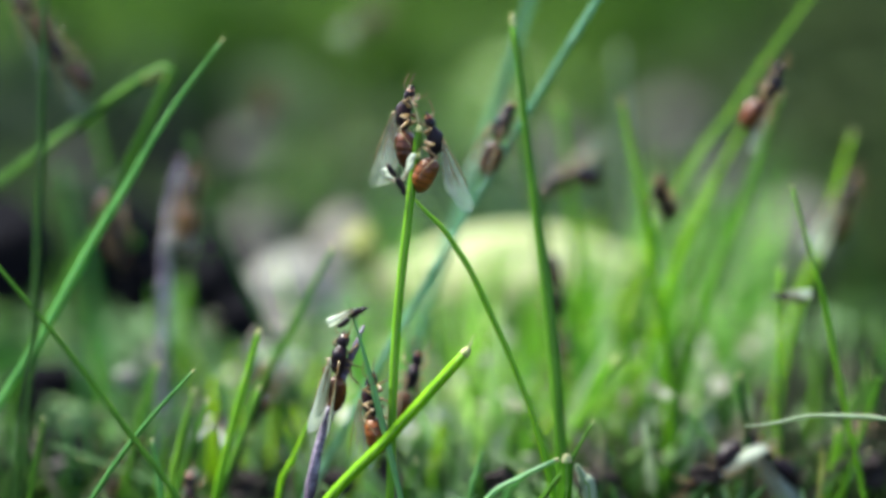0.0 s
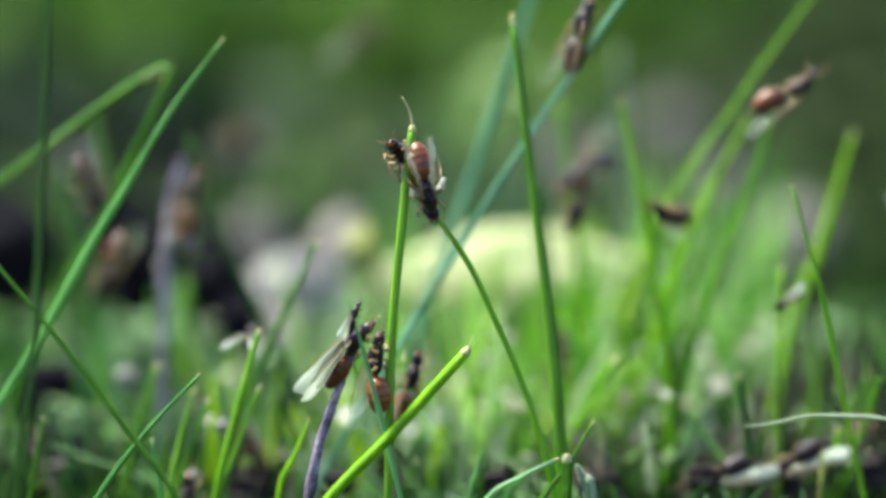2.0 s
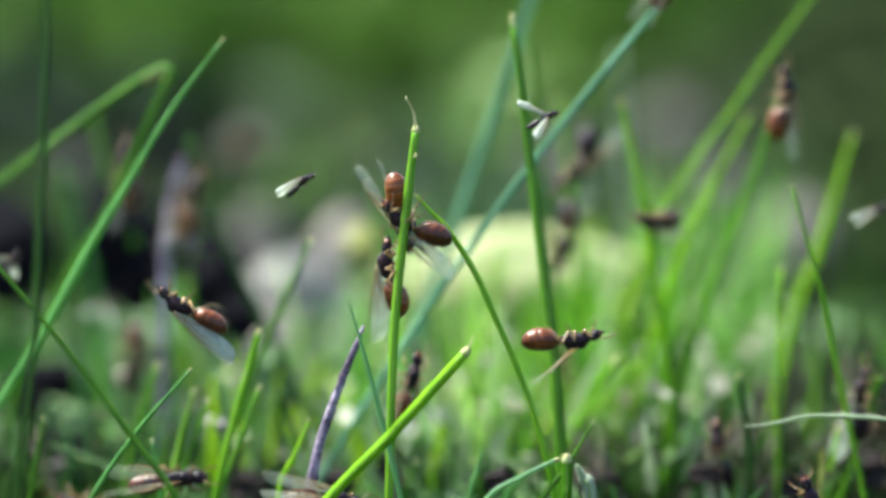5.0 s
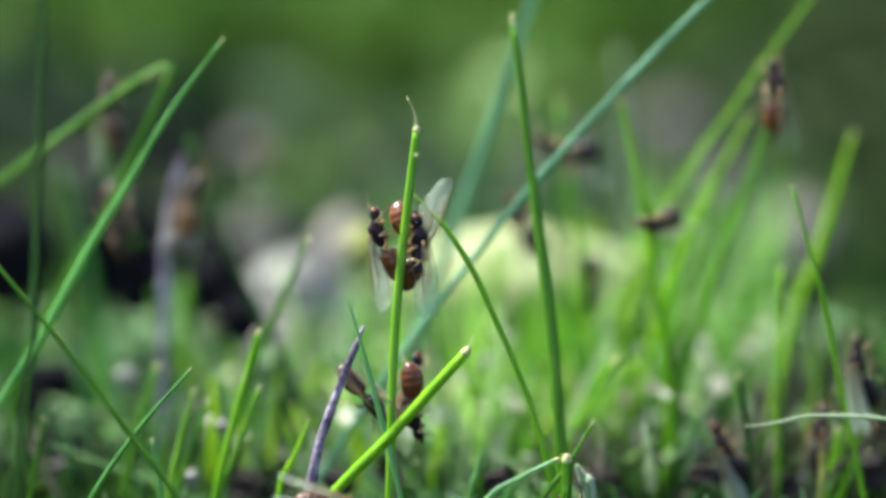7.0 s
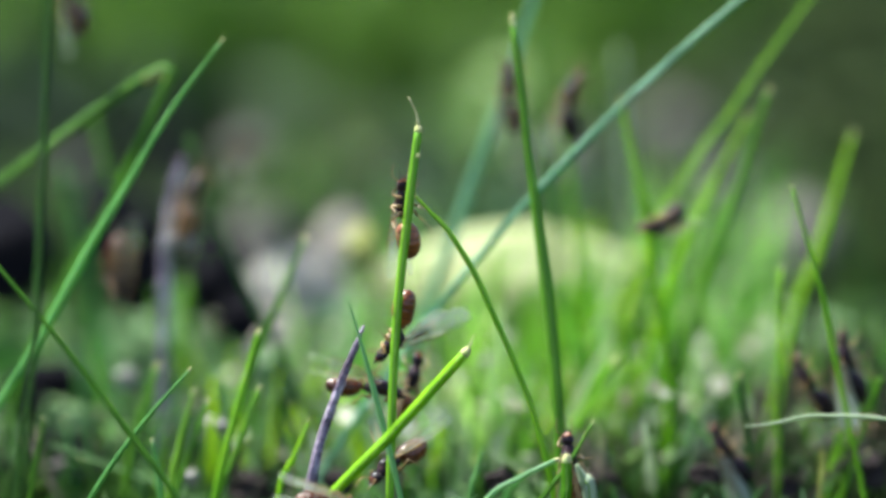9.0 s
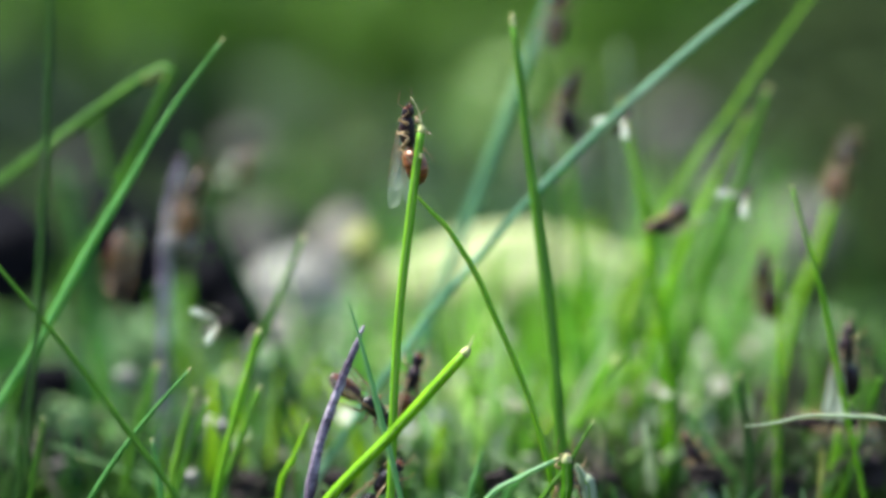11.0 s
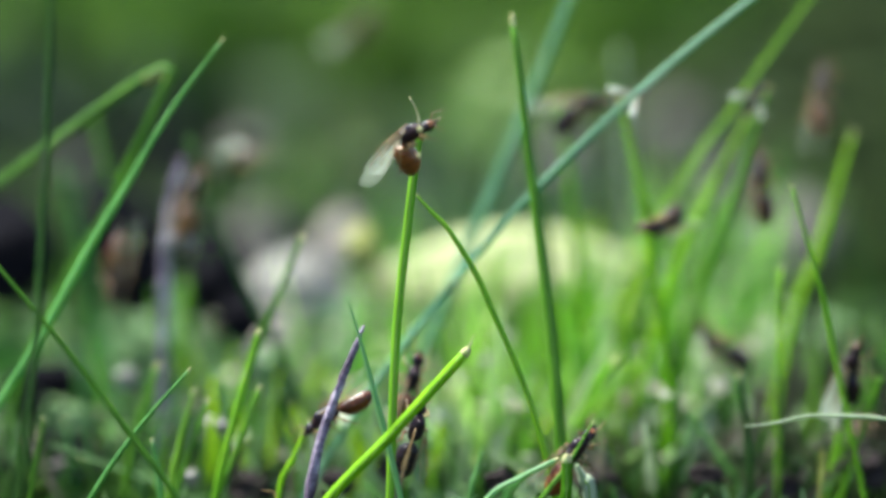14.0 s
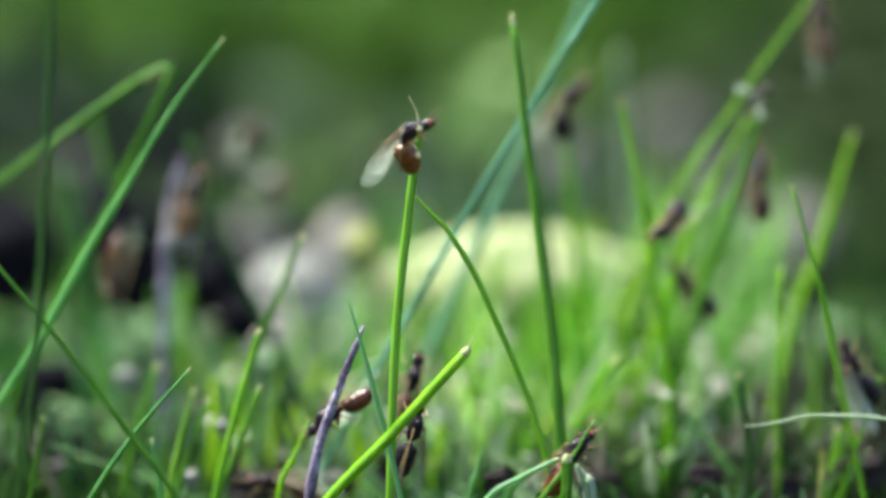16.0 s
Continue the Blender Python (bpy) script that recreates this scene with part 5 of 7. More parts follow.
            prof.append((-length * u, max(r, 0.08), -0.12 - 0.25 * math.sin(u * 2.4)))
            tone.append(1 if w == 0.88 else 0)
    prof.append((-length * 1.015, 0.05, -0.3))
    lathe(bm, prof, 18, 0.97, tone + [0])
    part("gaster", bm, [belly, SHELL_RIM if not male else LIMB_DARK], ant, "banded red-brown abdomen" if not (male or dark) else "", (-0.22, 0, 0))
    # legs
    feet = ((2.2, 0.45, (2.6, 1.05, 0.0), (3.0, 1.2, -0.75), (3.3, 1.1, -1.25), (3.55, 1.05, -1.4)),
            (1.4, 0.52, (1.35, 1.3, 0.05), (1.15, 1.55, -0.85), (1.05, 1.65, -1.35), (0.95, 1.75, -1.45)),
            (0.75, 0.48, (0.1, 1.3, 0.1), (-0.6, 1.5, -0.75), (-1.1, 1.5, -1.3), (-1.45, 1.55, -1.42)))
    for s in (-1, 1):
        for n, (x, y, knee, ankle, toe, end) in enumerate(feet):
            base = Vector((x, y * s, -0.35))
            pts = [Vector((0, 0, 0)), Vector((0.05, 0.3 * s, -0.25))] + [Vector((q[0], q[1] * s, q[2] + 0.08 * n * s)) - base for q in (knee, ankle, toe, end)]
            bm = bmesh.new()
            leg_mesh(bm, pts, k)
            part("leg", bm, limb, ant, "", base)
    # wings
    film = WING_MILKY if male or wings == "milky" else WING if wings == "folded" else WING_HAZY
    span = 7.0 if not male else 6.2
    for s in (-1, 1):
        for fore in (True, False):
            bm = bmesh.new()
            ln, wd = (span, 2.1) if fore else (span * 0.68, 1.35)
            wing_mesh(bm, ln, wd)
            root = (1.55, 0.5 * s, 0.85) if fore else (1.0, 0.45 * s, 0.8)
            w = part("wing", bm, film, ant, "translucent membranous wing", root)
            if s < 0:
                w.data.transform(Matrix.Diagonal((1, -1, 1, 1)))
                w.data.flip_normals()
            if wings == "raised":
                w.rotation_euler = Euler((radians(72 * s), radians(34 if fore else 26), radians((-7 if fore else -12) * s)), "XYZ")
            elif wings == "spread":
                w.rotation_euler = Euler((radians(-20 * s), radians(22), radians((-48 if fore else -62) * s)), "XYZ")
            elif wings == "milky":
                w.rotation_euler = Euler((radians(66 * s if fore else 60 * s), radians(8 if fore else 6), radians((-4 if fore else -6) * s)), "XYZ")
            elif wings == "paddle":
                w.rotation_euler = Euler((radians(80 * s if fore else 74 * s), radians(9 if fore else 4), radians((-5 if fore else -8) * s)), "XYZ")
            else:
                w.rotation_euler = Euler((radians(48 * s if fore else 38 * s), radians(7 if fore else 5), radians((-7 if fore else -11) * s)), "XYZ")
            bm = bmesh.new()
            vein_mesh(bm, ln, wd)
            v = new("vein", to_mesh("vein", bm, LIMB))
            if s < 0:
                v.data.transform(Matrix.Diagonal((1, -1, 1, 1)))
                v.data.flip_normals()
            v.parent = w
    if male:
        ant.scale = (0.44, 0.44, 0.44)
    return ant


def stance(x, y, z, heading, spin=0.0, lean=0.0):
    """Millimetres; heading: the angle of the body upright from +x towards +z; spin 0: the back to the left of the heading, 90: towards -y."""
    h, s, l = radians(heading), radians(spin), radians(lean)
    f = Vector((math.cos(h) * math.cos(l), -math.sin(l), math.sin(h) * math.cos(l)))
    n = Vector((-math.sin(h), 0, math.cos(h))) * math.cos(s) + Vector((0, -1, 0)) * math.sin(s)
    n = (n - f * n.dot(f)).normalized()
    m = Matrix((f, n.cross(f), n)).transposed().to_4x4()
    m.translation = Vector((x, y, z)) * MM
    return m


ant_dark = winged_ant('dark winged ant with red-brown abdomen and raised wings', wings='raised')
ant_climber = winged_ant('dark winged ant with red-brown abdomen climbing a grass stem', wings='paddle')
ant_top = tagged(copy_thing(ant_climber, Matrix()), 'dark winged ant with red-brown abdomen on top of a grass stem')
male_cluster = winged_ant('small dark male ant with spread pale wings', male=True, wings='spread')
ant_low = winged_ant('dark winged ant with red-brown abdomen clinging head down to a stem', wings='spread')
ant_behind = winged_ant('dark winged ant with red-brown abdomen half hidden behind a blade')
male_tip = winged_ant('small dark male ant with pale wings', male=True)
ant_twig = winged_ant('slim dark winged ant with pale wings on a twig', wings='milky', slim=0.85)
ant_red = winged_ant('dark winged ant with slim red-brown abdomen clinging to a twig', slim=0.82)
ant_newcomer = winged_ant('blackish brown winged ant climbing behind a blade', dark=True)
ant_moss = tagged(copy_thing(ant_climber, Matrix()), 'dark winged ant with red-brown abdomen crawling over the moss')
ant_low_left = tagged(copy_thing(ant_newcomer, Matrix()), 'blackish brown winged ant in deep shade by the soil')
ant_edge = tagged(copy_thing(ant_newcomer, Matrix()), 'blackish brown winged ant near the soil')
male_moss = tagged(copy_thing(male_cluster, Matrix()), 'small dark male ant with white wings')
ant_stalk = tagged(copy_thing(ant_behind, Matrix()), 'dark winged ant with red-brown abdomen on a blurred stalk')
ant_leaving = tagged(copy_thing(ant_behind, Matrix()), 'dark winged ant with red-brown abdomen climbing out over a blade')
ant_shade = tagged(copy_thing(ant_behind, Matrix()), 'dark winged ant with red-brown abdomen among shaded stalks')
ant_seed_head = tagged(copy_thing(ant_behind, Matrix()), 'dark winged ant with red-brown abdomen on a withered seed head')
male_stalk = tagged(copy_thing(male_cluster, Matrix()), 'small dark male ant with white wings')
ant_far = winged_ant('dark winged ant with milky wings on a far stalk', wings='milky', dark=True)
male_far = tagged(copy_thing(ant_far, Matrix()), 'winged ant with white open wings far behind')
ant_blade_climber = tagged(copy_thing(ant_behind, Matrix()), 'dark winged ant with red-brown abdomen climbing a bluish blade')
ant_tuft = tagged(copy_thing(ant_newcomer, Matrix()), 'blackish brown winged ant arched over a grass tip')
ant_leaf = tagged(copy_thing(ant_newcomer, Matrix()), 'blackish brown winged ant walking on a yellow leaf')
ant_thicket = tagged(copy_thing(ant_newcomer, Matrix()), 'blackish brown winged ant sitting among green blades')
ant_perch = tagged(copy_thing(ant_behind, Matrix()), 'dark winged ant with red-brown abdomen on a cut blade tip')
male_perch = tagged(copy_thing(male_cluster, Matrix()), 'small dark male ant with white wings')
male_blue = tagged(copy_thing(male_cluster, Matrix()), 'small dark male ant with white wings')
ant_stem_right = tagged(copy_thing(ant_behind, Matrix()), 'dark winged ant with red-brown abdomen clinging head up to a stalk')
ant_high = tagged(copy_thing(ant_behind, Matrix()), 'dark winged ant with red-brown abdomen on a dim stalk')
ant_far_right = tagged(copy_thing(ant_twig, Matrix()), 'dark winged ant with red-brown abdomen with milky wings')
male_right = tagged(copy_thing(male_tip, Matrix()), 'small dark male ant with white wings')
ant_wandering = winged_ant('blackish brown winged ant with pale wings crossing the lawn', wings='milky', dark=True)
ant_soil_right = tagged(copy_thing(ant_wandering, Matrix()), 'blackish brown winged ant with pale wings among dead straws')
ant_mid_right = tagged(copy_thing(ant_newcomer, Matrix()), 'blackish brown winged ant crossing low blades')
ant_stub = tagged(copy_thing(ant_behind, Matrix()), 'dark winged ant with red-brown abdomen on a cut grass stem')
ant_lurking = tagged(copy_thing(ant_newcomer, Matrix()), 'blackish brown winged ant among bright shoots')
ant_dim = tagged(copy_thing(ant_newcomer, Matrix()), 'blackish brown winged ant deep between blades')


def parts_named(ob, name):
    return [c for c in ob.children if c.name.split(".")[0] == name]


def stride(ant, seed):
    """Legs swing in two sets of three, in bursts, as an ant climbs and feels for hold."""
    rng = random.Random(seed)
    legs = parts_named(ant, "leg")
    rests = [leg.matrix_basis.copy() for leg in legs]
    beats = [0.25 * i for i in range(65)]
    force = [rng.choice((0.15, 0.4, 1.0)) for b in beats]
    for i, leg in enumerate(legs):
        rows = []
        for b, k in zip(beats, force):
            swing = 13 * k * math.sin(b * 9.0 + math.pi * (i % 2) + 0.4 * i)
            rows.append((b, rests[i] @ pose(0, 0, 0, 5 * k * math.cos(b * 9.0 + i), 0, swing)))
        walk(leg, rows)


def droop(ant, rows):
    """Bend the abdomen at the waist: seconds, degrees."""
    gaster = parts_named(ant, "gaster")[0]
    rest = gaster.matrix_basis.copy()
    walk(gaster, [(t, rest @ pose(0, 0, 0, 0, -a, 0)) for t, a in rows])


def sag(ant, rows):
    """Swing the wings down (or up) about their roots: seconds, degrees."""
    for wing in parts_named(ant, "wing"):
        m = wing.matrix_basis.copy()
        root = Matrix.Translation(m.translation)
        walk(wing, [(t, root @ pose(0, 0, 0, 0, -a, 0) @ root.inverted() @ m) for t, a in rows])


def tilt(p, degrees):
    return pose(p[0] * MM, p[1] * MM, p[2] * MM, 0, degrees, 0)


def bow(pieces, step, rows):
    """Bow a blade of short lengths: seconds, lean at the foot and added lean at the tip in degrees."""
    tracks = [[] for p in pieces]
    for t, lean, curl in rows:
        q = Vector((0, 0, 0))
        for i, track in enumerate(tracks):
            a = lean + curl * (i / (len(pieces) - 1)) ** 0.75
            track.append((t, pose(q.x * MM, q.y * MM, q.z * MM, -5, a, 0)))
            q = q + step * Vector((math.sin(radians(a)), 0.085, math.cos(radians(a))))
    for piece, track in zip(pieces, tracks):
        walk(piece, track)


def motions():
    walk(stem, [(0.0, tilt((-4.9, -3.1, -8.0), 0.13)), (0.5, tilt((-4.9, -3.1, -8.0), -0.13)), (1.5, tilt((-4.9, -3.1, -8.0), -0.65)), (3.5, tilt((-4.9, -3.1, -8.0), -0.39)), (7.0, tilt((-4.9, -3.1, -8.0), -0.13)), (9.0, tilt((-4.9, -3.1, -8.0), 0.06)), (11.5, tilt((-4.9, -3.1, -8.0), 0.44)), (12.5, tilt((-4.9, -3.1, -8.0), 0.44)), (13.5, tilt((-4.9, -3.1, -8.0), 0.26)), (16.0, tilt((-4.9, -3.1, -8.0), 0.13))])
    walk(arching, [(0.0, tilt((12.2, 0.1, -8.0), -0.35)), (0.5, tilt((12.2, 0.1, -8.0), -0.30)), (1.0, tilt((12.2, 0.1, -8.0), -0.10)), (1.5, tilt((12.2, 0.1, -8.0), -0.10)), (2.5, tilt((12.2, 0.1, -8.0), 0.00)), (2.8, tilt((12.2, 0.1, -8.0), 0.00)), (3.0, tilt((12.2, 0.1, -8.0), 0.90)), (3.2, tilt((12.2, 0.1, -8.0), 0.90)), (3.5, tilt((12.2, 0.1, -8.0), 0.40)), (4.2, tilt((12.2, 0.1, -8.0), 0.10)), (6.5, tilt((12.2, 0.1, -8.0), 0.30)), (7.5, tilt((12.2, 0.1, -8.0), -0.25)), (9.0, tilt((12.2, 0.1, -8.0), 0.05)), (12.5, tilt((12.2, 0.1, -8.0), 0.20)), (14.5, tilt((12.2, 0.1, -8.0), 0.20)), (15.5, tilt((12.2, 0.1, -8.0), 0.00)), (16.0, tilt((12.2, 0.1, -8.0), 0.00))])
    bow(*blue_long_pieces, [(0.00, 27.0, 6.5), (1.50, 28.0, 7.2), (3.00, 28.6, 8.4), (4.20, 28.0, 11.5), (6.50, 27.0, 21.0), (8.50, 26.2, 24.9), (9.00, 26.0, 27.0), (11.50, 25.0, 30.0), (14.50, 24.0, 32.0), (15.30, 24.3, 33.0), (15.65, 24.2, 33.0), (15.80, 26.0, 4.5), (16.00, 27.0, 6.5)])
    walk(leaning, [(0.0, tilt((-23.6, 14.2, -8.0), 4.8)), (1.0, tilt((-23.6, 14.2, -8.0), 3.6)), (2.0, tilt((-23.6, 14.2, -8.0), 2.0)), (4.2, tilt((-23.6, 14.2, -8.0), 1.0)), (8.0, tilt((-23.6, 14.2, -8.0), 0.2)), (14.5, tilt((-23.6, 14.2, -8.0), -0.6)), (16.0, tilt((-23.6, 14.2, -8.0), -0.6))])
    walk(blue_broad, [(0.0, tilt((-8.9, 27.5, -8.0), 0.11)), (9.2, tilt((-8.9, 27.5, -8.0), 0.42)), (11.3, tilt((-8.9, 27.5, -8.0), 2.08)), (12.5, tilt((-8.9, 27.5, -8.0), 2.79)), (14.5, tilt((-8.9, 27.5, -8.0), 4.10)), (15.5, tilt((-8.9, 27.5, -8.0), 4.85)), (16.0, tilt((-8.9, 27.5, -8.0), 5.09))])
    walk(dark_tall, [(0.0, tilt((-35.9, -15.8, -8.0), -0.37)), (1.5, tilt((-35.9, -15.8, -8.0), -0.28)), (2.5, tilt((-35.9, -15.8, -8.0), 0.10)), (3.5, tilt((-35.9, -15.8, -8.0), 0.18)), (6.5, tilt((-35.9, -15.8, -8.0), -0.56)), (7.0, tilt((-35.9, -15.8, -8.0), -0.56)), (8.5, tilt((-35.9, -15.8, -8.0), -0.28)), (9.0, tilt((-35.9, -15.8, -8.0), -0.09)), (12.5, tilt((-35.9, -15.8, -8.0), 0.18)), (16.0, tilt((-35.9, -15.8, -8.0), 0.22))])
    walk(behind, [(0.0, tilt((13.2, 38.7, -8.0), -2.71)), (4.2, tilt((13.2, 38.7, -8.0), -2.37)), (6.3, tilt((13.2, 38.7, -8.0), 0.24)), (7.0, tilt((13.2, 38.7, -8.0), 0.52)), (9.0, tilt((13.2, 38.7, -8.0), -0.02)), (11.5, tilt((13.2, 38.7, -8.0), -0.48)), (13.0, tilt((13.2, 38.7, -8.0), -2.30)), (16.0, tilt((13.2, 38.7, -8.0), -2.37))])
    walk(perch, [(0.0, tilt((19.7, 22.4, -8.0), 1.58)), (4.0, tilt((19.7, 22.4, -8.0), 1.58)), (6.5, tilt((19.7, 22.4, -8.0), 1.53)), (7.1, tilt((19.7, 22.4, -8.0), 1.16)), (7.5, tilt((19.7, 22.4, -8.0), 0.10)), (16.0, tilt((19.7, 22.4, -8.0), -0.17))])
    walk(short_left, [(0.0, tilt((-36.5, -0.6, -8.0), 0.71)), (1.5, tilt((-36.5, -0.6, -8.0), 2.41)), (3.5, tilt((-36.5, -0.6, -8.0), 0.29)), (16.0, tilt((-36.5, -0.6, -8.0), -0.01))])
    walk(ant_dark, [(0.00, stance(-0.8, 1.2, 33.1, 94, 180, 0)),
        (0.25, stance(-1.3, 1.2, 33.0, 66, 140, 0)),
        (0.50, stance(-1.9, 0.6, 32.7, 44, 100, 20)),
        (1.00, stance(-1.6, 0.6, 31.9, 17, 60, 42)),
        (1.25, stance(-1.1, 0.6, 32.1, -20, 30, 25)),
        (1.50, stance(-1.1, 0.7, 32.5, 2, 70, 42)),
        (1.70, stance(-1.0, 0.0, 32.3, -33, 35, 20)),
        (2.00, stance(-1.6, -0.6, 31.4, -77, 85, 0)),
        (2.20, stance(-2.5, -0.9, 30.7, -89, 90, 0)),
        (2.40, stance(-3.2, -0.9, 30.1, -92, 95, 0)),
        (2.60, stance(-2.5, -0.7, 29.9, -68, 100, 0)),
        (2.80, stance(-4.9, 1.2, 29.9, -118, 165, 0)),
        (3.00, stance(-5.2, 2.3, 28.9, -108, 180, 0)),
        (3.50, stance(-5.1, 2.3, 29.0, -98, 180, 0)),
        (4.00, stance(-4.4, 2.3, 28.7, -87, 180, 0)),
        (4.20, stance(-4.3, 2.2, 28.6, -88, 180, 0)),
        (4.90, stance(-3.9, 2.2, 28.4, -79, 233, 0)),
        (5.60, stance(-3.5, 2.2, 28.3, -70, 287, 0)),
        (6.30, stance(-3.1, 2.2, 28.2, -61, 340, 0)),
        (6.50, stance(-3.1, 2.2, 28.1, -61, 340, 0)),
        (7.00, stance(-2.9, 2.1, 26.0, -74, 340, 20)),
        (7.50, stance(-2.6, 1.5, 23.2, -96, 350, 0)),
        (8.00, stance(-3.1, 1.0, 19.5, -108, 360, 0)),
        (8.50, stance(-3.8, 0.8, 18.3, -184, 360, 0)),
        (8.80, stance(-3.7, 0.9, 18.7, -147, 360, 0)),
        (9.00, stance(-3.7, 0.8, 18.1, -122, 360, 0)),
        (9.20, stance(-3.5, 0.8, 18.0, -105, 340, 0)),
        (9.50, stance(-2.7, -0.6, 20.8, -45, 340, 0)),
        (10.00, stance(6.7, 0.3, 27.2, 27, 340, 0)),
        (10.80, stance(46.2, 3.4, 48.8, 30, 340, 0)),
        (11.50, stance(78.0, 7.4, 56.8, 30, 340, 0)),
        (12.50, stance(96.0, 9.4, -4.0, 30, 340, 0)),
        (16.00, stance(96.0, 9.4, -4.0, 30, 340, 0))])
    walk(ant_climber, [(0.00, stance(-6.2, -2.0, 10.6, 93, -35, 0)),
        (0.50, stance(-6.0, -1.9, 11.2, 90, -35, 0)),
        (1.00, stance(-5.9, -1.8, 12.0, 85, -35, 0)),
        (1.50, stance(-5.8, -1.8, 12.0, 89, -35, 0)),
        (2.00, stance(-5.9, -1.5, 14.2, 86, -40, 0)),
        (2.50, stance(-4.5, 0.5, 16.1, 98, -40, 0)),
        (3.00, stance(-4.5, 0.9, 18.8, 103, -40, 0)),
        (3.50, stance(-4.3, 1.0, 19.7, 103, -40, 0)),
        (4.00, stance(-4.8, 1.1, 20.6, 97, -40, 0)),
        (4.20, stance(-4.7, 1.2, 20.9, 99, -30, 0)),
        (6.30, stance(-4.8, 1.6, 23.7, 91, 0, 0)),
        (6.50, stance(-4.7, 1.6, 23.9, 94, 0, 0)),
        (7.00, stance(-5.2, 1.8, 25.0, 107, 0, 0)),
        (7.50, stance(-5.0, 1.7, 24.6, 104, 0, 0)),
        (8.00, stance(-4.7, 1.8, 25.1, 90, 0, 0)),
        (8.17, stance(-4.0, 1.7, 24.9, 88, 60, 0)),
        (8.33, stance(-3.4, 1.7, 24.6, 85, 120, 0)),
        (8.50, stance(-2.7, 1.7, 24.4, 83, 180, 0)),
        (8.62, stance(-2.9, 1.8, 25.1, 86, 120, 0)),
        (8.75, stance(-3.0, 1.9, 25.9, 89, 60, 0)),
        (8.88, stance(-3.2, 2.0, 26.6, 91, 0, 0)),
        (9.00, stance(-3.4, 2.1, 27.4, 94, -60, 0)),
        (9.20, stance(-3.3, 2.4, 28.6, 94, -60, 0)),
        (11.30, stance(-2.8, 3.2, 34.0, 96, -40, 0)),
        (11.50, stance(-2.7, 3.2, 34.1, 99, -40, 0)),
        (12.00, stance(-2.8, 3.2, 34.3, 97, -40, 0)),
        (12.50, stance(-2.8, 3.2, 34.2, 101, -40, 0)),
        (12.75, stance(-2.8, 3.3, 34.8, 83, -10, 0)),
        (13.00, stance(-2.9, 3.3, 34.7, 66, 20, 0)),
        (13.30, stance(-3.6, -0.6, 34.6, 31, 15, 0)),
        (13.50, stance(-3.7, -0.8, 34.5, 34, 15, 20)),
        (14.50, stance(-3.7, -0.8, 34.6, 38, 15, 25)),
        (15.00, stance(-3.5, -0.8, 34.7, 38, 15, 25)),
        (15.50, stance(-3.6, -0.8, 34.6, 40, 15, 25)),
        (16.00, stance(-3.7, -0.8, 34.6, 39, 15, 25))])
    walk(ant_top, [(0.00, stance(-3.5, 2.5, 35.4, 82, -20, 0)),
        (0.50, stance(-2.5, 2.4, 35.2, 62, 0, 10)),
        (1.00, stance(-3.6, 2.1, 31.4, 88, -60, 0)),
        (1.50, stance(-3.7, 2.0, 32.0, 91, -60, 0)),
        (1.75, stance(-3.6, 2.6, 32.0, 106, -80, 20)),
        (2.00, stance(-3.2, 3.2, 32.5, 125, -90, 45)),
        (2.25, stance(-3.2, 3.2, 30.6, 140, -75, 25)),
        (2.40, stance(-3.1, 3.2, 28.9, 155, -60, 5)),
        (2.60, stance(-3.1, 3.2, 28.3, 155, -70, 5)),
        (2.80, stance(-2.8, 2.8, 28.0, 120, -85, -30)),
        (3.00, stance(-2.3, 2.2, 28.2, 95, -90, -50)),
        (3.20, stance(-2.3, 2.2, 28.1, 95, -70, -50)),
        (3.25, stance(-2.2, 1.4, 28.9, 100, 15, 0)),
        (3.50, stance(-1.8, 1.4, 28.9, 112, -20, 0)),
        (3.75, stance(-2.1, 1.4, 28.6, 150, -60, -20)),
        (4.00, stance(-2.3, 1.4, 28.5, 183, -90, -38)),
        (4.20, stance(-2.3, 1.4, 28.5, 183, -90, -38)),
        (4.62, stance(-2.4, 1.5, 27.6, 163, -42, 0)),
        (5.04, stance(-2.4, 1.6, 26.7, 143, 6, 0)),
        (5.46, stance(-2.4, 1.7, 25.7, 123, 54, 0)),
        (5.88, stance(-2.5, 1.8, 24.8, 103, 102, 0)),
        (6.30, stance(-2.5, 1.9, 23.8, 83, 150, 0)),
        (6.50, stance(-2.6, 1.9, 23.9, 82, 150, 0)),
        (7.00, stance(-2.4, 2.0, 24.3, 86, 150, 0)),
        (7.15, stance(-2.2, 2.0, 24.7, 84, 160, 0)),
        (7.22, stance(-0.3, 4.0, 27.9, 48, 140, 0)),
        (7.30, stance(1.7, 6.0, 31.1, 13, 120, 0)),
        (7.50, stance(18.2, 29.1, 52.4, 32, 120, 0)),
        (8.20, stance(78.0, 33.1, 60.4, 32, 120, 0)),
        (9.20, stance(96.0, 35.1, -4.0, 32, 120, 0)),
        (16.00, stance(96.0, 35.1, -4.0, 32, 120, 0))])
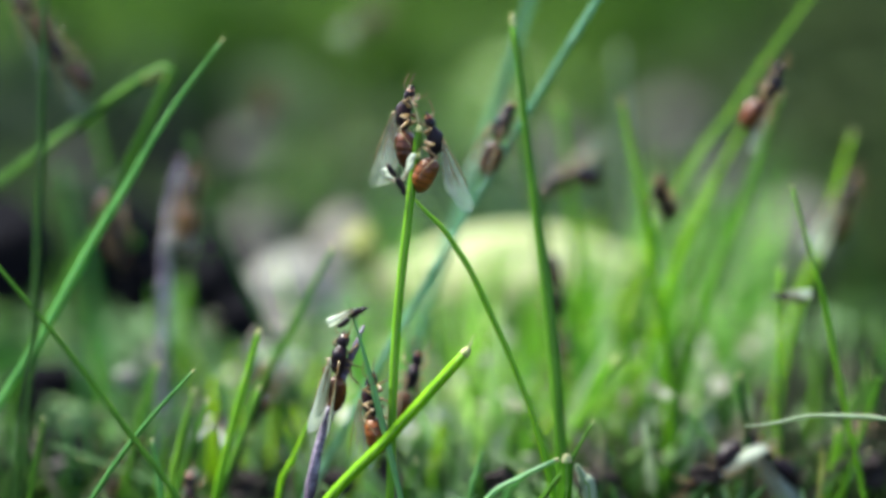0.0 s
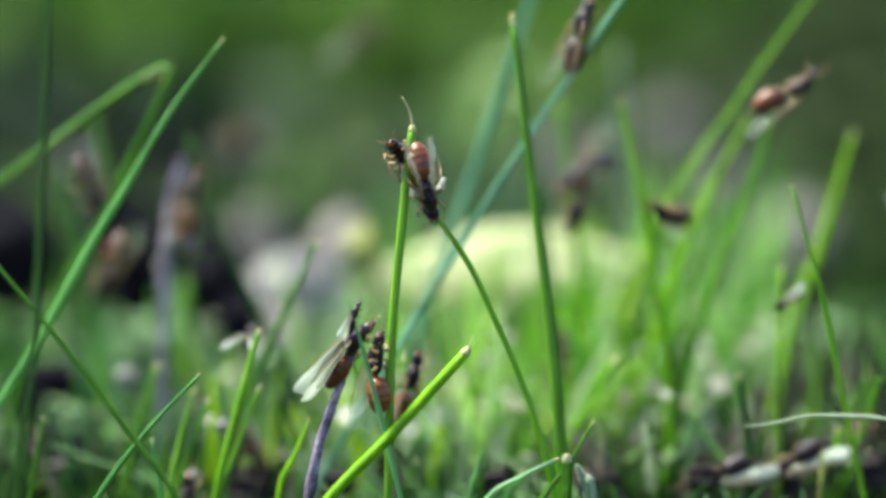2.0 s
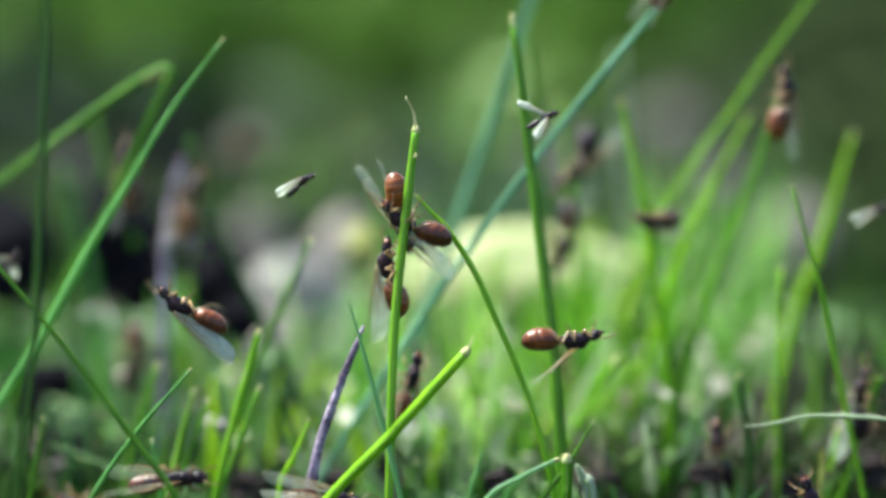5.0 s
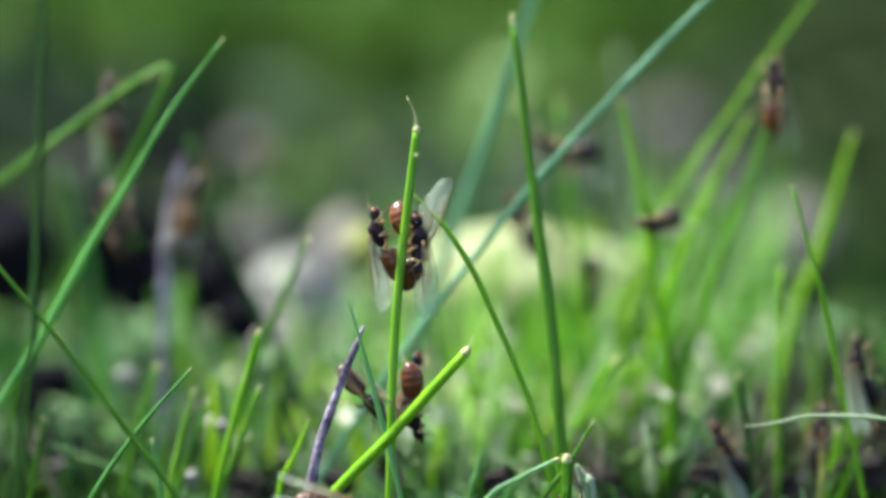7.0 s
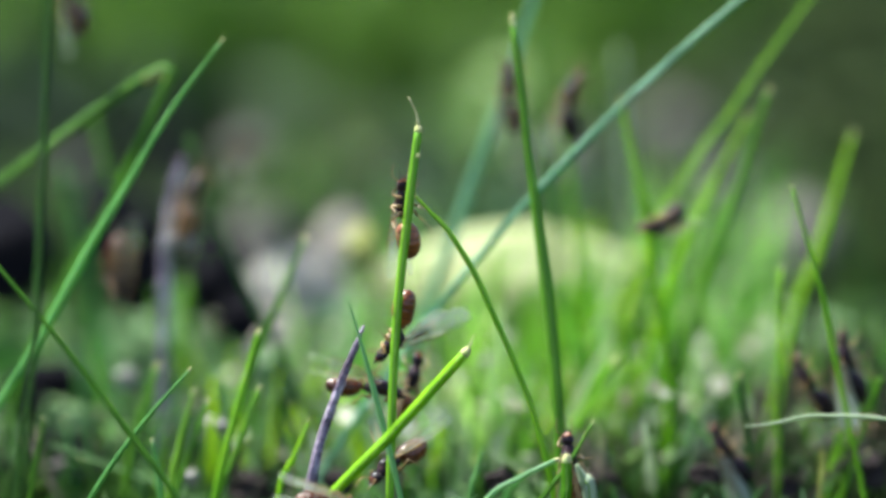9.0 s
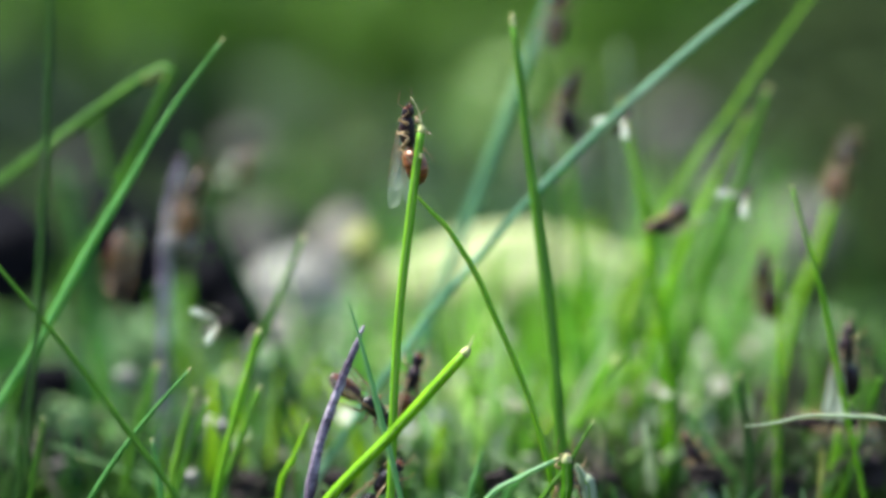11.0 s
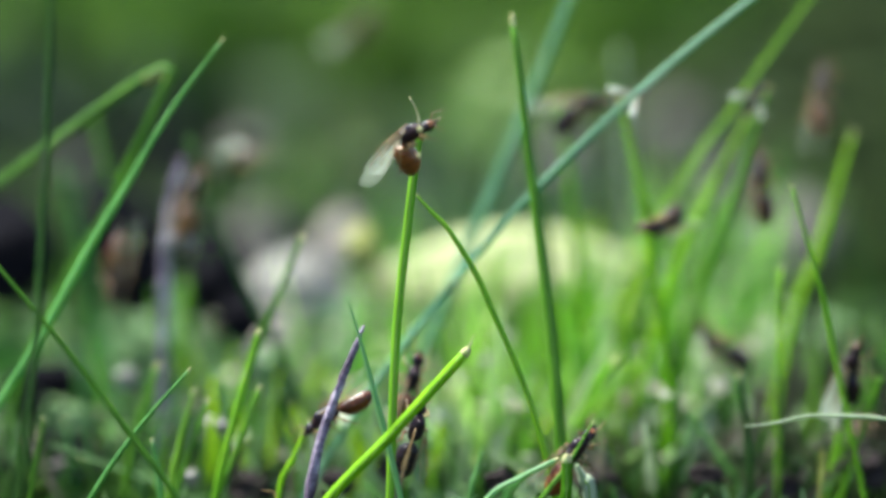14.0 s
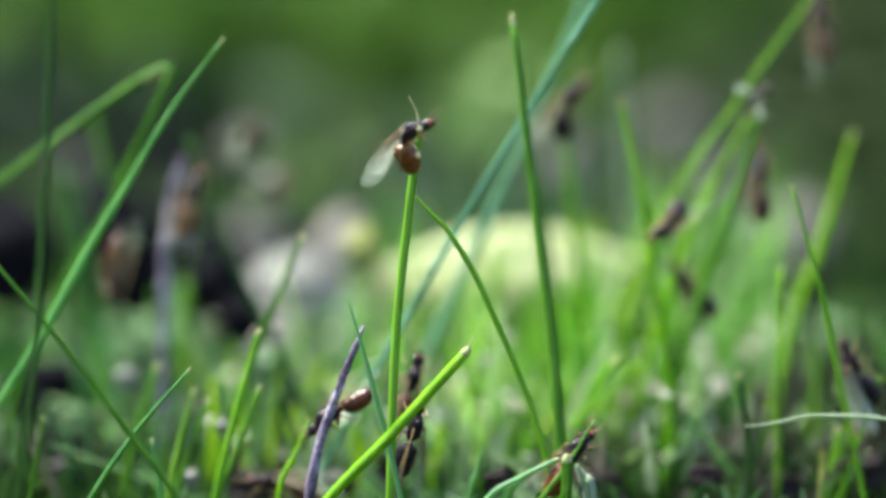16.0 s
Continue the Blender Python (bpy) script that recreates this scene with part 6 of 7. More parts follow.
    walk(male_cluster, [(0.00, stance(-4.1, -0.1, 31.5, -61, -60, 0)),
        (0.17, stance(-3.2, -0.2, 30.8, -4, -63, 0)),
        (0.33, stance(-2.3, -0.3, 30.2, 52, -67, 0)),
        (0.50, stance(-1.4, -0.3, 29.5, 109, -70, 0)),
        (0.67, stance(-1.5, -0.3, 29.5, 51, -70, 0)),
        (0.83, stance(-1.6, -0.3, 29.6, -8, -70, 0)),
        (1.00, stance(-1.7, -0.3, 29.6, -67, -70, 0)),
        (1.50, stance(-1.9, -0.2, 30.2, -13, -70, 0)),
        (1.75, stance(-2.1, 1.6, 29.5, -60, -60, 0)),
        (2.00, stance(-1.8, 3.0, 29.6, -80, -80, 0)),
        (2.25, stance(-1.6, 2.6, 29.2, -140, -60, 0)),
        (2.50, stance(-1.4, 2.0, 28.7, -190, -30, 0)),
        (2.75, stance(-1.9, 0.5, 28.8, -222, 20, 0)),
        (3.00, stance(-2.3, -0.5, 28.2, -249, 60, 0)),
        (3.50, stance(-1.8, -0.5, 28.4, -249, 60, 0)),
        (4.00, stance(-2.5, -0.9, 25.5, -247, 60, 0)),
        (4.20, stance(-2.4, -1.0, 24.5, -248, 60, 0)),
        (4.50, stance(1.2, -0.5, 28.1, -291, 60, 0)),
        (4.80, stance(4.7, -0.0, 31.7, -333, 60, 0)),
        (5.50, stance(29.4, 2.8, 52.2, -333, 60, 0)),
        (6.20, stance(78.0, 6.8, 60.2, -333, 60, 0)),
        (7.20, stance(96.0, 8.8, -4.0, -333, 60, 0)),
        (16.00, stance(96.0, 8.8, -4.0, -333, 60, 0))])
    walk(ant_low, [(0.00, stance(84.0, 1.1, -4.0, 14, 150, 0)),
        (4.30, stance(45.0, 1.1, 14.4, 14, 150, 0)),
        (5.20, stance(3.8, 1.5, 16.9, 0, 170, 0)),
        (5.75, stance(0.4, 1.2, 15.9, -46, 170, 0)),
        (6.30, stance(-3.0, 0.9, 15.0, -91, 170, 0)),
        (6.50, stance(-3.1, 0.8, 14.9, -92, 170, 0)),
        (7.00, stance(-2.8, 0.4, 11.6, -81, 170, 0)),
        (7.50, stance(-2.6, 0.2, 10.1, -77, 170, 0)),
        (8.00, stance(-2.3, 0.0, 9.1, -77, 170, 0)),
        (8.50, stance(-3.0, -0.1, 7.9, -96, 170, 0)),
        (8.75, stance(-3.3, 0.0, 7.2, -123, 155, 22)),
        (9.00, stance(-3.9, 0.0, 6.4, -150, 150, 42)),
        (9.20, stance(-4.0, 0.0, 6.2, -153, 150, 42)),
        (9.60, stance(-1.2, 0.1, 7.5, -194, 150, 0)),
        (9.90, stance(8.8, 0.4, 9.4, -270, 150, 0)),
        (10.20, stance(18.9, 0.7, 11.4, -346, 150, 0)),
        (10.90, stance(47.0, 1.1, 14.4, -346, 150, 0)),
        (12.10, stance(82.0, 5.1, -4.0, -346, 150, 0)),
        (16.00, stance(82.0, 5.1, -4.0, -346, 150, 0))])
    walk(ant_behind, [(0.00, stance(-3.3, 8.3, 10.8, 73, 100, 0)),
        (16.00, stance(-3.2, 8.3, 10.6, 73, 100, 0))])
    walk(male_tip, [(0.00, stance(-8.1, -2.3, 19.5, 33, 20, 0)),
        (0.50, stance(-8.1, -2.3, 19.2, 68, 20, 0)),
        (1.00, stance(-7.6, -2.3, 19.3, 74, 30, 0)),
        (1.50, stance(-7.7, -2.3, 19.4, 78, 30, 0)),
        (2.00, stance(-7.8, -2.3, 19.3, 72, 30, 0)),
        (2.50, stance(-7.9, -2.3, 19.2, 68, 30, 0)),
        (3.00, stance(-7.8, -2.3, 19.3, 71, 30, 0)),
        (3.50, stance(-8.7, -2.2, 20.1, 56, 20, 0)),
        (4.00, stance(-9.0, -2.2, 19.7, 58, 20, 0)),
        (4.20, stance(-9.2, -2.2, 19.7, 54, 20, 0)),
        (4.80, stance(-12.0, -1.4, 25.7, 37, 20, 0)),
        (5.60, stance(-24.8, 1.9, 48.8, 45, 20, 0)),
        (6.30, stance(-78.0, 5.9, 56.8, 45, 20, 0)),
        (7.30, stance(-96.0, 7.9, -4.0, 45, 20, 0)),
        (16.00, stance(-96.0, 7.9, -4.0, 45, 20, 0))])
    walk(ant_twig, [(0.00, stance(-9.4, 1.0, 13.7, 81, 60, 0)),
        (0.50, stance(-8.9, 1.1, 14.4, 66, 60, 0)),
        (1.00, stance(-8.6, 1.2, 14.9, 55, 50, 0)),
        (1.50, stance(-8.2, 1.2, 14.7, 55, 40, 0)),
        (2.00, stance(-8.6, 1.3, 15.4, 55, 30, 0)),
        (2.50, stance(-8.5, 1.2, 15.2, 54, 20, 0)),
        (3.00, stance(-8.1, 1.1, 14.4, 30, 10, 0)),
        (3.50, stance(-7.9, 1.1, 14.5, 25, 10, 0)),
        (4.00, stance(-7.4, 1.0, 13.5, 0, 0, 0)),
        (4.20, stance(-7.4, 1.0, 13.5, 0, 0, 0)),
        (4.60, stance(-13.3, 1.1, 14.4, 14, 20, 0)),
        (4.85, stance(-19.0, 1.5, 17.4, 90, 20, 0)),
        (5.10, stance(-24.8, 2.0, 20.4, 166, 20, 0)),
        (5.80, stance(-47.4, 2.8, 26.4, 166, 20, 0)),
        (7.00, stance(-82.0, 6.8, -4.0, 166, 20, 0)),
        (16.00, stance(-82.0, 6.8, -4.0, 166, 20, 0))])
    walk(ant_red, [(0.00, stance(-84.0, 2.1, -4.0, 7, 60, 0)),
        (4.30, stance(-49.0, 2.1, 3.1, 7, 60, 0)),
        (5.30, stance(-15.7, 2.2, 4.1, 6, 60, 0)),
        (5.80, stance(-8.6, 2.5, 5.6, 54, 60, 0)),
        (6.05, stance(-7.8, 2.9, 8.5, 3, 60, 0)),
        (6.30, stance(-7.0, 3.3, 11.4, -49, 60, 0)),
        (6.50, stance(-7.1, 3.3, 11.4, -47, 60, 0)),
        (7.00, stance(-7.1, 3.3, 11.5, -51, 60, 0)),
        (7.50, stance(-7.4, 3.4, 12.0, -37, 60, -50)),
        (7.75, stance(-7.2, 3.3, 11.9, -23, 45, -25)),
        (8.00, stance(-7.1, 3.3, 11.8, -9, 30, 0)),
        (8.50, stance(-6.9, 3.3, 11.9, -16, 30, 0)),
        (9.00, stance(-7.2, 3.4, 12.2, -9, 20, 0)),
        (9.20, stance(-7.2, 3.3, 11.8, -18, 30, 0)),
        (11.30, stance(-7.4, 3.2, 11.2, -39, 60, 0)),
        (11.50, stance(-7.4, 3.3, 11.8, -38, 50, 0)),
        (12.00, stance(-7.3, 3.3, 11.5, -50, 60, 0)),
        (12.50, stance(-7.2, 3.3, 11.3, -31, 50, 0)),
        (12.75, stance(-7.4, 3.3, 11.5, -55, 75, -30)),
        (13.00, stance(-7.6, 3.3, 11.7, -79, 100, -60)),
        (13.17, stance(-8.1, 3.2, 11.1, -102, 120, -43)),
        (13.33, stance(-8.7, 3.2, 10.6, -125, 140, -27)),
        (13.50, stance(-9.3, 3.1, 10.1, -148, 160, -10)),
        (14.50, stance(-9.4, 3.1, 10.1, -148, 160, 0)),
        (16.00, stance(-9.2, 3.1, 10.2, -145, 160, 0))])
    walk(ant_newcomer, [(0.00, stance(-84.0, -0.5, -4.0, 7, 60, 0)),
        (9.40, stance(-48.4, -0.5, 2.7, 7, 60, 0)),
        (10.40, stance(-13.5, -0.6, 2.2, 6, 60, 0)),
        (11.00, stance(-6.0, -0.5, 3.2, 54, 60, 0)),
        (11.30, stance(-4.9, -0.1, 5.6, 70, 60, 0)),
        (11.70, stance(-4.5, -0.1, 5.5, 83, 60, 0)),
        (12.00, stance(-3.9, -0.0, 6.3, 88, 100, 0)),
        (12.50, stance(-3.4, 0.1, 6.8, 86, 120, 0)),
        (13.00, stance(-3.1, 0.1, 7.1, 86, 120, 0)),
        (14.50, stance(-2.7, 0.2, 7.9, 73, 120, 0)),
        (16.00, stance(-2.9, 0.2, 7.8, 76, 120, 0))])
    walk(ant_moss, [(0.00, stance(-17.2, 19.9, 8.4, -111, 30, 0)),
        (0.50, stance(-17.6, 19.6, 6.2, -109, 30, 0)),
        (1.00, stance(-18.5, 19.2, 3.5, -94, 40, 0)),
        (1.50, stance(-18.7, 19.1, 2.8, -87, 60, 0)),
        (2.00, stance(-18.4, 19.0, 2.0, -63, 60, 0)),
        (2.50, stance(-18.4, 18.9, 1.0, -14, 40, 0)),
        (3.00, stance(-18.4, 18.8, 0.4, -11, 30, 0)),
        (3.50, stance(-17.6, 18.7, -0.2, -5, 30, 0)),
        (4.00, stance(-12.9, 10.8, 0.9, 0, 30, 0)),
        (4.20, stance(-12.2, 7.1, 1.7, 0, 30, 0)),
        (6.30, stance(-9.5, -7.0, 3.8, -13, 50, 0)),
        (9.20, stance(-9.4, -7.0, 3.8, -13, 50, 0)),
        (9.57, stance(-8.9, -7.0, 3.4, 47, 67, 0)),
        (9.93, stance(-8.5, -7.1, 3.1, 106, 83, 0)),
        (10.30, stance(-8.0, -7.1, 1.9, 166, 100, 0)),
        (11.30, stance(-11.2, -7.1, 2.6, 167, 150, 0)),
        (12.50, stance(-11.1, -7.0, 2.8, 161, 150, 0)),
        (14.50, stance(-11.3, -7.1, 2.5, 153, 150, 0)),
        (15.00, stance(-12.4, 0.5, 2.6, 156, 150, 0)),
        (16.00, stance(-14.6, 11.0, 1.2, 169, 150, 0))])
    walk(ant_low_left, [(0.00, stance(-31.5, 18.8, 0.4, 61, 60, 0)),
        (0.50, stance(-30.9, 18.7, -0.5, 57, 60, 0)),
        (1.00, stance(-30.9, 18.2, -3.7, 132, 60, 0)),
        (1.60, stance(-37.6, 18.2, -3.7, 159, 60, 0)),
        (2.60, stance(-49.5, 18.4, -2.4, 167, 60, 0)),
        (16.00, stance(-51.7, 18.4, -2.4, 167, 60, 0))])
    walk(ant_edge, [(0.00, stance(-23.4, 10.5, -1.3, 98, 60, 0)),
        (3.50, stance(-23.6, 10.4, -1.5, 99, 60, 0)),
        (4.20, stance(-23.7, 10.3, -2.9, 103, 60, 0)),
        (5.00, stance(-32.6, 10.5, -1.2, 163, 60, 0)),
        (6.00, stance(-48.5, 10.6, -0.4, 169, 60, 0)),
        (16.00, stance(-50.6, 10.6, -0.4, 169, 60, 0))])
    walk(male_moss, [(0.00, stance(-21.0, 11.5, 6.3, 82, 60, 0)),
        (1.00, stance(-19.4, 12.2, 10.7, 83, 60, 0)),
        (1.50, stance(-18.9, 12.4, 12.5, 81, 60, 0)),
        (2.00, stance(-18.3, 12.7, 14.7, 82, 60, 0)),
        (2.50, stance(-17.7, 12.9, 16.1, 9, 60, 0)),
        (3.00, stance(-17.9, 13.0, 16.7, 0, 60, 0)),
        (3.30, stance(-24.4, 13.0, 16.4, 22, 60, 0)),
        (3.50, stance(-28.3, 12.7, 14.6, 14, 0, 0)),
        (4.20, stance(-31.5, 12.9, 15.9, 58, -70, 0)),
        (4.80, stance(-37.1, 13.5, 20.1, 53, -70, 0)),
        (5.40, stance(-45.6, 13.9, 23.3, 53, -30, 0)),
        (9.40, stance(-45.6, 13.9, 23.3, 53, 60, 0)),
        (10.60, stance(-27.5, 13.1, 17.2, 45, 60, 0)),
        (11.30, stance(-19.4, 12.9, 15.8, 18, 60, 0)),
        (11.80, stance(-18.9, 12.8, 15.3, 7, 60, 0)),
        (12.10, stance(-19.2, 15.5, 13.0, -30, 30, 0)),
        (12.50, stance(-20.4, 17.5, 5.0, -80, 0, 0)),
        (13.00, stance(-21.5, 18.0, -2.0, -90, 0, 0)),
        (16.00, stance(-21.5, 18.0, -3.5, -90, 0, 0))])
    walk(ant_stalk, [(0.00, stance(-36.7, 25.0, 40.0, 124, 60, 0)),
        (0.25, stance(-37.1, 25.0, 39.5, 192, 60, 0)),
        (0.50, stance(-37.4, 25.0, 39.0, 261, 60, 0)),
        (1.00, stance(-37.3, 25.0, 36.4, 273, 60, 0)),
        (1.50, stance(-35.8, 25.0, 30.7, 284, 60, 0)),
        (2.00, stance(-34.6, 25.0, 27.6, 290, 60, 0)),
        (2.50, stance(-32.1, 25.0, 24.0, 289, 60, 0)),
        (3.00, stance(-31.0, 25.0, 22.3, 287, 60, 0)),
        (3.17, stance(-30.6, 25.0, 23.2, 345, 60, 0)),
        (3.33, stance(-30.3, 25.0, 24.3, 403, 60, 0)),
        (3.50, stance(-29.9, 25.0, 25.2, 461, 60, 0)),
        (4.20, stance(-30.3, 25.0, 26.2, 457, 60, 0)),
        (6.50, stance(-32.4, 25.0, 34.4, 451, 60, 0)),
        (7.00, stance(-32.6, 25.0, 34.9, 452, 60, 0)),
        (7.50, stance(-32.6, 25.0, 37.1, 457, 60, 0)),
        (8.00, stance(-34.0, 25.0, 39.5, 463, 60, 0)),
        (8.50, stance(-34.8, 25.0, 41.8, 470, 60, 0)),
        (9.00, stance(-36.2, 25.0, 46.0, 465, 60, 0)),
        (9.20, stance(-36.4, 25.0, 46.6, 465, 60, 0)),
        (10.00, stance(-40.1, 42.1, 51.5, 457, 60, 0)),
        (10.70, stance(-78.0, 46.1, 59.5, 457, 60, 0)),
        (11.70, stance(-96.0, 48.1, -4.0, 457, 60, 0)),
        (16.00, stance(-96.0, 48.1, -4.0, 457, 60, 0))])
    walk(ant_leaving, [(0.00, stance(-40.2, 25.0, 44.6, 122, 60, 0)),
        (0.30, stance(-40.9, 25.0, 46.9, 124, 60, 0)),
        (0.70, stance(-40.7, 18.8, 50.6, 124, 60, 0)),
        (1.40, stance(-78.0, 22.8, 58.6, 124, 60, 0)),
        (2.40, stance(-96.0, 24.8, -4.0, 124, 60, 0)),
        (16.00, stance(-96.0, 24.8, -4.0, 124, 60, 0))])
    walk(ant_shade, [(0.00, stance(-32.7, 27.0, 23.7, -74, 60, 0)),
        (1.00, stance(-32.9, 27.0, 19.5, -96, 60, 0)),
        (1.50, stance(-32.8, 27.0, 18.9, -123, 60, 0)),
        (2.00, stance(-33.0, 27.0, 19.8, -114, 60, 0)),
        (3.00, stance(-31.5, 27.0, 14.6, -107, 60, 0)),
        (3.50, stance(-31.4, 27.0, 14.9, -98, 60, 0)),
        (5.00, stance(-31.1, 27.0, 10.6, -99, 60, 0)),
        (7.00, stance(-32.3, 27.0, 24.7, -82, 60, 0)),
        (9.00, stance(-32.1, 27.0, 19.5, -90, 60, 0)),
        (16.00, stance(-32.4, 27.0, 19.5, -96, 60, 0))])
    walk(ant_seed_head, [(0.00, stance(-25.5, 28.4, 25.5, 77, 60, 0)),
        (8.00, stance(-25.4, 28.4, 25.5, 72, 60, 0)),
        (16.00, stance(-25.4, 28.4, 25.7, 72, 60, 0))])
    walk(male_stalk, [(0.00, stance(-30.5, 38.2, 9.1, 114, 60, 0)),
        (1.00, stance(-30.5, 39.2, 16.6, 112, 60, 0)),
        (2.00, stance(-30.0, 39.4, 17.9, 104, 60, 0)),
        (2.50, stance(-29.5, 40.1, 22.5, 99, 60, 0)),
        (3.00, stance(-29.1, 40.4, 24.7, 102, 60, 0)),
        (3.50, stance(-28.3, 40.6, 26.4, 98, 60, 0)),
        (4.00, stance(-27.5, 40.2, 23.6, 99, 60, 0)),
        (4.20, stance(-27.5, 40.1, 23.0, 99, 60, 0)),
        (5.20, stance(-38.0, 38.5, 11.4, 76, 60, 0)),
        (6.20, stance(-51.4, 38.2, 9.1, 63, 60, 0)),
        (7.40, stance(-82.0, 42.2, -4.0, 63, 60, 0)),
        (16.00, stance(-82.0, 42.2, -4.0, 63, 60, 0))])
    walk(ant_far, [(0.00, stance(-20.9, 77.0, 32.0, 100, -80, 50)),
        (0.50, stance(-21.4, 77.0, 31.7, 100, -80, 50)),
        (1.90, stance(-24.1, 77.0, 27.9, 95, -80, 50)),
        (4.20, stance(-24.6, 77.0, 26.7, 100, -80, 50)),
        (6.50, stance(-21.5, 77.0, 25.5, 100, -70, 55)),
        (8.00, stance(-22.4, 77.0, 25.3, 100, -50, 60)),
        (9.20, stance(-24.1, 77.0, 25.1, 95, -20, 60)),
        (11.30, stance(-21.2, 42.0, 28.3, 60, 5, 66)),
        (13.00, stance(-21.2, 42.0, 29.0, 40, 5, 66)),
        (13.50, stance(-21.3, 42.0, 28.9, 30, 5, 64)),
        (14.50, stance(-20.7, 42.0, 28.9, 20, 5, 62)),
        (15.40, stance(-20.6, 42.0, 28.7, 35, 5, 64)),
        (16.00, stance(-20.7, 48.0, 30.5, 70, 30, 66))])
    walk(male_far, [(0.00, stance(-8.8, 77.0, 42.0, 40, 80, 45)),
        (0.50, stance(-8.9, 77.0, 41.8, 40, 80, 45)),
        (1.90, stance(-10.1, 77.0, 39.7, 45, 80, 45)),
        (3.00, stance(-4.3, 77.0, 49.9, 45, 80, 45)),
        (13.40, stance(-6.4, 77.0, 49.9, 45, 80, 45)),
        (14.60, stance(-14.9, 70.0, 28.2, 45, 40, 55)),
        (15.00, stance(-15.3, 45.0, 26.4, 30, 8, 66)),
        (15.60, stance(-15.2, 45.0, 25.8, 30, 8, 66)),
        (15.85, stance(-18.2, 50.0, 25.4, 30, 20, 66)),
        (16.00, stance(-18.5, 55.0, 24.8, 30, 40, 68))])
    walk(ant_blade_climber, [(0.00, stance(5.0, 15.3, 33.3, 69, 60, 0)),
        (0.50, stance(6.3, 15.4, 34.0, 69, 60, 0)),
        (1.00, stance(9.3, 16.1, 38.9, 72, 60, 0)),
        (1.50, stance(11.0, 16.2, 39.8, 79, 60, 0)),
        (2.00, stance(12.7, 16.7, 42.8, 74, 60, 0)),
        (2.50, stance(14.6, 16.8, 43.9, 71, 60, 0)),
        (3.00, stance(17.3, 17.0, 45.1, 69, 60, 0)),
        (3.50, stance(18.4, 17.1, 46.0, 70, 60, 0)),
        (4.20, stance(20.2, 17.4, 47.7, 67, 60, 0)),
        (6.50, stance(26.6, 18.2, 54.0, 67, 60, 0)),
        (7.20, stance(78.0, 22.2, 62.0, 67, 60, 0)),
        (8.20, stance(96.0, 24.2, -4.0, 67, 60, 0)),
        (16.00, stance(96.0, 24.2, -4.0, 67, 60, 0))])
    walk(ant_tuft, [(0.00, stance(12.7, 27.8, 28.7, -151, 150, 0)),
        (0.50, stance(12.6, 27.9, 29.0, -168, 150, 0)),
        (1.00, stance(12.6, 27.9, 29.1, -200, 150, 0)),
        (1.50, stance(12.2, 27.8, 28.7, -217, 150, 0)),
        (1.75, stance(13.2, 27.9, 29.2, -176, 150, 0)),
        (2.00, stance(14.3, 28.0, 29.7, -135, 150, 0)),
        (2.12, stance(14.3, 28.0, 29.7, -169, 112, 0)),
        (2.25, stance(14.4, 28.0, 29.8, -204, 75, 0)),
        (2.38, stance(14.5, 28.0, 29.8, -238, 38, 0)),
        (2.50, stance(14.5, 28.0, 29.8, -273, 0, 0)),
        (3.00, stance(15.4, 28.1, 30.8, -252, 0, 0)),
        (3.25, stance(14.5, 28.0, 30.1, -212, 15, 0)),
        (3.50, stance(13.7, 27.9, 29.5, -172, 30, 0)),
        (4.20, stance(14.3, 28.0, 29.8, -138, 30, 0)),
        (6.50, stance(13.0, 28.1, 30.7, -113, 0, 0)),
        (6.83, stance(12.7, 28.1, 30.7, -172, 10, 0)),
        (7.17, stance(12.3, 28.1, 30.8, -230, 20, 0)),
        (7.50, stance(12.0, 28.1, 30.8, -288, 30, 0)),
        (8.50, stance(12.3, 28.7, 35.1, -286, 20, 0)),
        (9.20, stance(12.4, 28.7, 35.3, -285, 20, 0)),
        (11.30, stance(12.1, 28.7, 35.3, -285, 20, 0)),
        (12.00, stance(12.0, 28.8, 35.7, -287, 20, 0)),
        (12.50, stance(13.3, 28.8, 35.7, -354, 10, 0)),
        (14.50, stance(13.1, 28.7, 35.3, -343, 10, 0)),
        (15.50, stance(13.0, 28.8, 35.4, -346, 10, 0)),
        (16.00, stance(11.9, 28.7, 35.1, -304, 20, 0))])
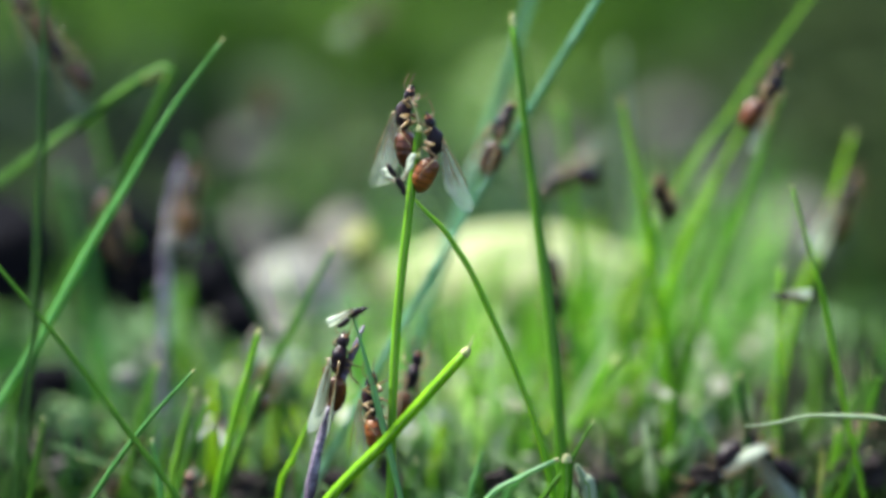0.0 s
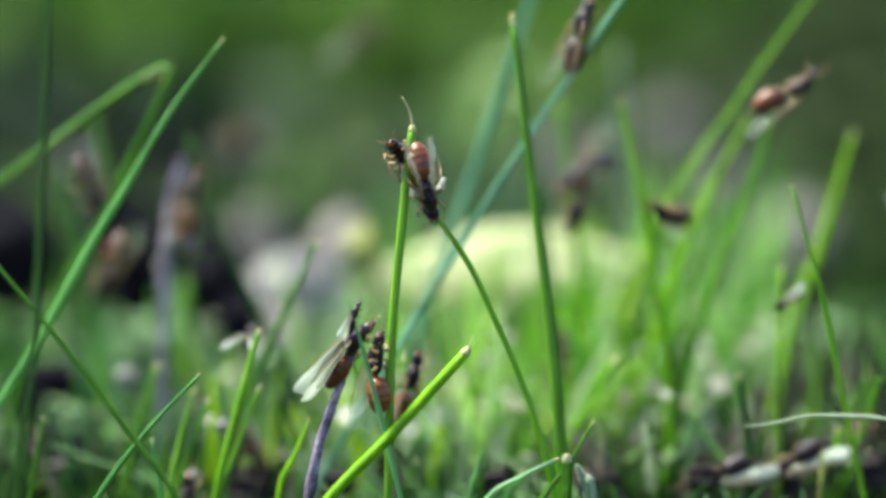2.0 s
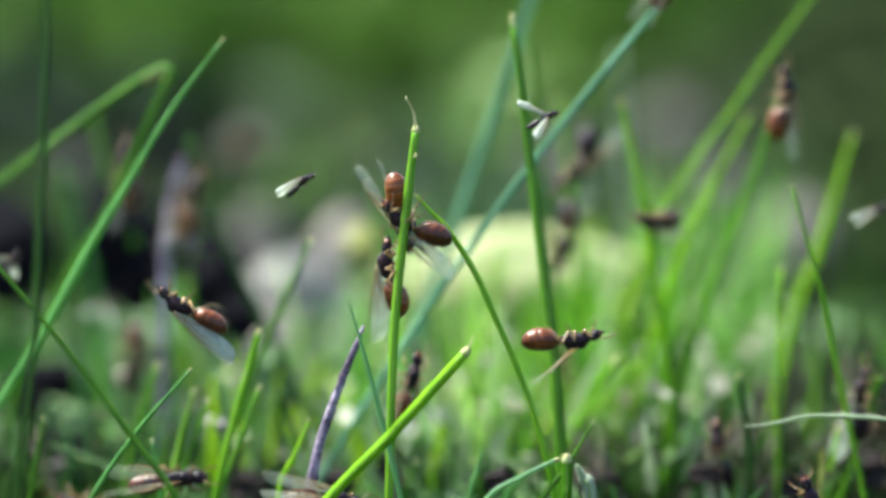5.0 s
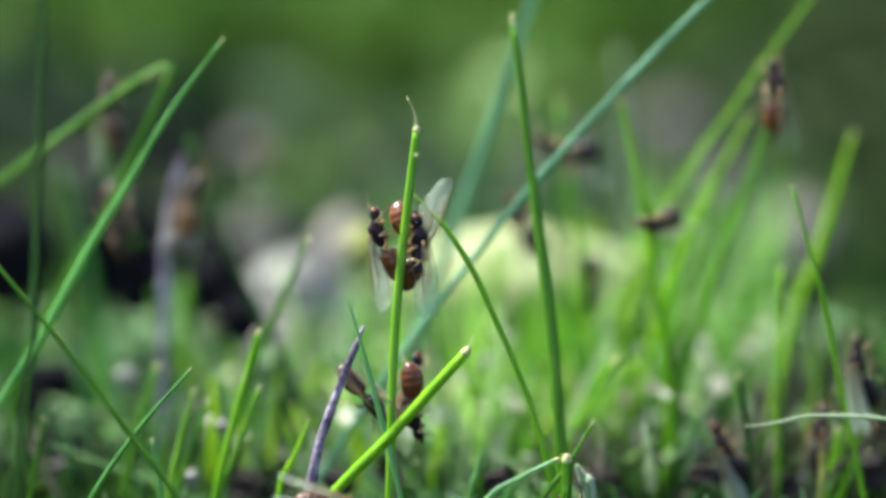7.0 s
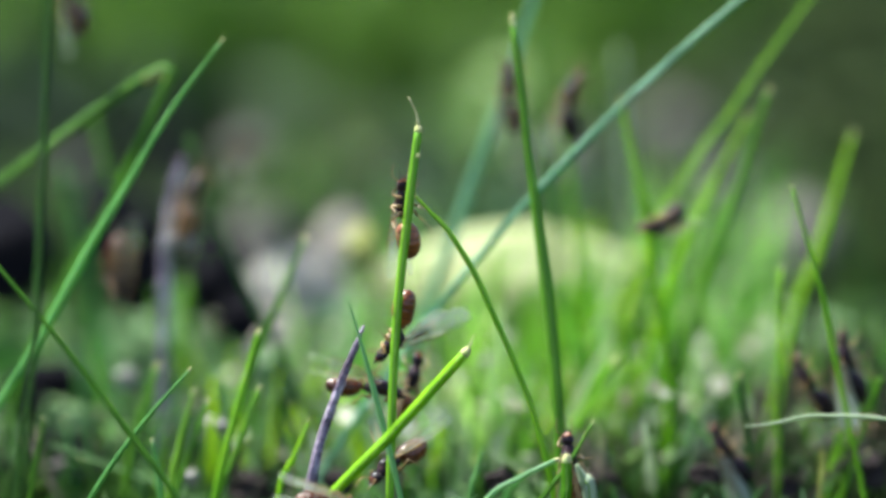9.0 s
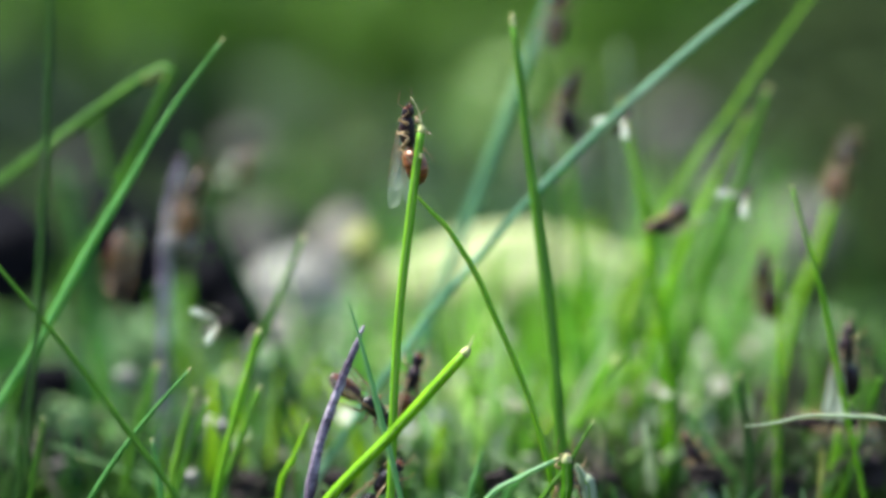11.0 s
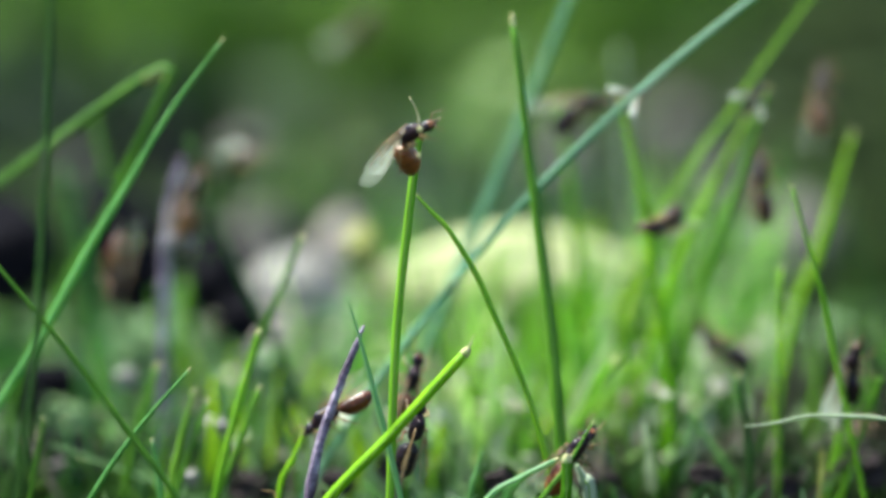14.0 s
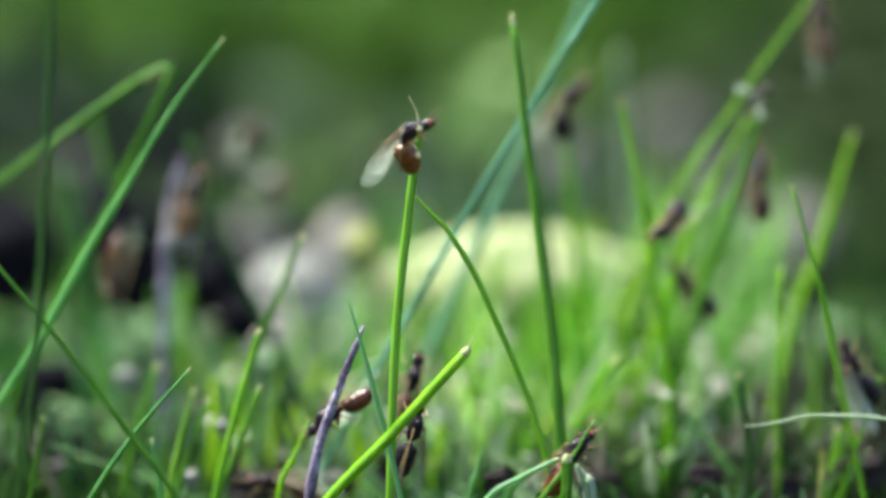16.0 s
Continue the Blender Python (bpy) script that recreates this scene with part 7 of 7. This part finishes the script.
    walk(ant_leaf, [(0.00, stance(11.0, 25.3, 17.7, -84, 60, 0)),
        (1.00, stance(10.3, 25.7, 21.0, -87, 60, 0)),
        (2.00, stance(13.4, 26.5, 26.6, -101, 60, 0)),
        (2.50, stance(12.9, 26.3, 24.9, -104, 60, 0)),
        (3.00, stance(12.7, 26.2, 24.4, -104, 60, 0)),
        (4.00, stance(12.2, 26.0, 23.1, -118, 60, 0)),
        (4.20, stance(12.2, 26.0, 23.1, -118, 60, 0)),
        (6.30, stance(12.0, 26.0, 23.0, -63, 60, 0)),
        (6.50, stance(11.3, 26.0, 23.0, -59, 60, 0)),
        (6.67, stance(10.2, 26.0, 23.2, -1, 60, 0)),
        (6.83, stance(9.2, 26.1, 23.4, 58, 60, 0)),
        (7.00, stance(8.2, 26.1, 23.5, 117, 60, 0)),
        (7.50, stance(7.3, 26.5, 26.5, 103, 60, 0)),
        (8.00, stance(6.6, 26.9, 29.6, 93, 60, 0)),
        (8.50, stance(5.9, 27.4, 33.0, 93, 60, 0)),
        (9.00, stance(6.7, 27.8, 36.1, 95, 60, 0)),
        (9.20, stance(6.7, 28.0, 36.9, 93, 60, 0)),
        (11.30, stance(11.7, 29.1, 45.3, 79, 60, 0)),
        (12.00, stance(11.7, 29.3, 46.2, 79, 60, 0)),
        (12.50, stance(12.5, 29.4, 47.4, 78, 60, 0)),
        (13.50, stance(13.5, 29.9, 50.7, 82, 60, 0)),
        (14.20, stance(78.0, 33.9, 58.7, 82, 60, 0)),
        (15.20, stance(96.0, 35.9, -4.0, 82, 60, 0)),
        (16.00, stance(96.0, 35.9, -4.0, 82, 60, 0))])
    walk(ant_thicket, [(0.00, stance(21.3, 20.5, 27.0, 107, 30, 50)),
        (1.00, stance(21.7, 20.5, 26.9, 103, 30, 50)),
        (1.50, stance(22.0, 20.3, 25.8, 101, 30, 50)),
        (2.00, stance(22.1, 20.3, 25.6, 150, 30, 50)),
        (2.50, stance(22.3, 20.3, 25.5, 199, 30, 50)),
        (4.00, stance(20.9, 20.2, 25.1, 164, 30, 50)),
        (8.50, stance(21.3, 20.2, 25.0, 189, 30, 50)),
        (12.00, stance(22.0, 20.3, 25.3, 198, 30, 50)),
        (12.50, stance(21.6, 20.3, 25.5, 238, 30, 50)),
        (13.50, stance(21.3, 20.2, 24.9, 187, 30, 50)),
        (16.00, stance(21.9, 20.2, 24.9, 211, 30, 50))])
    walk(ant_perch, [(0.00, stance(30.6, 18.9, 36.9, 62, 160, 0)),
        (0.50, stance(30.3, 18.8, 36.3, 75, 160, 0)),
        (1.00, stance(29.7, 18.8, 36.6, 71, 160, 0)),
        (1.50, stance(31.9, 19.0, 38.0, 13, 170, 0)),
        (2.00, stance(32.6, 18.9, 37.4, 33, 170, 0)),
        (2.50, stance(32.2, 18.9, 37.4, 35, 170, 0)),
        (3.00, stance(32.4, 18.8, 36.3, 85, 180, 0)),
        (6.50, stance(32.4, 18.8, 36.3, 87, 180, 0)),
        (7.00, stance(31.7, 18.9, 36.9, 93, 130, 0)),
        (7.30, stance(32.9, 19.7, 42.8, 84, 130, 0)),
        (7.60, stance(35.0, 20.7, 50.0, 84, 130, 0)),
        (8.30, stance(78.0, 24.7, 58.0, 84, 130, 0)),
        (9.30, stance(96.0, 26.7, -4.0, 84, 130, 0)),
        (16.00, stance(96.0, 26.7, -4.0, 84, 130, 0))])
    walk(male_perch, [(0.00, stance(84.0, 17.8, -4.0, 76, 60, 0)),
        (9.30, stance(50.6, 17.8, 15.0, 76, 60, 0)),
        (10.60, stance(33.7, 19.2, 24.7, 53, 60, 0)),
        (11.30, stance(27.1, 19.8, 29.3, 50, 60, 0)),
        (11.50, stance(28.4, 20.1, 31.2, 60, 60, 0)),
        (12.00, stance(29.6, 20.6, 34.8, 66, 60, 0)),
        (12.50, stance(30.3, 20.9, 36.8, 34, 60, 0)),
        (13.00, stance(30.2, 20.9, 37.1, 11, 60, 0)),
        (13.25, stance(30.2, 21.6, 37.0, 30, -20, 0)),
        (13.50, stance(30.1, 22.2, 36.6, 58, -85, 0)),
        (16.00, stance(30.5, 22.2, 36.8, 40, -85, 0))])
    walk(male_blue, [(0.00, stance(16.5, 21.0, 51.9, 56, 60, 0)),
        (9.40, stance(16.5, 21.0, 51.9, 56, 60, 0)),
        (10.60, stance(17.0, 19.1, 38.8, 63, 60, 0)),
        (11.50, stance(16.7, 18.3, 32.6, 60, 60, 0)),
        (12.50, stance(16.5, 19.0, 37.5, 45, 60, 0)),
        (13.50, stance(16.7, 18.9, 36.9, 49, 60, 0)),
        (14.50, stance(19.3, 18.8, 36.8, 32, 60, 0)),
        (15.00, stance(19.4, 19.1, 38.6, 45, 60, 0)),
        (15.30, stance(20.9, 19.3, 40.2, 24, 60, 0)),
        (15.70, stance(21.7, 19.8, 43.4, 34, 60, 0)),
        (16.00, stance(21.3, 20.5, 48.7, 37, 60, 0))])
    walk(ant_stem_right, [(0.00, stance(84.0, 23.4, -4.0, 96, 20, 0)),
        (9.30, stance(51.0, 23.4, 4.4, 96, 20, 0)),
        (10.50, stance(35.1, 24.5, 12.4, 103, 20, 0)),
        (11.30, stance(31.2, 25.6, 20.2, 93, 20, 0)),
        (12.00, stance(30.6, 26.0, 22.9, 95, 20, 0)),
        (12.50, stance(31.1, 26.4, 25.5, 94, 20, 0)),
        (13.00, stance(31.6, 26.5, 26.5, 93, 20, 0)),
        (16.00, stance(31.4, 26.6, 27.4, 88, 20, 0))])
    walk(ant_high, [(0.00, stance(84.0, 29.6, -4.0, 83, 60, 0)),
        (9.30, stance(51.9, 29.6, 19.9, 83, 60, 0)),
        (10.80, stance(40.8, 30.7, 27.5, 74, 60, 0)),
        (12.00, stance(39.1, 31.4, 32.8, 78, 60, 0)),
        (12.50, stance(38.7, 31.4, 32.8, 81, 60, 0)),
        (13.50, stance(37.8, 31.7, 34.5, 85, 60, 0)),
        (14.50, stance(38.6, 32.1, 37.3, 89, 60, 0)),
        (15.50, stance(38.1, 32.8, 42.4, 99, 60, 0)),
        (16.00, stance(38.2, 32.8, 42.8, 100, 60, 0))])
    walk(ant_far_right, [(0.00, stance(40.6, 32.3, 24.6, 70, 30, 0)),
        (0.50, stance(40.9, 32.4, 25.5, 27, 30, 0)),
        (1.00, stance(42.8, 32.4, 25.7, 15, 30, 0)),
        (1.50, stance(44.4, 32.4, 25.1, 5, 30, 0)),
        (2.00, stance(50.9, 32.3, 24.0, 0, 30, 0)),
        (3.20, stance(82.0, 36.3, -4.0, 0, 30, 0)),
        (16.00, stance(82.0, 36.3, -4.0, 0, 30, 0))])
    walk(male_right, [(0.00, stance(32.6, 13.3, 18.7, 174, 150, 0)),
        (1.50, stance(32.7, 13.2, 18.3, 198, 150, 0)),
        (2.50, stance(32.0, 13.3, 18.6, 220, 105, 0)),
        (3.50, stance(31.2, 13.3, 18.9, 241, 60, 0)),
        (4.20, stance(31.4, 13.3, 18.7, 231, 60, 0)),
        (4.37, stance(33.0, 13.5, 20.0, 285, 60, 0)),
        (4.53, stance(34.6, 13.7, 21.4, 340, 60, 0)),
        (4.70, stance(36.1, 13.9, 22.7, 394, 60, 0)),
        (5.40, stance(49.7, 14.9, 30.1, 387, 60, 0)),
        (6.60, stance(82.0, 18.9, -4.0, 387, 60, 0)),
        (16.00, stance(82.0, 18.9, -4.0, 387, 60, 0))])
    walk(ant_soil_right, [(0.00, stance(25.8, 13.0, 2.3, 218, 30, 0)),
        (1.00, stance(26.0, 13.0, 1.8, 200, 30, 0)),
        (2.00, stance(26.4, 13.0, 1.8, 198, 30, 0)),
        (3.00, stance(26.4, 13.0, 1.8, 212, 30, 0)),
        (3.50, stance(26.5, 13.0, 1.9, 180, 30, 0)),
        (3.85, stance(26.3, 13.0, 2.3, 140, 45, 0)),
        (4.20, stance(25.9, 13.0, 2.7, 93, 60, 0)),
        (6.50, stance(27.1, 13.0, 3.4, 117, 30, 0)),
        (9.20, stance(27.3, 13.0, 3.3, 123, 30, 0)),
        (11.30, stance(24.0, 13.0, 1.8, 120, 30, 0)),
        (11.50, stance(23.5, 13.0, 0.1, 77, 65, 0)),
        (11.70, stance(22.9, 13.0, -1.6, 34, 100, 0)),
        (12.60, stance(35.7, 13.0, -1.7, 17, 150, 0)),
        (13.40, stance(50.7, 17.6, -1.0, 11, 150, 0)),
        (16.00, stance(52.9, 17.6, -1.0, 11, 150, 0))])
    walk(ant_wandering, [(0.00, stance(31.1, 13.0, 3.0, 133, 30, 0)),
        (0.50, stance(32.3, 13.0, 3.6, 170, 30, 0)),
        (1.00, stance(32.7, 13.0, 2.9, 204, 30, 0)),
        (1.50, stance(33.1, 13.0, 2.9, 202, 30, 0)),
        (2.50, stance(34.2, 13.0, 4.1, 205, 30, 0)),
        (2.75, stance(36.1, 13.0, 5.0, 128, 30, 0)),
        (3.00, stance(38.0, 13.0, 5.9, 52, 30, 0)),
        (3.50, stance(38.8, 13.0, 8.0, 89, 0, 0)),
        (4.20, stance(39.2, 13.0, 8.2, 83, 0, 0)),
        (6.50, stance(39.4, 13.0, 10.1, 93, 30, 0)),
        (7.00, stance(39.5, 13.0, 11.3, 104, 30, 0)),
        (8.00, stance(38.7, 13.0, 12.2, 104, 30, 0)),
        (9.20, stance(38.3, 13.0, 11.7, 106, 30, 0)),
        (11.30, stance(38.0, 13.0, 12.5, 91, 30, 0)),
        (13.50, stance(38.0, 13.0, 11.8, 96, 30, 0)),
        (14.50, stance(38.8, 13.0, 10.7, 75, 30, 50)),
        (15.00, stance(38.4, 13.0, 10.5, 73, 30, 0)),
        (16.00, stance(39.1, 13.0, 11.3, 117, 30, 0))])
    walk(ant_mid_right, [(0.00, stance(84.0, 20.8, -4.0, 27, 60, 0)),
        (4.40, stance(49.2, 20.8, 0.2, 27, 60, 0)),
        (6.30, stance(37.5, 15.0, 3.5, 89, 60, 0)),
        (7.50, stance(35.5, 15.0, 5.4, 86, 60, 0)),
        (9.00, stance(35.2, 15.0, 9.5, 120, 30, 0)),
        (11.30, stance(36.6, 15.0, 5.7, 180, 30, 0)),
        (11.50, stance(35.5, 15.0, 5.4, 138, 30, 0)),
        (12.00, stance(30.4, 15.0, 8.0, 132, 30, 0)),
        (12.50, stance(29.8, 15.0, 9.6, 124, 30, 0)),
        (13.00, stance(29.7, 27.0, 9.4, 131, 30, 0)),
        (13.50, stance(28.1, 27.0, 11.0, 136, 30, 0)),
        (14.50, stance(28.3, 27.0, 11.2, 138, 30, 0)),
        (15.00, stance(28.1, 27.0, 11.3, 130, 30, 0)),
        (15.50, stance(26.9, 27.0, 13.2, 131, 30, 0)),
        (16.00, stance(25.0, 27.0, 16.9, 128, 30, 0))])
    walk(ant_stub, [(0.00, stance(84.0, -0.7, -4.0, 7, 150, 0)),
        (4.40, stance(47.0, -0.7, 1.7, 7, 150, 0)),
        (4.77, stance(38.2, -0.7, 1.4, 63, 150, 0)),
        (5.13, stance(29.4, -0.8, 1.1, 118, 150, 0)),
        (5.50, stance(20.6, -0.8, 0.7, 174, 150, 0)),
        (5.85, stance(16.3, -0.9, 0.2, 144, 105, 0)),
        (6.20, stance(12.0, -0.9, -0.3, 114, 60, 0)),
        (8.40, stance(11.3, -0.9, -0.3, 98, 60, 0)),
        (9.00, stance(11.5, -0.2, 5.0, 99, 60, 0)),
        (9.20, stance(11.4, -0.2, 5.2, 97, 60, 0)),
        (10.50, stance(11.2, -0.5, 3.0, 93, 60, 0)),
        (11.50, stance(10.8, -0.4, 3.6, 90, 60, 0)),
        (12.50, stance(10.3, -0.1, 5.6, 77, 50, 0)),
        (13.00, stance(11.0, -0.1, 5.8, 68, 50, 0)),
        (13.50, stance(11.1, -0.1, 6.0, 56, 40, 0)),
        (16.00, stance(11.0, -0.1, 5.9, 55, 40, 0))])
    walk(ant_lurking, [(0.00, stance(17.5, 35.2, 2.1, 96, 60, 0)),
        (5.40, stance(17.5, 35.2, 2.1, 96, 60, 0)),
        (6.30, stance(15.5, 37.9, 21.3, 100, 60, 0)),
        (6.50, stance(15.5, 37.8, 20.8, 97, 60, 0)),
        (6.67, stance(15.5, 37.6, 19.3, 154, 60, 0)),
        (6.83, stance(15.6, 37.4, 17.7, 210, 60, 0)),
        (7.00, stance(15.6, 37.2, 16.1, 267, 60, 0)),
        (7.50, stance(16.3, 36.3, 9.7, 273, 60, 0)),
        (8.20, stance(17.5, 35.2, 2.1, 276, 60, 0)),
        (16.00, stance(17.5, 35.2, 2.1, 276, 60, 0))])
    walk(ant_dim, [(0.00, stance(12.3, 36.0, 8.0, 81, 60, 0)),
        (4.00, stance(12.5, 36.0, 7.7, 83, 60, 0)),
        (6.50, stance(13.6, 35.7, 6.1, 68, 60, 0)),
        (9.20, stance(13.6, 35.7, 5.9, 67, 60, 0)),
        (11.00, stance(13.6, 35.3, 3.0, 69, 60, 0)),
        (16.00, stance(12.7, 35.1, 1.2, 76, 60, 0))])
    for i, ant in enumerate((ant_dark, ant_climber, ant_top, ant_low, male_tip, ant_twig, ant_red, ant_newcomer, ant_moss, ant_stalk, ant_blade_climber, ant_leaf, ant_perch, ant_wandering, ant_mid_right, ant_stub)):
        stride(ant, i)
    droop(ant_climber, [(0.0, 4), (2.5, 12), (3.5, 20), (4.2, 10), (6.5, 5), (11.3, 12), (12.5, 25), (13.0, 40), (13.4, 66), (16.0, 66)])
    droop(ant_dark, [(0.0, 25), (1.0, 45), (2.0, 15), (3.5, 0), (4.2, 0), (6.5, 0), (8.5, 0), (9.0, 15), (16.0, 10)])
    droop(ant_top, [(0.0, 10), (2.0, 25), (3.0, 5), (4.0, 10), (16.0, 10)])
    droop(ant_tuft, [(0.0, 35), (1.5, 60), (2.5, 20), (7.0, 20), (12.0, 30), (12.7, 40), (16.0, 30)])
    sag(ant_climber, [(0.0, 0), (12.9, 0), (13.5, 20), (16.0, 20)])
    sag(ant_dark, [(0.0, 15), (1.5, 0), (2.5, -10), (3.0, 0), (3.2, 8), (3.5, -6), (3.8, 6), (4.2, 0), (16.0, 0)])


motions()
